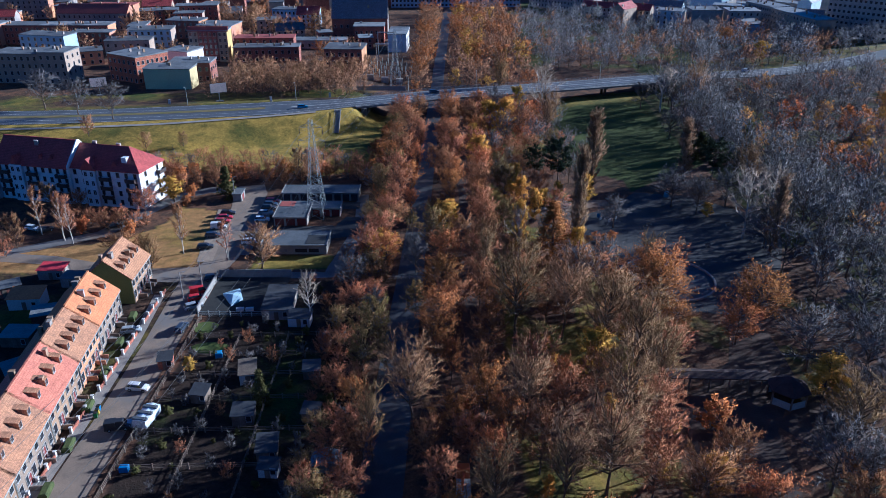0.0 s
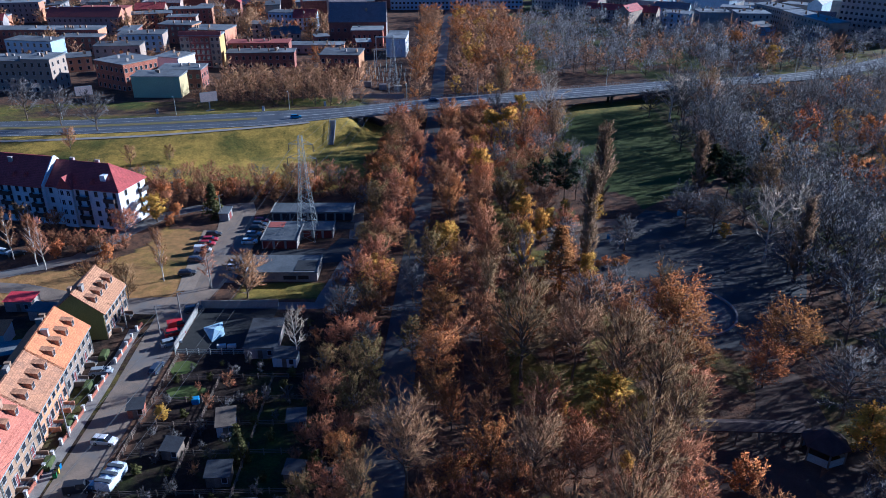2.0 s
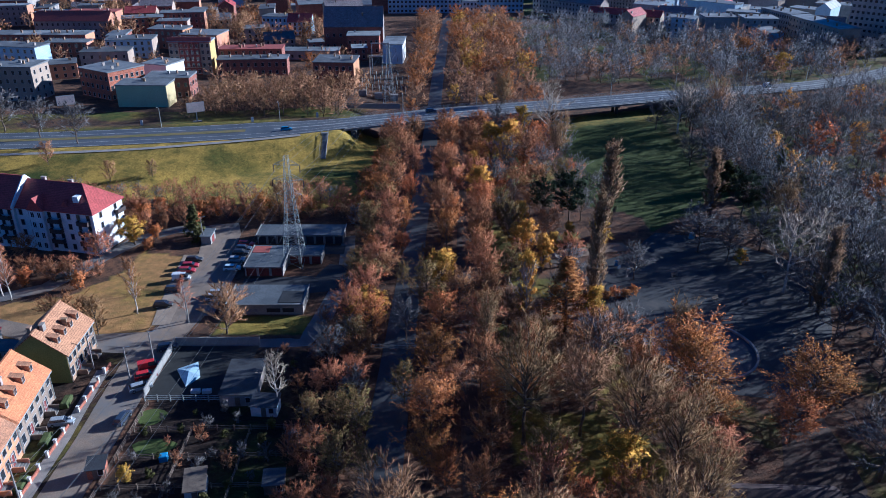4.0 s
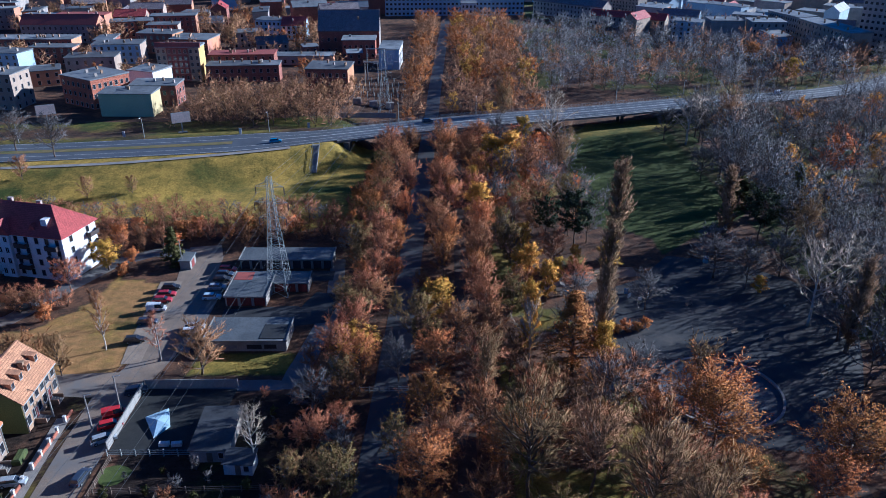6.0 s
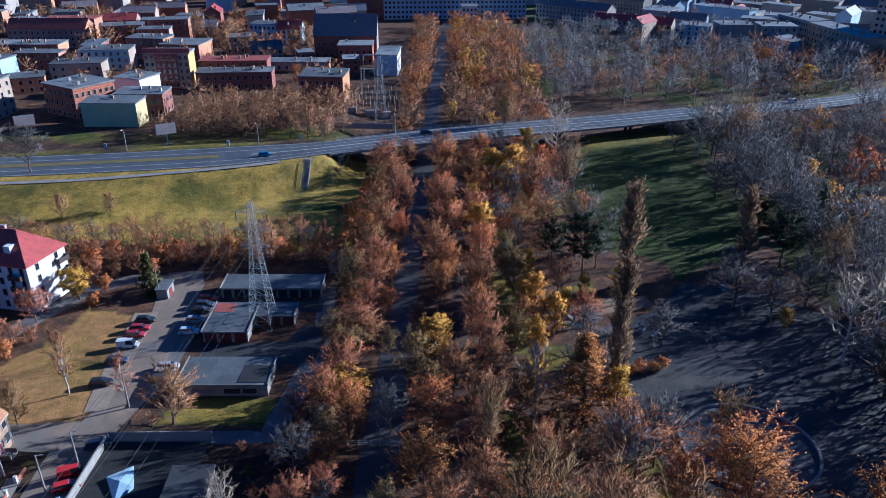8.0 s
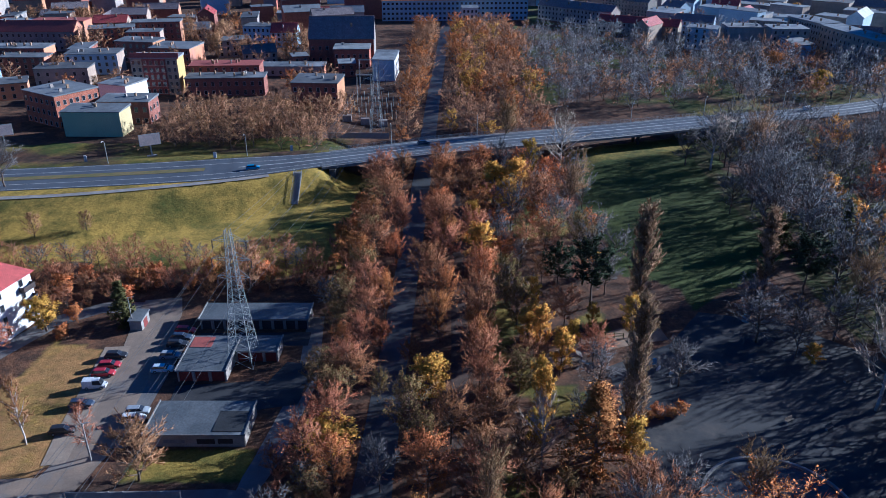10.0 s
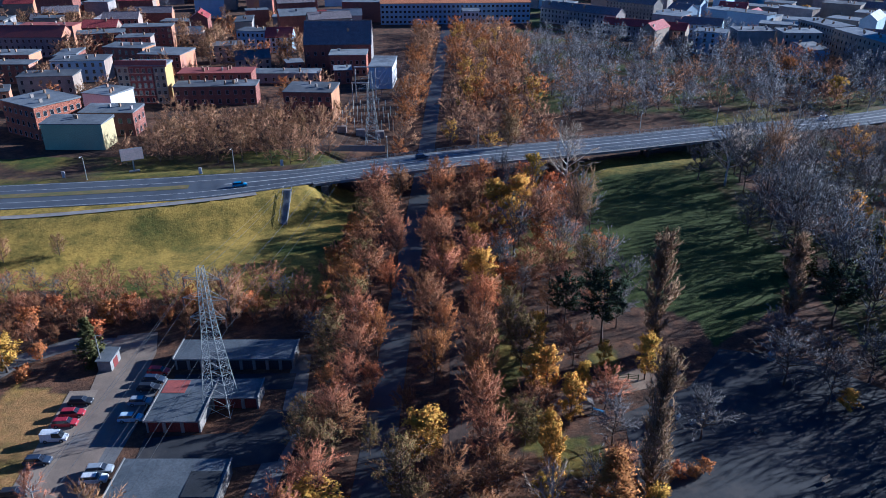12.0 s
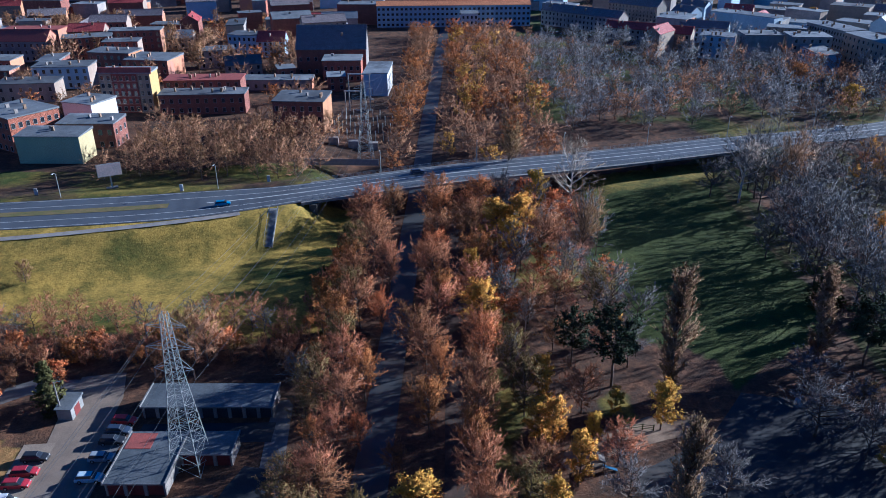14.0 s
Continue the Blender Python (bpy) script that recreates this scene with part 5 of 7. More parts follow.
shed((-30.0, 137.2), 4.6, 3.0, 2.2, WHITEWALL, SHEDFELT, "white-walled garden shed with dark roof", -3)
shed((-36.4, 117.2), 3.0, 4.4, 2.3, WHITEWALL, TIMBER, "white garden cabin with timber roof", 12)
shed((-34.2, 104.6), 3.6, 3.0, 2.1, TIMBER, SHEDFELT, "grey timber tool shed", 4)
shed((-28.2, 95.8), 3.2, 4.0, 2.1, TIMBER, SHEDFELT, "weathered timber shed with felt roof", 6)
shed((-27.0, 91.2), 3.0, 2.0, 1.8, WHITEWALL, SHEDFELT, "small pale shed with dark roof", -4)
shed((-53.3, 121.2), 2.6, 2.4, 2.0, BRICK, SHEDFELT, "small brick shed with dark roof", 10)
shed((-43.4, 110.5), 2.8, 2.6, 2.0, TIMBER, SHEDFELT, "grey timber shed in the allotments", -8)
shed((-24.5, 118), 3.0, 2.8, 2.0, TIMBER, SHEDFELT, "dark timber shed in the allotments", 5)
shed((-22.5, 105), 2.8, 2.6, 2.0, TIMBER, SHEDFELT, "dark timber shed in the allotments", -7)
gh = thing("greenhouse", pose(-18.3, 93.2, 0, 0, 0, 4), "low greenhouse of pale sheeting", "greenhouse")
part("cover", Shape().loft([[(-2.4, -1.8, 0), (2.4, -1.8, 0), (2.4, -1.8, 1.3), (0, -1.8, 2.1), (-2.4, -1.8, 1.3)], [(-2.4, 1.8, 0), (2.4, 1.8, 0), (2.4, 1.8, 1.3), (0, 1.8, 2.1), (-2.4, 1.8, 1.3)]]), mat("dull plastic film", (0.2, 0.25, 0.28), (0.14, 0.18, 0.2), 0.5, 0.4, 0.1), gh)
for k in range(5):
    part("rib", Shape().tube([(-2.45, -1.8 + 0.9 * k, 0), (-2.45, -1.8 + 0.9 * k, 1.32), (0, -1.8 + 0.9 * k, 2.14), (2.45, -1.8 + 0.9 * k, 1.32), (2.45, -1.8 + 0.9 * k, 0)], [0.03] * 5, 4), STEEL, gh)
box_thing("water_tank", (-44.0, 124.5), (1.3, 1.2, 1.1), mat("blue plastic", (0.1, 0.3, 0.6), (0.08, 0.24, 0.5), 1, 0.4, 0.05), "bright blue water tank in a garden", "tank", 12, bevel=0.1)
box_thing("water_tank", (-50.2, 91.9), (1.4, 1.0, 1.0), mat("deep blue plastic", (0.06, 0.2, 0.5), (0.05, 0.16, 0.4), 1, 0.4, 0.05), "blue plastic box by the street", "tank", 5, bevel=0.1)
# covered trailer at the kerb
tr = thing("trailer", pose(-50.8, 104.0, 0.05, 0, 0, 80), "white tarpaulined trailer parked by the street", "trailer")
part("bed", Shape().box(-2.4, 2.4, -1.2, 1.2, 0.5, 0.75), STEEL, tr)
cover = Shape().loft([[(x, -1.25, 0.75), (x, 1.25, 0.75), (x, 1.25, 2.1 + dz), (x, 0, 2.35 + dz), (x, -1.25, 2.1 + dz)] for x, dz in ((-2.5, 0), (-1.5, -0.07), (-0.5, 0), (0.5, -0.07), (1.5, 0), (2.5, -0.05))])
part("cover", cover, mat("white tarpaulin", (0.62, 0.68, 0.74), (0.5, 0.57, 0.64), 0.6, 0.6, 0.15), tr, "white ribbed tarpaulin cover")
for k in range(3):
    part("strap", Shape().box(-2.3 + 1.7 * k, -2.0 + 1.7 * k + 0.35, -1.28, 1.28, 2.02, 2.42), mat("dark strap", (0.09, 0.1, 0.12), (0.06, 0.07, 0.085), 1, 0.8, 0.1), tr)
for u in (-0.6, 0.6):
    for sy in (-1.1, 1.1):
        part("wheel", TYRE, None, tr, m=pose(u, sy, 0.32))
box_thing("chest", (-53.4, 103.2), (1.4, 1.2, 1.0), TARP, "pale box beside the trailer", "box", 10, bevel=0.08)
# allotment fences and beds
for k, y in enumerate((131.5, 124.5, 117.5, 110.0, 101.0, 92.0)):
    fence_run((-51.5, y), (-23.0, y + 0.8), 1.1, "sagging wire and timber garden fence", TIMBER, 3.0, solid=False, group="garden fences")
fence_run((-51.8, 84), (-51.8, 139), 1.2, "timber garden fence along the street", TIMBER, 3.0, solid=False, group="garden fences")
for x in (-41.5, -31.5):
    fence_run((x, 84), (x, 131), 1.1, "sagging wire and timber garden fence", TIMBER, 3.0, solid=False, group="garden fences")
lawn_patch = mat("small green lawn", (0.11, 0.14, 0.025), (0.085, 0.105, 0.022), 0.6, 0.95, 0.5)
for x, y, w, d in ((-50.0, 135.6, 2.6, 2.4), (-55.3, 128.2, 1.2, 3.0), (-46.8, 127.6, 3.6, 2.2), (-54.4, 105.8, 1.1, 2.2)):
    s = Shape().prism([(x + w * math.cos(a) * (1 + 0.15 * math.sin(3 * a)), y + d * math.sin(a)) for a in np.linspace(0, 6.28, 14)[:-1]], 0, 0.04)
    tagged(new("lawn", s.mesh("lawn", lawn_patch)), "small green garden lawn", "lawn", kind="structure")
for k in range(8):
    y = 66 + 10.5 * k
    box_thing("hedge", (facade_x(y) + 2.6 - 0.0 * k, y), (1.4, 3.2, 1.0), HEDGE, "low dark green front garden hedge", "hedge", 8, "front gardens", bevel=0.25)
# bins by the terrace
for k, (x, y, c) in enumerate(((-60.6, 107.2, (0.04, 0.16, 0.4)), (-60.4, 106.2, (0.5, 0.38, 0.03)), (-60.3, 105.2, (0.05, 0.22, 0.06)))):
    w = thing("wheelie_bin", pose(x, y, 0.1, 0, 0, 10 * k), "plastic wheelie bin beside the pavement", "bin", "bins")
    part("body", Shape().loft([[(-0.25, -0.25, 0), (0.25, -0.25, 0), (0.25, 0.25, 0), (-0.25, 0.25, 0)], [(-0.32, -0.32, 1.0), (0.32, -0.32, 1.0), (0.32, 0.32, 1.0), (-0.32, 0.32, 1.0)]]), mat("bin plastic", c, tuple(q * 0.8 for q in c), 1, 0.5, 0), w)
    part("lid", Shape().loft([[(-0.34, -0.34, 1.0), (0.34, -0.34, 1.0), (0.34, 0.34, 1.0), (-0.34, 0.34, 1.0)], [(-0.3, -0.3, 1.1), (0.3, -0.3, 1.08), (0.3, 0.3, 1.12), (-0.3, 0.3, 1.12)]]), RUBBER, w)
# outbuildings behind the terrace
shed((-92.8, 159.2), 6.0, 3.8, 2.6, GREYWALL, mat("bright red roof sheet", (0.62, 0.06, 0.07), (0.5, 0.05, 0.06), 0.5, 0.5, 0.05), "garage with bright red sheet roof", 0, 0.3, "outbuildings")
shed((-92.0, 145.2), 7.0, 4.4, 2.8, WHITEWALL, TILE_ORANGE, "white outbuilding with orange roof", 4, 0.8, "outbuildings")
for k, (x, y) in enumerate(((-86, 155), (-86, 130), (-90, 118), (-84, 108), (-95, 132), (-84, 139), (-92, 104), (-83, 94), (-100, 150), (-80, 118))):
    shed((x, y), 5.0 + k % 3, 3.4 + k % 2, 2.4, (GREYWALL, TIMBER, BRICKDARK)[k % 3], (FELT, FELTPALE, FELT, FELTRED)[k % 4], "outbuilding with " + ("dark felt", "silvery felt", "dark felt", "faded red")[k % 4] + " roof behind the terrace", -6 + 5 * k, 0.3, "outbuildings")

# graffiti on the blank garage wall: strokes that cannot be read
ink = mat("black spray paint", (0.03, 0.03, 0.032), (0.02, 0.02, 0.022), 1, 0.8, 0.0)
pale_ink = mat("faded grey spray paint", (0.2, 0.2, 0.21), (0.15, 0.15, 0.16), 1, 0.8, 0.0)
part("graffiti", Shape().box(8.6, 11.6, -0.07, -0.045, 0.55, 1.55), ink, g3, "black spray-painted lettering bar")
part("graffiti", Shape().box(12.1, 14.6, -0.07, -0.045, 0.6, 1.6), ink, g3, "black spray-painted lettering bar")
part("graffiti", Shape().box(3.0, 6.6, -0.065, -0.045, 0.7, 1.4), pale_ink, g3, "faded grey lettering bar")
part("roof_patch", Shape().box(11.2, 16.2, 0.4, 8.0, 2.72, 2.79), mat("new black felt", (0.035, 0.037, 0.042), (0.025, 0.027, 0.03), 0.4, 0.8, 0.1), g3, "newer black roofing felt")

# orange lorries on the footpath
for k, (y, nm) in enumerate(((105.2, "orange lorry with crew cab"), (87.6, "orange lorry with folded crane"))):
    paint = mat("orange lorry paint", (0.55, 0.14, 0.035), (0.42, 0.1, 0.03), 0.6, 0.5, 0.05)
    t = thing("lorry", pose(4.0 - 0.5 * k, y, 0.05, 0, 0, 90), nm + " parked under the trees", "lorry", "lorries")
    keepouts.append((4.0, y, 4))
    part("chassis", Shape().box(-3.2, 3.2, -0.9, 0.9, 0.5, 0.85), RUBBER, t)
    part("cab", Shape().loft([[(1.5, -1.1, 0.7), (3.3, -1.1, 0.7), (3.3, 1.1, 0.7), (1.5, 1.1, 0.7)], [(1.5, -1.1, 1.7), (3.3, -1.1, 1.7), (3.3, 1.1, 1.7), (1.5, 1.1, 1.7)], [(1.6, -1.0, 2.6), (3.0, -1.0, 2.6), (3.0, 1.0, 2.6), (1.6, 1.0, 2.6)]]), paint, t, "orange cab")
    part("windscreen", Shape().loft([[(3.29, -0.95, 1.72), (3.34, -0.95, 1.72), (3.34, 0.95, 1.72), (3.29, 0.95, 1.72)], [(3.0, -0.85, 2.5), (3.06, -0.85, 2.5), (3.06, 0.85, 2.5), (3.0, 0.85, 2.5)]]), GLASS, t)
    if k == 0:
        for a, b, c, d in ((-3.2, 1.3, -1.15, -1.05), (-3.2, 1.3, 1.05, 1.15), (-3.2, -3.1, -1.05, 1.05), (1.2, 1.3, -1.05, 1.05)):
            part("side_board", Shape().box(a, b, c, d, 0.85, 1.5), paint, t)
        part("load_floor", Shape().box(-3.1, 1.2, -1.05, 1.05, 0.85, 0.92), TIMBER, t)
    else:
        part("bed", Shape().box(-3.2, 1.3, -1.1, 1.1, 0.85, 1.0), STEEL, t)
        part("crane_boom", Shape().tube([(1.0, 0, 1.2), (0.6, 0, 2.7), (-3.4, 0.2, 3.2)], [0.22, 0.2, 0.16], 6), paint, t, "folded orange crane boom")
        part("crane_arm", Shape().tube([(-3.3, 0.2, 3.0), (0.2, 0.25, 2.1)], [0.15, 0.12], 6), paint, t)
    for u in (-2.2, -1.3, 2.3):
        for sy in (-0.95, 0.95):
            part("wheel", TYRE, None, t, m=pose(u, sy, 0.48) @ Matrix.Scale(1.45, 4))

# park pavilion: long canopy with a six-sided shelter
SHINGLE = mat("dark brown shingles", (0.075, 0.05, 0.045), (0.045, 0.032, 0.03), 0.8, 0.85, 0.3, 10)
pv = thing("park_pavilion", pose(0, 0, 0), "dark timber pergola with a six-sided glazed shelter", "pavilion")
part("canopy_roof", Shape().loft([[(41, 112.6, 3.0), (60.5, 111.9, 3.0), (60.5, 111.9, 3.2), (41, 112.6, 3.2)], [(41, 114.2, 3.5), (60.5, 113.5, 3.5), (60.5, 113.5, 3.7), (41, 114.2, 3.7)], [(41, 115.8, 3.0), (60.5, 115.1, 3.0), (60.5, 115.1, 3.2), (41, 115.8, 3.2)]]), SHINGLE, pv, "dark brown shingle canopy roof")
for k in range(6):
    for dy in (-1.3, 1.3):
        x = 42 + 3.6 * k
        part("post", Shape().box(x - 0.12, x + 0.12, 114.1 - 0.036 * (x - 41) + dy - 0.12, 114.1 - 0.036 * (x - 41) + dy + 0.12, -0.1, 3.1), TIMBER, pv)
hexa = [(62.6 + 3.9 * math.cos(radians(60 * k + 20)), 110.2 + 3.9 * math.sin(radians(60 * k + 20))) for k in range(6)]
s = Shape().add([(x, y, 3.1) for x, y in hexa] + [(62.6, 110.2, 5.2)] + [(x, y, 2.95) for x, y in hexa], [(k, (k + 1) % 6, 6) for k in range(6)] + [(7 + k, 7 + (k + 1) % 6, (k + 1) % 6, k) for k in range(6)] + [tuple(reversed(range(7, 13)))])
part("shelter_roof", s, SHINGLE, pv, "dark brown six-sided roof")
pale = mat("pale boarded panel", (0.4, 0.44, 0.44), (0.3, 0.34, 0.35), 0.6, 0.7, 0.1)
for k in range(6):
    (xa, ya), (xb, yb) = ((62.6 + (x - 62.6) * 0.85, 110.2 + (y - 110.2) * 0.85) for x, y in (hexa[k], hexa[(k + 1) % 6]))
    part("post", Shape().box(xa - 0.12, xa + 0.12, ya - 0.12, ya + 0.12, -0.1, 3.0), TIMBER, pv)
    if k != 2:
        a = math.degrees(math.atan2(yb - ya, xb - xa))
        part("panel", Shape().box(0.15, math.hypot(xb - xa, yb - ya) - 0.15, -0.04, 0.04, 0.1, 1.5), pale, pv, m=pose(xa, ya, 0, 0, 0, a))

# playground
fence_run((33.8, 206.4), (41.0, 205.2), 1.2, "green timber playground fence", HEDGE, 1.8, solid=False)
fence_run((30.0, 200.4), (33.6, 206.2), 1.2, "dark playground fence with gate", TIMBER, 1.8, solid=False)
pf = thing("climbing_frame", pose(29.4, 195.4, 0), "small blue and grey climbing frame", "playground")
for x, y in ((-1, -0.8), (1, -0.8), (1, 0.8), (-1, 0.8)):
    part("post", Shape().box(x - 0.07, x + 0.07, y - 0.07, y + 0.07, -0.1, 2.6), TIMBER, pf)
part("deck", Shape().box(-1, 1, -0.8, 0.8, 1.1, 1.2), TIMBER, pf)
part("roof", Shape().add([(-1.2, -1, 2.5), (1.2, -1, 2.5), (1.2, 1, 2.5), (-1.2, 1, 2.5), (0, -1, 3.2), (0, 1, 3.2)], [(0, 4, 5, 3), (1, 2, 5, 4), (0, 1, 4), (2, 3, 5), (0, 3, 2, 1)]), GREYWALL, pf)
part("slide", Shape().loft([[(1, -0.3, 1.15), (1, 0.3, 1.15), (1, 0.3, 1.05), (1, -0.3, 1.05)], [(3.4, -0.3, 0.2), (3.4, 0.3, 0.2), (3.4, 0.3, 0.1), (3.4, -0.3, 0.1)]]), mat("blue slide", (0.05, 0.13, 0.25), (0.04, 0.1, 0.2), 1, 0.3, 0), pf, "blue plastic slide")
ball = mat("white painted panel", (0.7, 0.72, 0.68), (0.6, 0.62, 0.58), 1, 0.5, 0)
for x, y, r in ((45.1, 193.2, 40), (47.2, 191.8, 20), (49.3, 193.2, 60)):
    t = thing("playground_rider", pose(x, y, 0.05, 0, 0, r), "white and green playground spring rider", "playground", "spring riders")
    part("spring", Shape().tube([(0, 0, 0), (0, 0, 0.45)], [0.12, 0.12], 8), STEEL, t)
    part("seat", Shape().loft([[(-0.5, -0.12, 0.45), (0.5, -0.12, 0.45), (0.5, 0.12, 0.45), (-0.5, 0.12, 0.45)], [(-0.35, -0.12, 1.1), (0.55, -0.12, 1.3), (0.55, 0.12, 1.3), (-0.35, 0.12, 1.1)]]), ball, t)
box_thing("notice_board", (45.0, 195.6), (0.9, 0.15, 1.5), mat("blue board", (0.05, 0.2, 0.45), (0.04, 0.16, 0.36), 1, 0.5, 0), "blue notice board by the playground", "board", 10)
bin_ = thing("litter_bin", pose(68.9, 212.2, 0.05), "pale blue recycling container in the park shade", "bin")
part("body", Shape().loft([[(0.8 * math.cos(k * 0.785), 0.8 * math.sin(k * 0.785), z) for k in range(8)] for z in (0, 1.2)] + [[(0.5 * math.cos(k * 0.785), 0.5 * math.sin(k * 0.785), 1.7) for k in range(8)]]), mat("pale blue container", (0.25, 0.38, 0.46), (0.2, 0.3, 0.38), 1, 0.5, 0), bin_)
fence_run((-13.0, 157.6), (-3.9, 157.8), 1.2, "pale steel barrier across the lane", STEEL, 1.8, solid=False)
for x, y in ((64, 178), (70, 176), (80, 190), (58, 190), (86, 176), (76, 163)):
    b = thing("park_bench", pose(x, y, 0.05, 0, 0, 30), "timber park bench with dark frame", "bench", "benches")
    part("seat", Shape().box(-0.9, 0.9, -0.25, 0.25, 0.42, 0.47), TIMBER, b)
    part("backrest", Shape().loft([[(-0.9, 0.22, 0.5), (0.9, 0.22, 0.5), (0.9, 0.27, 0.5), (-0.9, 0.27, 0.5)], [(-0.9, 0.35, 0.9), (0.9, 0.35, 0.9), (0.9, 0.4, 0.9), (-0.9, 0.4, 0.9)]]), TIMBER, b)
    for u in (-0.75, 0.75):
        part("leg", Shape().box(u - 0.05, u + 0.05, -0.22, 0.25, 0, 0.42), STEEL, b)

# substation yard
ss = thing("substation", pose(0, 0, 0), "switchyard of grey steel gantries and insulators", "substation")
for x, y, h in ((-33.5, 392, 11), (-27.5, 392, 11), (-33.5, 404, 15), (-25, 404, 15)):
    part("gantry_post", Shape().box(x - 0.2, x + 0.2, y - 0.2, y + 0.2, 2, 4 + h), STEEL, ss)
for xa, xb, y, h in ((-33.5, -27.5, 392, 11), (-33.5, -25, 404, 15)):
    part("gantry_beam", Shape().box(xa - 0.4, xb + 0.4, y - 0.25, y + 0.25, 3.6 + h, 4.1 + h), STEEL, ss)
ins = Shape().tube([(0, 0, -0.5), (0, 0, 2.2)], [0.12, 0.12], 6).tube([(0, 0, 2.2), (0, 0, 3.8)], [0.28, 0.2], 6).mesh("switchgear", STEEL)
for k in range(34):
    x, y = -36 + (k % 9) * 2.6 + 0.3 * (k % 4), 366 + (k // 9) * 8.5
    part("switchgear", ins, None, ss, m=pose(x, y, land(x, y)))
for k, x in enumerate((-34, -27, -20)):
    box_thing("transformer", (x, 358), (3.4, 2.4, 2.6), GREYWALL, "grey switchyard transformer with fins", "transformer", 4, "transformers", bevel=0.15)
fence_run((-40, 333.5), (-16, 332.5), 2.0, "pale concrete fence before the substation", CONCRETE, 2.4, t=0.15)
for k, (x, y) in enumerate(((-112, 303), (-70, 303), (-47, 312))):
    box_thing("marker_stone", (x, y), (0.9, 0.25, 2.0), WHITEWALL, "white roadside marker panel", "marker", 8, "markers")


# ---- trees ----
def grow(seed, H, R, base=0.3, top=0.93, limbs=20, rise=0.6, kids=5, twigs=18, twig=1.5, width=0.055, leaves=0, leaf=0.3, form="round", stems=1, thick=0.017, bend=0.34, wood=BARK, twigmat=TWIG_PURPLE, leafmat=LEAF_RUST, spray=0.75, rings=6, limb_r=0.010, fan=0.4, dome=0.9):
    """Meshes of a trunk with limbs, and of a crown of twigs and leaves."""
    g = np.random.default_rng(seed)
    trunk = Shape()
    o_all, d_all, l_all, spars = [], [], [], []
    for st in range(stems):
        lean = g.normal(0, 0.02 if stems == 1 else 0.16, 2)
        pts = [Vector((lean[0] * h + g.normal(0, 0.006 * H) * (k > 0), lean[1] * h + g.normal(0, 0.006 * H) * (k > 0), h)) for k, h in enumerate(np.linspace(-0.2, H * top, 7))]
        trunk.tube(pts, [H * thick * (1 - 0.86 * k / 6) for k in range(7)], rings)
        for i in range(limbs):
            u = (i + g.uniform(0.2, 0.8)) / limbs
            h = base + (top - base) * u
            q = h / top * 6
            a = pts[min(5, int(q))].lerp(pts[min(5, int(q)) + 1], q - min(5, int(q)))
            az = i * 2.4 + g.normal(0, 0.4)
            prof = {"round": math.sin(math.pi * (0.2 + 0.72 * u)) ** 0.6, "vase": 0.75 + 0.25 * u, "column": 0.55 + 0.45 * math.sin(math.pi * (0.1 + 0.85 * u)), "cone": 1.02 - u, "pine": 0.5 + 0.5 * math.sin(math.pi * u)}[form]
            length = max(0.6, R - 0.45 * twig) * prof * g.uniform(0.8, 1.12)
            el = rise + (0.3 * u if form in ("round", "vase") else 0.0) + g.normal(0, 0.12)
            d = Vector((math.cos(az) * math.cos(el), math.sin(az) * math.cos(el), math.sin(el)))
            p1 = a + d * length * 0.5
            d2 = (d + Vector((0, 0, bend)) + Vector(g.normal(0, 0.2, 3))).normalized()
            p2 = p1 + d2 * length * 0.55
            r = H * limb_r * (1.1 - 0.6 * u)
            trunk.tube([a, p1, p2], [r, r * 0.6, r * 0.25], 3)
            for k in range(kids + 1):
                f = g.uniform(0.25, 1.0)
                k0 = a.lerp(p1, f * 2) if f < 0.5 else p1.lerp(p2, f * 2 - 1)
                kd = ((d + d2) * 0.5 + Vector(g.normal(0, spray, 3)) + Vector((0, 0, bend * 0.5))).normalized()
                kl = length * g.uniform(0.25, 0.5)
                if k == 0:
                    k0, kd, kl = a, d, length * 0.5
                elif k == kids:
                    k0, kd, kl = p1, (p2 - p1).normalized(), (p2 - p1).length
                else:
                    spars.append((k0, kd, kl, r))
                uu = g.uniform(0.1, 1.05, (twigs, 1))
                o_all.append(np.array(k0) + np.array(kd) * kl * uu)
                dd = np.array(kd) * 0.5 + g.normal(0, spray * 0.6, (twigs, 3)) + np.array((0, 0, bend * 0.6))
                d_all.append(dd)
                l_all.append(g.uniform(0.5, 1.15, (twigs, 1)) * twig)
    O, D, Ls = np.concatenate(o_all), np.concatenate(d_all), np.concatenate(l_all)
    core = np.array((0.0, 0.0, H * (base + 0.3 * (top - base))))
    squash = np.array((1.0, 1.0, R / (0.5 * H * (top - base) + R)))

    def outward(p):
        q = (p - core) * squash
        return q / (np.linalg.norm(q, axis=1, keepdims=True) + 1e-6)

    D = D + outward(O) * fan
    D /= np.linalg.norm(D, axis=1, keepdims=True)
    side = np.cross(D, g.normal(0, 1, D.shape))
    side /= np.linalg.norm(side, axis=1, keepdims=True)
    n = len(O)
    V = np.empty((n, 3, 3))
    V[:, 0], V[:, 1], V[:, 2] = O - side * width * 0.5, O + side * width * 0.5, O + D * Ls
    if spars:
        S = np.empty((len(spars), 3, 3))
        for i, (k0, kd, kl, r) in enumerate(spars):
            w = np.array(kd.orthogonal().normalized()) * r * 0.28
            S[i] = np.array(k0) - w, np.array(k0) + w, np.array(k0 + kd * kl)
        V = np.concatenate([V, S])
    nt = len(V)
    if leaves:
        pick = g.integers(0, n, leaves)
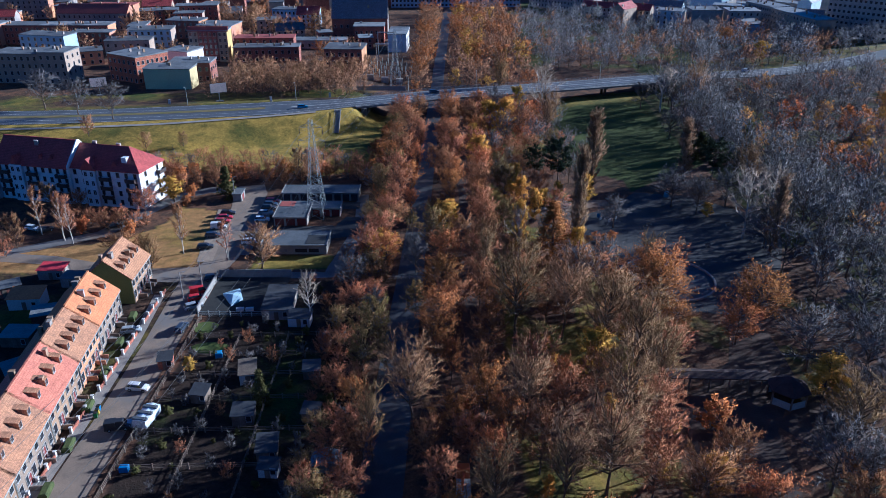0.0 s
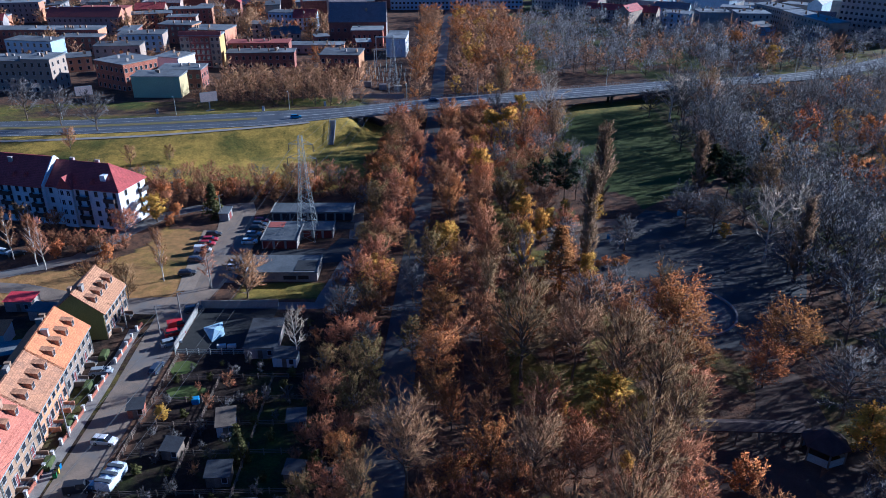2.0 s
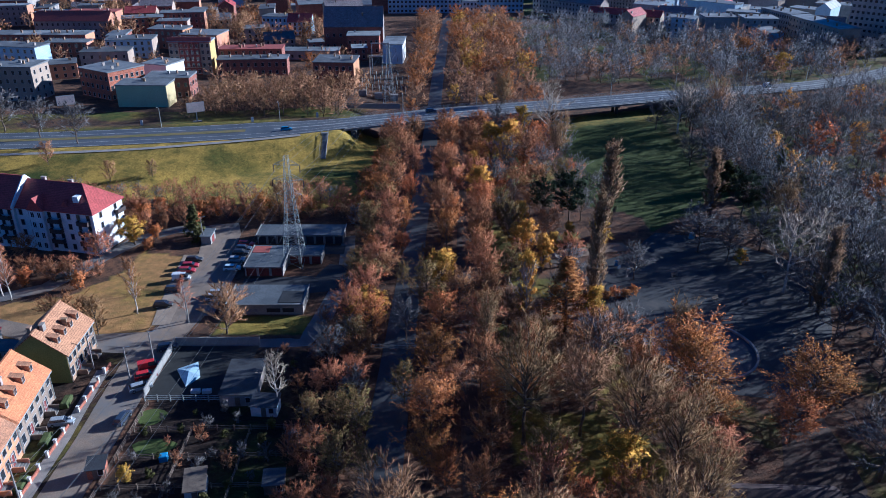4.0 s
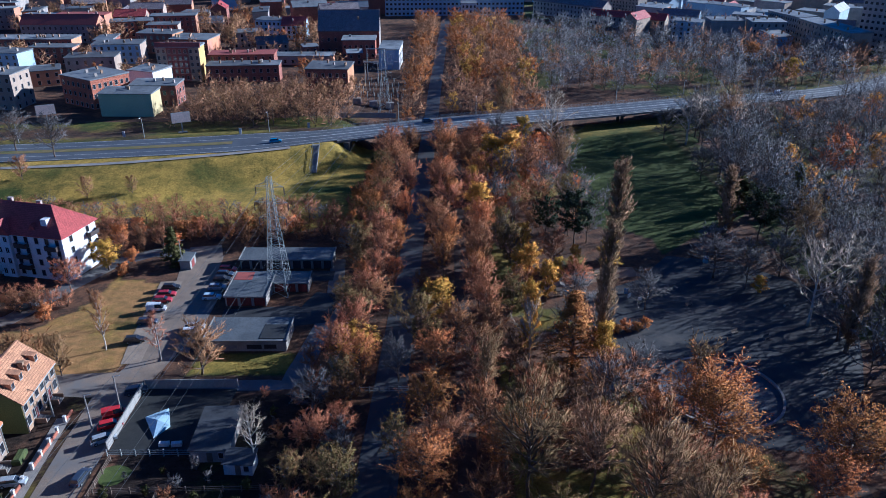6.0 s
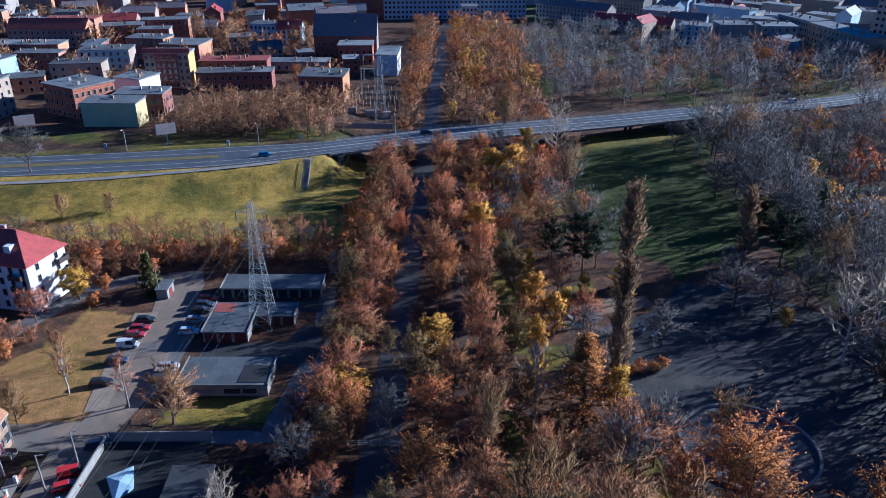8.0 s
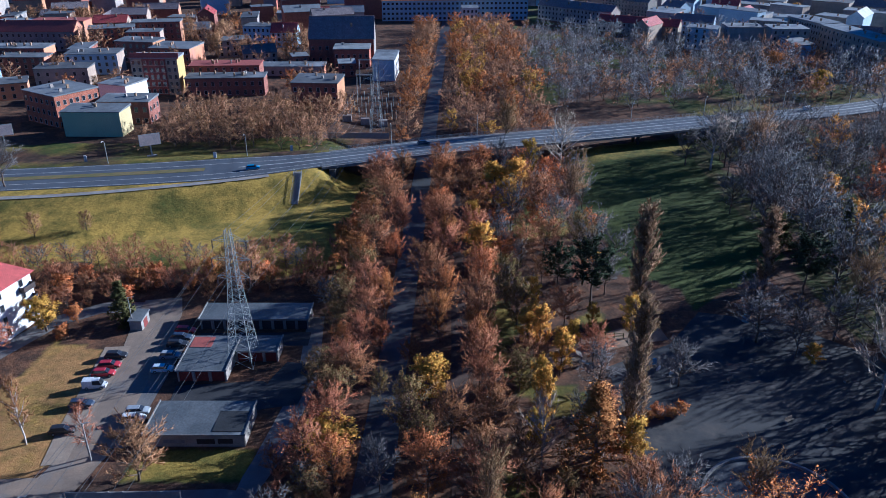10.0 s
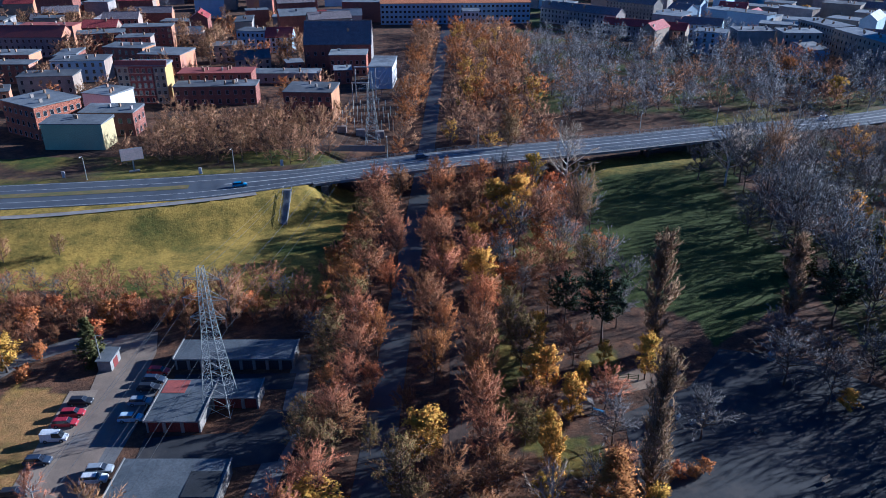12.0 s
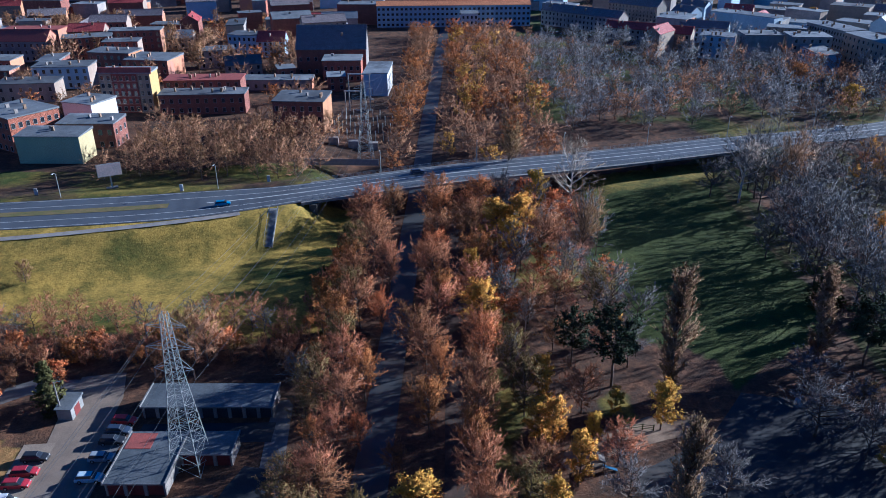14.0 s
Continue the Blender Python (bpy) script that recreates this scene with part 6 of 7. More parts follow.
        c = O[pick] + D[pick] * Ls[pick] * g.uniform(0.1, 1.1, (leaves, 1)) + g.normal(0, 0.12, (leaves, 3))
        e1 = g.normal(0, 1, (leaves, 3))
        e1 /= np.linalg.norm(e1, axis=1, keepdims=True)
        e2 = np.cross(e1, g.normal(0, 1, (leaves, 3)))
        e2 /= np.linalg.norm(e2, axis=1, keepdims=True)
        sz = leaf * g.uniform(0.6, 1.3, (leaves, 1))
        W = np.empty((leaves, 3, 3))
        W[:, 0], W[:, 1], W[:, 2] = c - e1 * sz * 0.5, c + e1 * sz * 0.5, c + e2 * sz * 0.9
        V = np.concatenate([V, W])
    # soft rounded shading: each sliver leans towards the outside of the crown
    nor = outward(V.mean(axis=1)) * dome + g.normal(0, 0.3, (len(V), 3))
    nor /= np.linalg.norm(nor, axis=1, keepdims=True)
    back = np.einsum("ij,ij->i", np.cross(V[:, 1] - V[:, 0], V[:, 2] - V[:, 0]), nor) < 0
    V[back] = V[back][:, [1, 0, 2]]
    me = bpy.data.meshes.new("crown")
    me.from_pydata(V.reshape(-1, 3).tolist(), [], np.arange(len(V) * 3).reshape(-1, 3).tolist())
    me.materials.append(twigmat)
    if leaves:
        me.materials.append(leafmat)
        me.polygons.foreach_set("material_index", [0] * nt + [1] * leaves)
    me.polygons.foreach_set("use_smooth", [True] * len(V))
    me.normals_split_custom_set_from_vertices(np.repeat(nor, 3, axis=0).tolist())
    return trunk.mesh("trunk", wood, True), me


NEAR = dict(
    ash=("large bare grey-olive tree with upswept twigs", dict(top=0.8, H=17, R=7.6, base=0.36, rise=0.7, form="vase", limbs=26, kids=12, twigs=15, twig=1.25, width=0.07, twigmat=TWIG_OLIVE, bend=0.45, spray=0.72)),
    lime=("bare avenue tree with fine purple-brown twigs", dict(top=0.72, H=13, R=5.8, base=0.22, rise=0.4, limbs=26, kids=12, twigs=13, twig=0.9, width=0.085, twigmat=TWIG_PURPLE, leaves=500, leaf=0.16, leafmat=LEAF_RUST)),
    rust=("autumn tree with rust-orange leaves", dict(top=0.72, H=12.5, R=5.6, base=0.2, rise=0.4, limbs=26, kids=10, twigs=8, twig=1.0, width=0.06, twigmat=TWIG_RUSSET, leaves=3600, leaf=0.2, leafmat=LEAF_RUST)),
    larch=("larch with bright orange needles", dict(H=17, R=4.2, base=0.1, rise=0.05, form="cone", limbs=40, kids=4, twigs=12, twig=1.1, width=0.07, twigmat=TWIG_RUSSET, leaves=8000, leaf=0.24, leafmat=LEAF_ORANGE, bend=-0.25)),
    gold=("slender tree with golden leaves", dict(top=0.8, H=13, R=3.6, base=0.16, rise=0.55, limbs=22, kids=4, twigs=12, twig=1.0, width=0.06, twigmat=TWIG_OLIVE, leaves=6000, leaf=0.28, leafmat=LEAF_YELLOW)),
    maple=("broad tree with fading olive leaves", dict(top=0.8, H=12, R=5.6, base=0.16, rise=0.45, limbs=24, kids=5, twigs=12, twig=1.2, width=0.07, twigmat=TWIG_OLIVE, leaves=3000, leaf=0.25, leafmat=LEAF_OLIVE)),
    poplar=("tall columnar poplar with brown twigs", dict(H=26, R=5.4, base=0.05, rise=1.2, form="column", limbs=64, kids=5, twigs=22, twig=1.5, width=0.09, twigmat=TWIG_POPLAR, leaves=6000, leaf=0.24, leafmat=LEAF_POPLAR, bend=0.6, spray=0.34, fan=0.1, limb_r=0.005)),
    pine=("dark green pine with layered crown", dict(H=15, R=5.2, base=0.38, rise=0.25, form="pine", limbs=26, kids=5, twigs=8, twig=0.9, width=0.06, twigmat=NEEDLE, leaves=8000, leaf=0.32, leafmat=NEEDLE)),
    spruce=("conical green spruce with dense needles", dict(H=11, R=3.0, base=0.05, rise=-0.1, form="cone", limbs=40, kids=3, twigs=6, twig=0.8, width=0.06, twigmat=NEEDLE_LIGHT, leaves=3200, leaf=0.42, leafmat=NEEDLE_LIGHT, bend=0.0)),
    birch=("bare birch with white trunk and fine twigs", dict(H=13.5, R=4.2, base=0.25, rise=0.8, limbs=20, kids=5, twigs=18, twig=1.3, width=0.06, wood=BARKPALE, twigmat=TWIG_PURPLE, bend=0.2)),
    plane=("pale bare tree with white limbs", dict(H=14, R=5.6, base=0.3, rise=0.7, limbs=16, kids=9, twigs=10, twig=1.2, width=0.06, wood=BARKPALE, twigmat=TWIG_PALE, bend=0.6)),
    straw=("bare tree with straw-coloured twigs", dict(H=11, R=5.2, base=0.1, rise=0.6, limbs=24, kids=11, twigs=16, twig=1.1, width=0.07, twigmat=TWIG_STRAW, bend=0.6, spray=0.6)),
    dark=("dark bare park tree with thin twigs", dict(top=0.8, H=14, R=6.4, base=0.22, rise=0.5, limbs=22, kids=11, twigs=13, twig=1.0, width=0.08, twigmat=TWIG_DARK, bend=0.35)),
    bush=("brown leafless bush of thin stems", dict(H=5, R=3.0, base=0.06, rise=0.6, limbs=8, kids=7, twigs=7, twig=0.8, width=0.07, twigmat=TWIG_PURPLE, stems=3, bend=0.7)),
    redbush=("russet bush with dry leaves", dict(H=4.4, R=2.8, base=0.06, rise=0.5, limbs=8, kids=4, twigs=12, twig=0.9, width=0.07, twigmat=TWIG_RUSSET, leaves=1000, leaf=0.3, leafmat=LEAF_RUST, stems=3, bend=0.6)),
    greenbush=("low evergreen bush in a garden", dict(H=2.6, R=1.5, base=0.05, rise=0.5, limbs=8, kids=3, twigs=6, twig=0.5, width=0.05, twigmat=NEEDLE_LIGHT, leaves=900, leaf=0.3, leafmat=NEEDLE_LIGHT, stems=2)),
    thorn=("dark leafless garden shrub", dict(H=4, R=2.4, base=0.06, rise=0.6, limbs=8, kids=4, twigs=9, twig=0.9, width=0.1, twigmat=TWIG_DARK, stems=2, bend=0.6)),
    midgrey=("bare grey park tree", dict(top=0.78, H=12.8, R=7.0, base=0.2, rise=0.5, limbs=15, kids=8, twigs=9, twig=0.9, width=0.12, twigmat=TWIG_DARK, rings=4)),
    midolive=("bare park tree tinted haze grey", dict(top=0.78, H=14.1, R=7.4, base=0.25, rise=0.65, form="vase", limbs=15, kids=8, twigs=9, twig=0.9, width=0.12, twigmat=TWIG_GREY, rings=4, bend=0.4)),
    midbare=("bare brown park tree", dict(top=0.78, H=11.4, R=6.4, base=0.16, rise=0.45, limbs=15, kids=8, twigs=9, twig=0.9, width=0.12, twigmat=TWIG_PURPLE, rings=4)),
    midstraw=("bare straw-coloured tree", dict(top=0.78, H=8.8, R=5.5, base=0.1, rise=0.6, limbs=15, kids=8, twigs=9, twig=0.9, width=0.12, twigmat=TWIG_STRAW, rings=4, bend=0.6)),
    midrust=("park tree with rust leaves", dict(top=0.78, H=10.6, R=5.5, base=0.15, rise=0.4, limbs=16, kids=4, twigs=8, twig=1.4, width=0.11, twigmat=TWIG_RUSSET, leaves=1000, leaf=0.5, leafmat=LEAF_RUST, rings=4)),
    midgold=("park tree with fading golden leaves", dict(top=0.78, H=9.7, R=4.9, base=0.15, rise=0.5, limbs=16, kids=4, twigs=8, twig=1.3, width=0.1, twigmat=TWIG_OLIVE, leaves=1800, leaf=0.42, leafmat=LEAF_YELLOW, rings=4)),
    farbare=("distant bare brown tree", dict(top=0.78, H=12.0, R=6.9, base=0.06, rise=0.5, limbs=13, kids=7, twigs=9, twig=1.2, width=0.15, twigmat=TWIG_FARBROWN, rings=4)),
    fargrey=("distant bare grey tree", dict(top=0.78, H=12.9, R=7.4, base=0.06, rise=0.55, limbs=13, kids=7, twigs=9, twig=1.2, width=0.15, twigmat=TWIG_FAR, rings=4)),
    farrust=("distant tree with rust leaves", dict(top=0.78, H=11.2, R=6.5, base=0.12, rise=0.45, limbs=12, kids=3, twigs=10, twig=1.8, width=0.2, twigmat=TWIG_RUSSET, leaves=800, leaf=0.42, leafmat=LEAF_RUST, rings=4)),
    farstraw=("distant pale brown tree", dict(top=0.78, H=12.0, R=6.3, base=0.1, rise=0.65, limbs=13, kids=7, twigs=9, twig=1.2, width=0.15, twigmat=TWIG_STRAW, rings=4)),
    fargold=("distant tree with yellow leaves", dict(top=0.78, H=11.2, R=5.2, base=0.12, rise=0.55, limbs=10, kids=3, twigs=5, twig=1.6, width=0.2, twigmat=TWIG_OLIVE, leaves=800, leaf=0.42, leafmat=LEAF_YELLOW, rings=4)),
)
PROTOS, placed = {}, []
tree_rnd = random.Random(11)


def tree(kind, x, y, H=None, R=None, group="park trees", sink=0.0):
    label, spec = NEAR[kind]
    variants = 4 if kind in ("lime", "rust", "ash") else 3
    key = (kind, tree_rnd.randrange(variants))
    sc = (H or spec["H"]) / spec["H"]
    wd = (R / spec["R"]) if R else sc
    m = pose(x, y, land(x, y) - 0.1 - sink, 0, 0, tree_rnd.uniform(0, 360)) @ Matrix.Diagonal((wd, wd * tree_rnd.uniform(0.92, 1.08), sc, 1))
    placed.append((x, y))
    if key not in PROTOS:
        t, c = grow(hash_seed(key), **spec)
        ob = thing("bush" if "bush" in kind else "tree", Matrix(), label, "bush" if "bush" in kind else "tree", group)
        part("trunk", t, None, ob)
        part("crown", c, None, ob)
        PROTOS[key] = ob
        ob.matrix_basis = m
        return ob
    src = PROTOS[key]
    made = src.copy()
    scene.collection.objects.link(made)
    for o in KIDS(key):
        k = o.copy()
        scene.collection.objects.link(k)
        k.parent = made
    made.matrix_basis = m
    return tagged(made, group=group)


KID_CACHE = {}


def KIDS(key):
    if key not in KID_CACHE:
        KID_CACHE[key] = list(PROTOS[key].children)
    return KID_CACHE[key]


def hash_seed(key):
    return sum(ord(c) for c in key[0]) * 7 + key[1] * 101


class Woods:
    """Far woodland, joined into one mesh of real trees."""

    def __init__(self):
        self.v, self.vn, self.f, self.m, self.n, self.mats = [], [], [], [], 0, []

    def slot(self, material):
        if material not in self.mats:
            self.mats.append(material)
        return self.mats.index(material)

    def plant(self, kind, x, y, H):
        label, spec = NEAR[kind]
        key = (kind, tree_rnd.randrange(2))
        if key not in FAR_PARTS:
            FAR_PARTS[key] = []
            for me in grow(hash_seed(key), **spec):
                co = np.empty(len(me.vertices) * 3)
                me.vertices.foreach_get("co", co)
                no, lead = np.empty(len(me.loops) * 3), np.empty(len(me.loops), dtype=np.int32)
                me.corner_normals.foreach_get("vector", no)
                me.loops.foreach_get("vertex_index", lead)
                vn = np.zeros((len(me.vertices), 3))
                vn[lead] = no.reshape(-1, 3)
                FAR_PARTS[key].append((co.reshape(-1, 3), [tuple(p.vertices) for p in me.polygons], [p.material_index for p in me.polygons], list(me.materials), vn))
                bpy.data.meshes.remove(me)
        a, sc = tree_rnd.uniform(0, 6.28), H / spec["H"]
        turn = np.array(((math.cos(a), math.sin(a), 0), (-math.sin(a), math.cos(a), 0), (0, 0, 1))) * sc
        for co, faces, mi, mats, vn in FAR_PARTS[key]:
            self.vn.append(vn @ turn / sc)
            self.v.append(co @ turn + np.array((x, y, land(x, y) - 0.1)))
            self.f += [tuple(i + self.n for i in q) for q in faces]
            slots = [self.slot(m) for m in mats]
            self.m += [slots[i] for i in mi]
            self.n += len(co)
        placed.append((x, y))

    def make(self, name, label):
        me = bpy.data.meshes.new(name)
        me.from_pydata(np.concatenate(self.v).tolist(), [], self.f)
        for m in self.mats:
            me.materials.append(m)
        me.polygons.foreach_set("material_index", self.m)
        me.polygons.foreach_set("use_smooth", [True] * len(self.f))
        me.normals_split_custom_set_from_vertices(np.concatenate(self.vn).tolist())
        return tagged(new(name, me), label, "trees", kind="stuff")


FAR_PARTS = {}


def rows_of(kind, spots, group="park trees"):
    broad = kind in ("rust", "lime", "ash")
    for x, y, H, R in spots:
        tall = 1.06 if broad and x > -6 else 1.2 if broad and -20 < x < -6 and y > 225 else 1.0
        tree(kind, x, y, H * tall, R, group)


# single trees that stand out
rows_of("rust", [(1.3, 159.7, 12.0, 5.8), (0.2, 146.4, 12.0, 5.7), (-0.6, 131.3, 12.0, 5.6), (-0.8, 119.9, 12.0, 4.9), (2.1, 116.5, 9.0, 3.2), (7.8, 101.9, 13.0, 5.1), (7.8, 87.9, 12.0, 4.0), (10.9, 95.9, 12.0, 3.8), (45.9, 145.6, 15.0, 9.5), (47.4, 130.0, 10.0, 4.7), (66.6, 136.2, 13.0, 8.6), (60.1, 128.8, 10.0, 5.3), (117.2, 181.6, 10.0, 5.0), (-7.8, 237.1, 9.0, 3.2), (-9.1, 213.6, 12.0, 4.1), (-8.8, 199.8, 8.0, 2.8), (-16.5, 200.6, 7.0, 3.0), (4.1, 214.8, 12.0, 3.6), (2.6, 203.8, 12.0, 3.8), (15.3, 299.8, 13.0, 6.0), (13.4, 263.1, 12.0, 4.8), (12.5, 222.3, 13.0, 4.5), (9.7, 197.3, 12.0, 3.6), (-15.5, 106.8, 8.0, 3.1)])
rows_of("rust", [(46.0, 139.2, 15.0, 7.5)])
rows_of("lime", [(7.2, 113.8, 10.0, 3.2), (4.4, 92.5, 11.0, 3.7), (0.0, 83.7, 11.0, 3.7), (-2.2, 92.6, 10.0, 3.7), (9.4, 124.6, 11.0, 4.5), (16.9, 112.9, 12.0, 5.3), (9.2, 156.6, 12.0, 6.1), (15.1, 161.0, 11.0, 5.8), (20.6, 101.1, 13.0, 5.4), (15.6, 91.0, 13.0, 4.6), (27.9, 109.3, 12.0, 4.7), (33.0, 149.4, 13.0, 7.7), (34.1, 91.7, 13.0, 4.8), (38.3, 81.8, 12.0, 5.9), (59.6, 78.5, 12.0, 5.8), (-8.7, 294.2, 11.0, 4.4), (-11.6, 267.3, 12.0, 6.3), (-7.4, 254.5, 12.0, 4.4), (-12.6, 238.7, 11.0, 5.6), (-13.2, 218.8, 13.0, 5.1), (-12.3, 207.7, 12.0, 4.7), (-13.0, 199.7, 10.0, 3.6), (3.6, 304.9, 12.0, 4.8), (3.8, 277.3, 12.0, 5.2)])
rows_of("lime", [(2.6, 255.0, 13.0, 5.9), (3.6, 236.4, 13.0, 5.3), (1.6, 222.7, 12.0, 5.2), (11.1, 275.6, 11.0, 3.7), (11.4, 210.8, 13.0, 4.7), (11.2, 201.9, 13.0, 4.4), (10.4, 188.4, 13.0, 4.7), (11.6, 181.2, 12.0, 4.3), (23.1, 240.9, 10.0, 5.6), (29.6, 246.1, 10.0, 5.2), (29.5, 210.1, 10.0, 4.5), (20.3, 191.2, 9.0, 4.2), (29.1, 269.2, 15.0, 6.4), (-13.9, 187.1, 9.0, 5.7), (-19.0, 141.7, 8.0, 4.0), (-15.5, 150.9, 7.0, 3.7), (-19.8, 123.4, 8.0, 3.7), (-12.5, 94.0, 9.0, 3.6), (-19.1, 110.2, 8.0, 3.2), (18.1, 149.3, 11.0, 5.1), (8.6, 143.0, 13.0, 4.3), (35.7, 137.2, 13.0, 4.3)])
rows_of("maple", [(-5.4, 139.4, 9.0, 3.3), (19.1, 122.4, 9.0, 5.1), (-7.7, 184.2, 7.0, 2.3), (17.7, 220.0, 12.0, 4.0), (19.3, 209.3, 12.0, 4.2), (38.1, 245.1, 12.0, 5.2), (78.7, 209.9, 7.0, 3.0), (-13.0, 129.0, 11.0, 4.9), (-14.9, 119.5, 10.0, 4.0), (-10.7, 119.4, 8.0, 2.7)])
rows_of("ash", [(15.1, 128.4, 18.0, 10.1), (25.0, 130.5, 16.0, 8.2), (31.0, 121.8, 18.0, 9.5), (36.7, 115.7, 16.0, 7.9), (13.9, 99.4, 15.0, 6.3), (30.2, 98.6, 16.0, 8.3), (38.2, 107.5, 14.0, 6.1), (24.9, 84.4, 16.0, 8.0), (18.0, 81.6, 15.0, 6.0), (-4.8, 101.0, 15.0, 7.6), (7.9, 79.5, 13.0, 5.1), (66.0, 94.4, 13.0, 7.7), (93.2, 213.5, 14.0, 6.1), (38.9, 267.8, 16.0, 7.2), (49.0, 156.1, 10.0, 5.0)])
rows_of("gold", [(41.5, 85.6, 9.0, 2.8), (29.2, 118.5, 11.0, 4.2), (69.6, 111.0, 10.0, 4.2), (71.6, 107.5, 7.0, 3.0), (75.8, 195.9, 5.0, 2.1), (1.2, 182.4, 12.0, 4.2), (11.8, 255.3, 12.0, 2.6), (12.8, 238.3, 13.0, 4.7), (18.6, 280.0, 14.0, 5.0), (24.7, 282.4, 15.0, 5.4), (31.2, 302.1, 15.0, 4.2), (21.9, 271.6, 12.0, 4.4), (22.8, 212.0, 12.0, 2.6), (20.7, 202.7, 9.0, 3.0), (21.1, 182.3, 12.0, 2.2), (-15.2, 168.2, 8.0, 5.8)])
rows_of("redbush", [(46.3, 102.0, 5.0, 3.6)])
rows_of("dark", [(70.3, 119.5, 13.0, 8.5), (79.3, 115.6, 14.0, 7.6), (59.5, 86.5, 13.0, 7.0), (63.5, 84.6, 13.0, 6.2), (84.8, 130.2, 13.0, 7.8), (74.5, 102.6, 13.0, 6.8), (67.9, 203.7, 11.0, 7.4), (84.2, 204.4, 12.0, 6.9), (47.6, 188.3, 9.0, 5.8), (84.0, 175.0, 12.0, 7.3), (77.0, 206.9, 9.0, 5.8), (103.4, 195.8, 13.0, 8.2), (107.2, 187.2, 13.0, 8.0), (120.1, 195.8, 13.0, 8.4), (91.4, 161.6, 13.0, 7.4), (97.3, 158.4, 13.0, 7.5), (32.8, 253.9, 13.0, 5.1), (21.6, 297.5, 15.0, 5.8), (84.8, 311.6, 12.0, 6.5), (86.7, 273.0, 12.0, 6.1), (92.9, 264.6, 13.0, 7.2)])
rows_of("dark", [(108.4, 275.5, 14.0, 8.4), (126.8, 298.2, 14.0, 9.5), (119.3, 307.9, 14.0, 8.7), (105.8, 256.8, 14.0, 7.8), (72.0, 216.0, 9.0, 6.2), (32.3, 186.7, 9.0, 5.4), (73.5, 197.9, 11.0, 4.4), (30.6, 146.8, 14.0, 6.1), (36.8, 152.6, 13.0, 5.3)])
rows_of("midrust", [(134.3, 279.3, 13.0, 7.4), (155.5, 272.0, 13.0, 8.2), (127.6, 232.8, 11.0, 5.6), (129.7, 221.4, 11.0, 6.6)])
rows_of("midgold", [(141.7, 236.5, 10.0, 6.2)])
rows_of("plane", [(80.8, 181.2, 17.0, 9.0), (90.7, 188.9, 16.0, 7.7), (22.3, 237.9, 7.0, 3.1), (41.4, 302.5, 19.0, 9.8), (92.3, 308.0, 17.0, 10.1), (111.4, 317.5, 16.0, 10.2), (19.2, 164.8, 14.0, 4.4)])
rows_of("spruce", [(105.6, 245.9, 15.0, 4.3), (90.3, 249.2, 10.0, 4.7)])
rows_of("pine", [(29.9, 224.7, 12.0, 4.1), (36.4, 218.0, 16.0, 5.8), (86.7, 224.6, 14.0, 5.4)])
rows_of("ash", [(10, 151, 14, 4.1), (26, 329, 17, 6), (105, 306, 18, 8), (-11, 94, 14, 3.7)])
rows_of("rust", [(-13, 161, 12, 4.5)])
rows_of("lime", [(-14.3, 189.9, 10.0, 4.5), (-2.7, 194.0, 7.0, 2.3), (-15, 172, 13, 4.6), (-18, 165, 12, 4.4)])
rows_of("gold", [(-80, 208, 9, 4.4), (-48, 119, 4, 1.4), (21, 176, 14, 2.3), (23, 200, 12, 2.8), (26, 192, 11, 2.8)])
rows_of("larch", [(27.5, 164.5, 18, 6.4)])
rows_of("poplar", [(34.5, 172, 27, 5.6), (46, 215, 25, 6.2), (78, 226, 19, 6.5), (84, 171, 20, 6.0)])
rows_of("spruce", [(-32, 109, 8, 1.9), (-64.5, 211, 10.5, 3.6)])
rows_of("birch", [(-54, 169, 10, 3), (-66, 172, 13, 3.3), (-97, 178, 13, 3.3), (-100, 180, 13, 3.3), (-108, 184, 13, 3.1)])
rows_of("plane", [(-28, 138, 11, 4)])
rows_of("maple", [(-2, 174, 12, 5.0), (1, 167, 10, 4)])
rows_of("straw", [(-44, 163.5, 10, 6.2), (-41, 225, 10, 4.6), (-46, 229, 9, 4)])
rows_of("straw", [(-104, 252, 6, 3.0), (-92, 256, 5, 2.6), (-128, 262, 7, 3.4)])
rows_of("dark", [(-126, 280, 15, 7.5), (-143, 288, 15, 7), (-160, 296, 16, 8), (-6, 161, 10, 4)])

rows_of("redbush", [(39, 178.5, 2.0, 1.6), (41.2, 179, 2.2, 1.7), (43.4, 179.4, 2.0, 1.6), (45.6, 180, 2.1, 1.6)])
def clear(x, y):
    """False on roads, lanes, lawns and yards."""
    if abs(x - lane_x(y)) < 4.5 and y < 620:
        return False
    if abs(y - road_y(x)) < road_half(x) + 5 and not -30 < x < 96:
        return False
    if abs(y - road_y(x)) < road_half(x) + 4:
        return False
    if inside(PARK_FIELD, x, y) or inside(LAWN, x, y) or inside(poly, x, y):
        return False
    if -54 < x < -31 and 138 < y < 160 or -46 < x < -29 and 160 < y < 172:
        return False
    if -66 < x < -50 and y < 225 or -52 < x < -20 and 168 < y < 217:
        return False
    return True


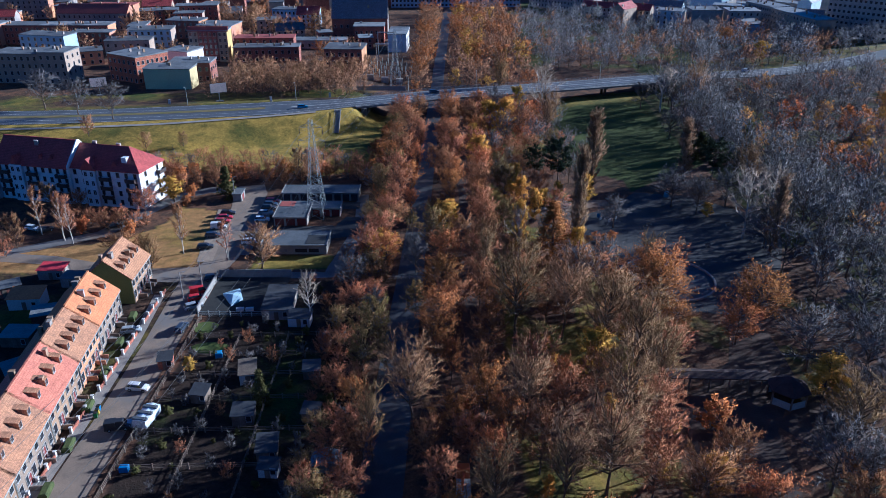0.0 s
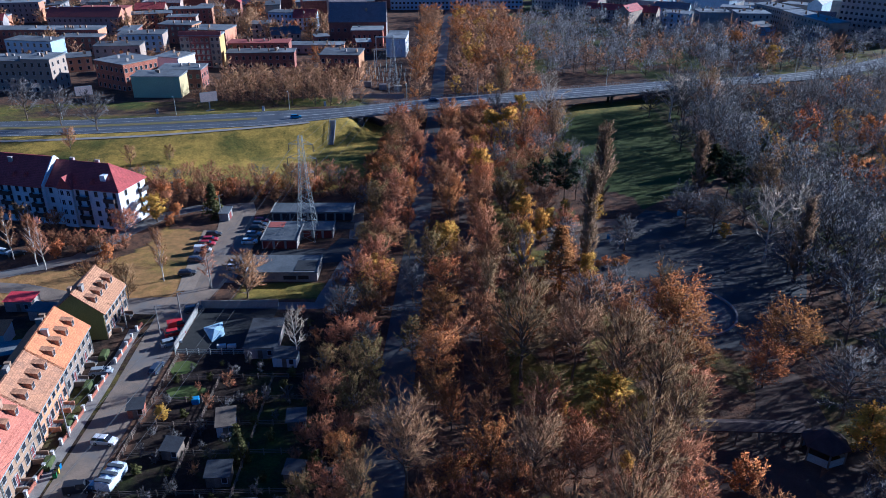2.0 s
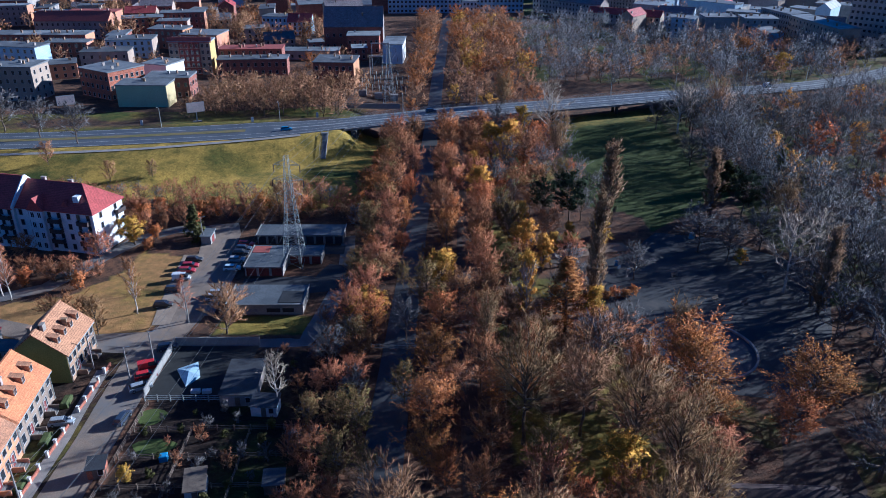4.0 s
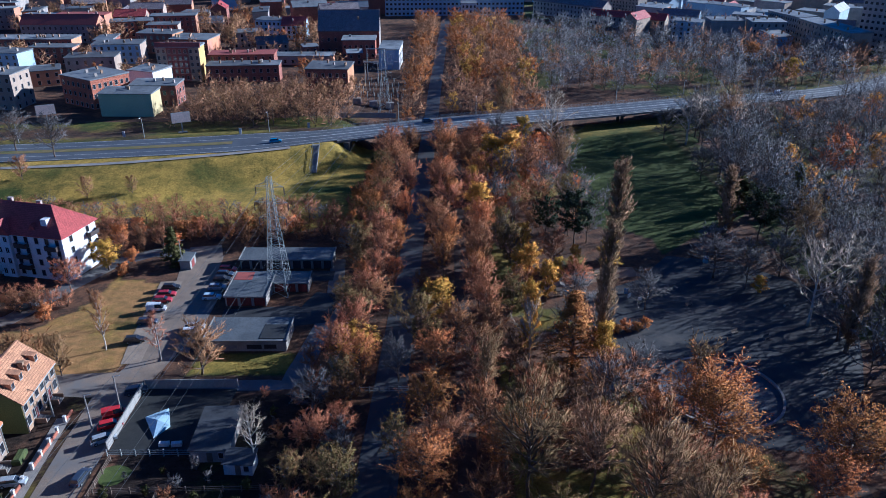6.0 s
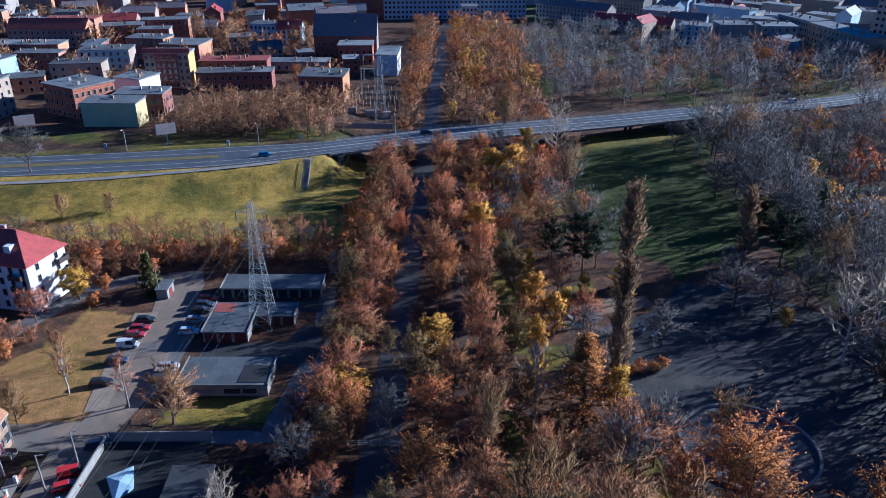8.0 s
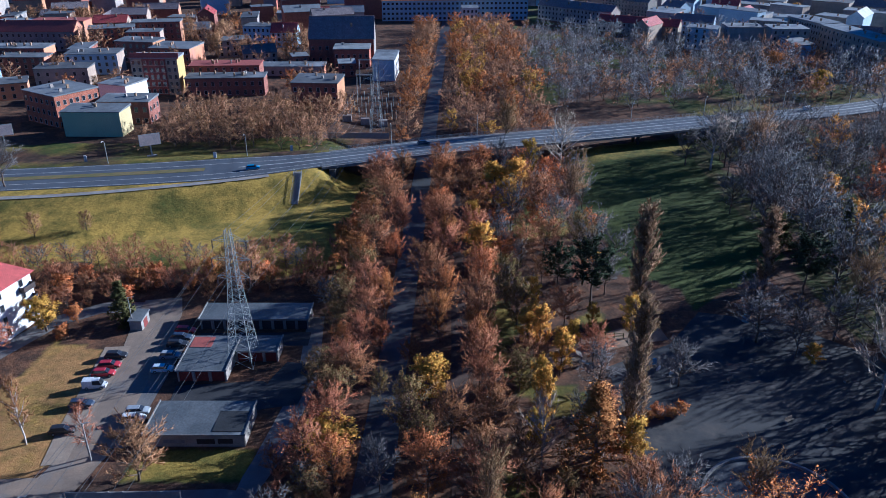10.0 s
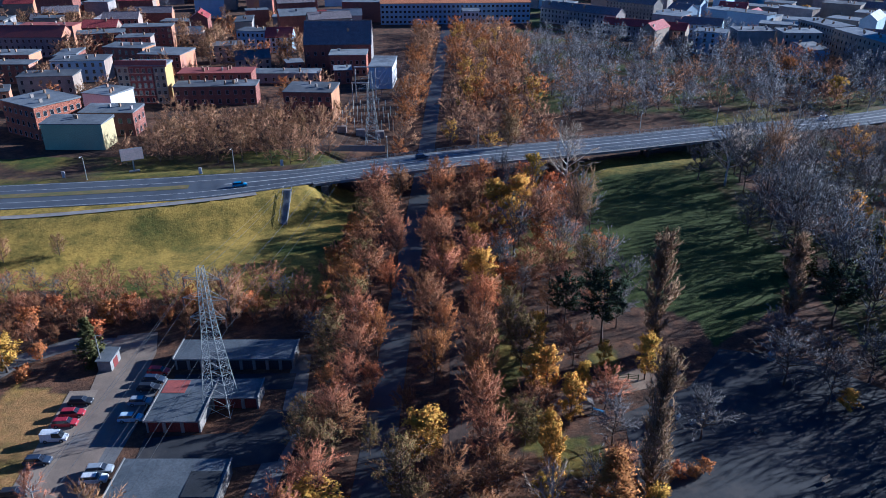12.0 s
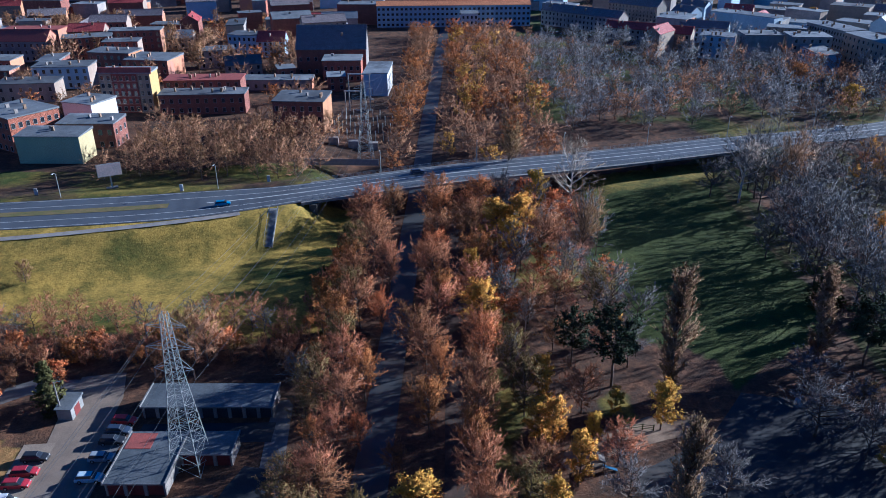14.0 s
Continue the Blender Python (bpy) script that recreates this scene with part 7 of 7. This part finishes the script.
def fill(kinds, zone, count, gap, hs=(0.75, 1.15), group="park trees", test=None, woods=None):
    made = tries = 0
    while made < count and tries < count * 30:
        tries += 1
        x, y = tree_rnd.uniform(*zone[:2]), tree_rnd.uniform(*zone[2:])
        if not clear(x, y) or not free(x, y, 1.5) or (test and not test(x, y)):
            continue
        if any((x - a) ** 2 + (y - b) ** 2 < gap * gap for a, b in placed):
            continue
        kind = tree_rnd.choice(kinds)
        H = NEAR[kind][1]["H"] * tree_rnd.uniform(*hs)
        if woods:
            woods.plant(kind, x, y, H)
        else:
            tree(kind, x, y, H, None, group)
        made += 1


# rows of the avenue, filled up between the marked trees
fill(["lime", "rust"], (-1, 5, 60, 305), 12, 6.4, (0.8, 1.0), "avenue")
fill(["lime", "rust", "lime"], (9, 14, 60, 305), 10, 6.6, (0.75, 1.0), "avenue")
fill(["lime", "lime", "rust", "maple"], (-18, -13.5, 205, 305), 10, 6.0, (0.8, 1.0), "avenue")
fill(["lime", "lime", "rust", "lime"], (15, 46, 60, 150), 20, 6.0, (0.8, 1.0))
fill(["gold"], (10, 42, 84, 150), 9, 2.5, (0.3, 0.45), "undergrowth")
fill(["lime", "maple", "gold", "dark"], (17, 44, 150, 235), 16, 5.2, (0.5, 0.85))
fill(["bush", "thorn"], (-46, -24, 74, 150), 12, 5.5, (0.4, 0.6), "allotment shrubs")
lane_wood = Woods()
fill(["dark", "maple", "bush", "maple"], (-22, -13.5, 150, 222), 12, 4.6, (0.55, 0.75), woods=lane_wood)
fill(["lime", "maple", "dark", "maple"], (-22, -13.5, 60, 150), 14, 4.6, (0.5, 0.7), woods=lane_wood)
fill(["bush", "thorn", "bush"], (-24, -12.5, 60, 165), 26, 2.8, (0.5, 0.8), woods=lane_wood)
lane_wood.make("lane_thicket", "tangled brown trees and shrubs beside the lane")
east_wood = Woods()
# the eastern trees are out of view, added to shade the clearing
fill(["midgrey", "midgrey", "midolive", "midbare"], (76, 150, 60, 165), 74, 6.2, (0.9, 1.15), woods=east_wood)
east_wood.make("east_park_trees", "bare trees round the park clearing, outer ones added for shade")
fill(["thorn", "bush", "thorn", "greenbush"], (-23, -12.5, 60, 165), 30, 2.6, (0.7, 1.2), "lane hedge")
fill(["thorn", "thorn", "greenbush", "bush", "thorn", "greenbush"], (-50, -20, 70, 157), 70, 3.4, (0.3, 0.7), "allotment shrubs")
fill(["bush", "bush", "bush", "redbush"], (-110, -18, 218, 232), 60, 2.8, (0.7, 1.1), "scrub belt")
fill(["bush", "redbush", "greenbush"], (-24, -17, 165, 290), 26, 3.0, (0.6, 1.0), "scrub belt")
rows_of("bush", [(-91, 187, 5, 3.6), (-88, 188, 4.6, 3.4), (-85, 188.5, 4.4, 3.2), (-94, 189, 4.6, 3.4), (-97, 190, 4.4, 3.2), (-101, 190, 4, 3), (-82, 190, 3.6, 2.8), (-90, 190.5, 4.6, 3.2)], "garden shrubs")
rows_of("rust", [(164, 438, 13, 6), (184, 464, 12, 6)])
rows_of("gold", [(170, 401, 12, 5), (259, 635, 12, 6)])
fill(["straw", "redbush", "bush", "lime"], (-112, -70, 160, 216), 14, 5.0, (0.6, 0.9), "garden trees")
wood = Woods()
fill(["midbare", "midgrey", "midbare", "midstraw", "midbare"], (-190, -18, 224, 243), 115, 3.3, (0.35, 0.6), woods=wood)
wood.make("scrub_belt", "dense brown scrub below the meadow")
wood = Woods()
fill(["midbare", "midgrey", "midolive", "midrust"], (17, 46, 235, 308), 34, 4.6, (0.6, 0.95), woods=wood)
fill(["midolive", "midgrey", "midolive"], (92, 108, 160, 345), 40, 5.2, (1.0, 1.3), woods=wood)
# extra trees, added to cast shade on the asphalt square
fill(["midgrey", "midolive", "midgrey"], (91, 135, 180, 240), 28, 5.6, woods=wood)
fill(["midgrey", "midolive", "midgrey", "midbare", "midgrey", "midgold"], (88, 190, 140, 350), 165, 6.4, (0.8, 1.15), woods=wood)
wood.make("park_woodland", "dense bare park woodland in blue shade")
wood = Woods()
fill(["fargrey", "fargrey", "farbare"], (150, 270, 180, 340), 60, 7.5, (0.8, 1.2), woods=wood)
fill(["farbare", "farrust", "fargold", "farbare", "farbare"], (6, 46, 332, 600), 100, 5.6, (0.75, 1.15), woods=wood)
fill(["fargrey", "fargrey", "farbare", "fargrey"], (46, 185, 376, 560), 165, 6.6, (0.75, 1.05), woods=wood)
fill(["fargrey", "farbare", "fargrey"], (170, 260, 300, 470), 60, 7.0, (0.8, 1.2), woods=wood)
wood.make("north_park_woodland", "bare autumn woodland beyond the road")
wood = Woods()
fill(["farbare", "farstraw", "farbare", "farbare"], (-100, -34, 317, 362), 70, 3.8, (0.65, 1.0), woods=wood)
fill(["farbare", "farrust", "farbare"], (-14, 0, 335, 610), 52, 4.4, (0.6, 1.0), woods=wood)
fill(["farbare", "farbare", "farstraw", "farrust"], (-330, -50, 366, 640), 100, 5.0, (0.6, 1.0), woods=wood)
CLUMPS = ((-249, 587, 14, 7), (-224, 572, 16, 9), (-205, 588, 12, 5), (-160, 540, 16, 8), (-126, 486, 12, 6), (-126, 527, 14, 7), (-102, 472, 9, 5), (-226, 551, 14, 7), (-215, 426, 10, 5), (-180, 428, 7, 3), (-84, 500, 14, 7), (-190, 500, 14, 6))
for cx_, cy_, r_, n_ in CLUMPS:
    for k in range(n_):
        a_ = tree_rnd.uniform(0, 6.28)
        d_ = r_ * tree_rnd.random() ** 0.5
        wood.plant(tree_rnd.choice(("farbare", "farbare", "farstraw")), cx_ + d_ * math.cos(a_), cy_ + d_ * math.sin(a_), tree_rnd.uniform(11, 15))
fill(["farbare", "fargrey"], (-400, 420, 560, 860), 30, 9.0, (0.6, 0.95), woods=wood)
wood.make("town_trees", "bare brown trees among the town houses")
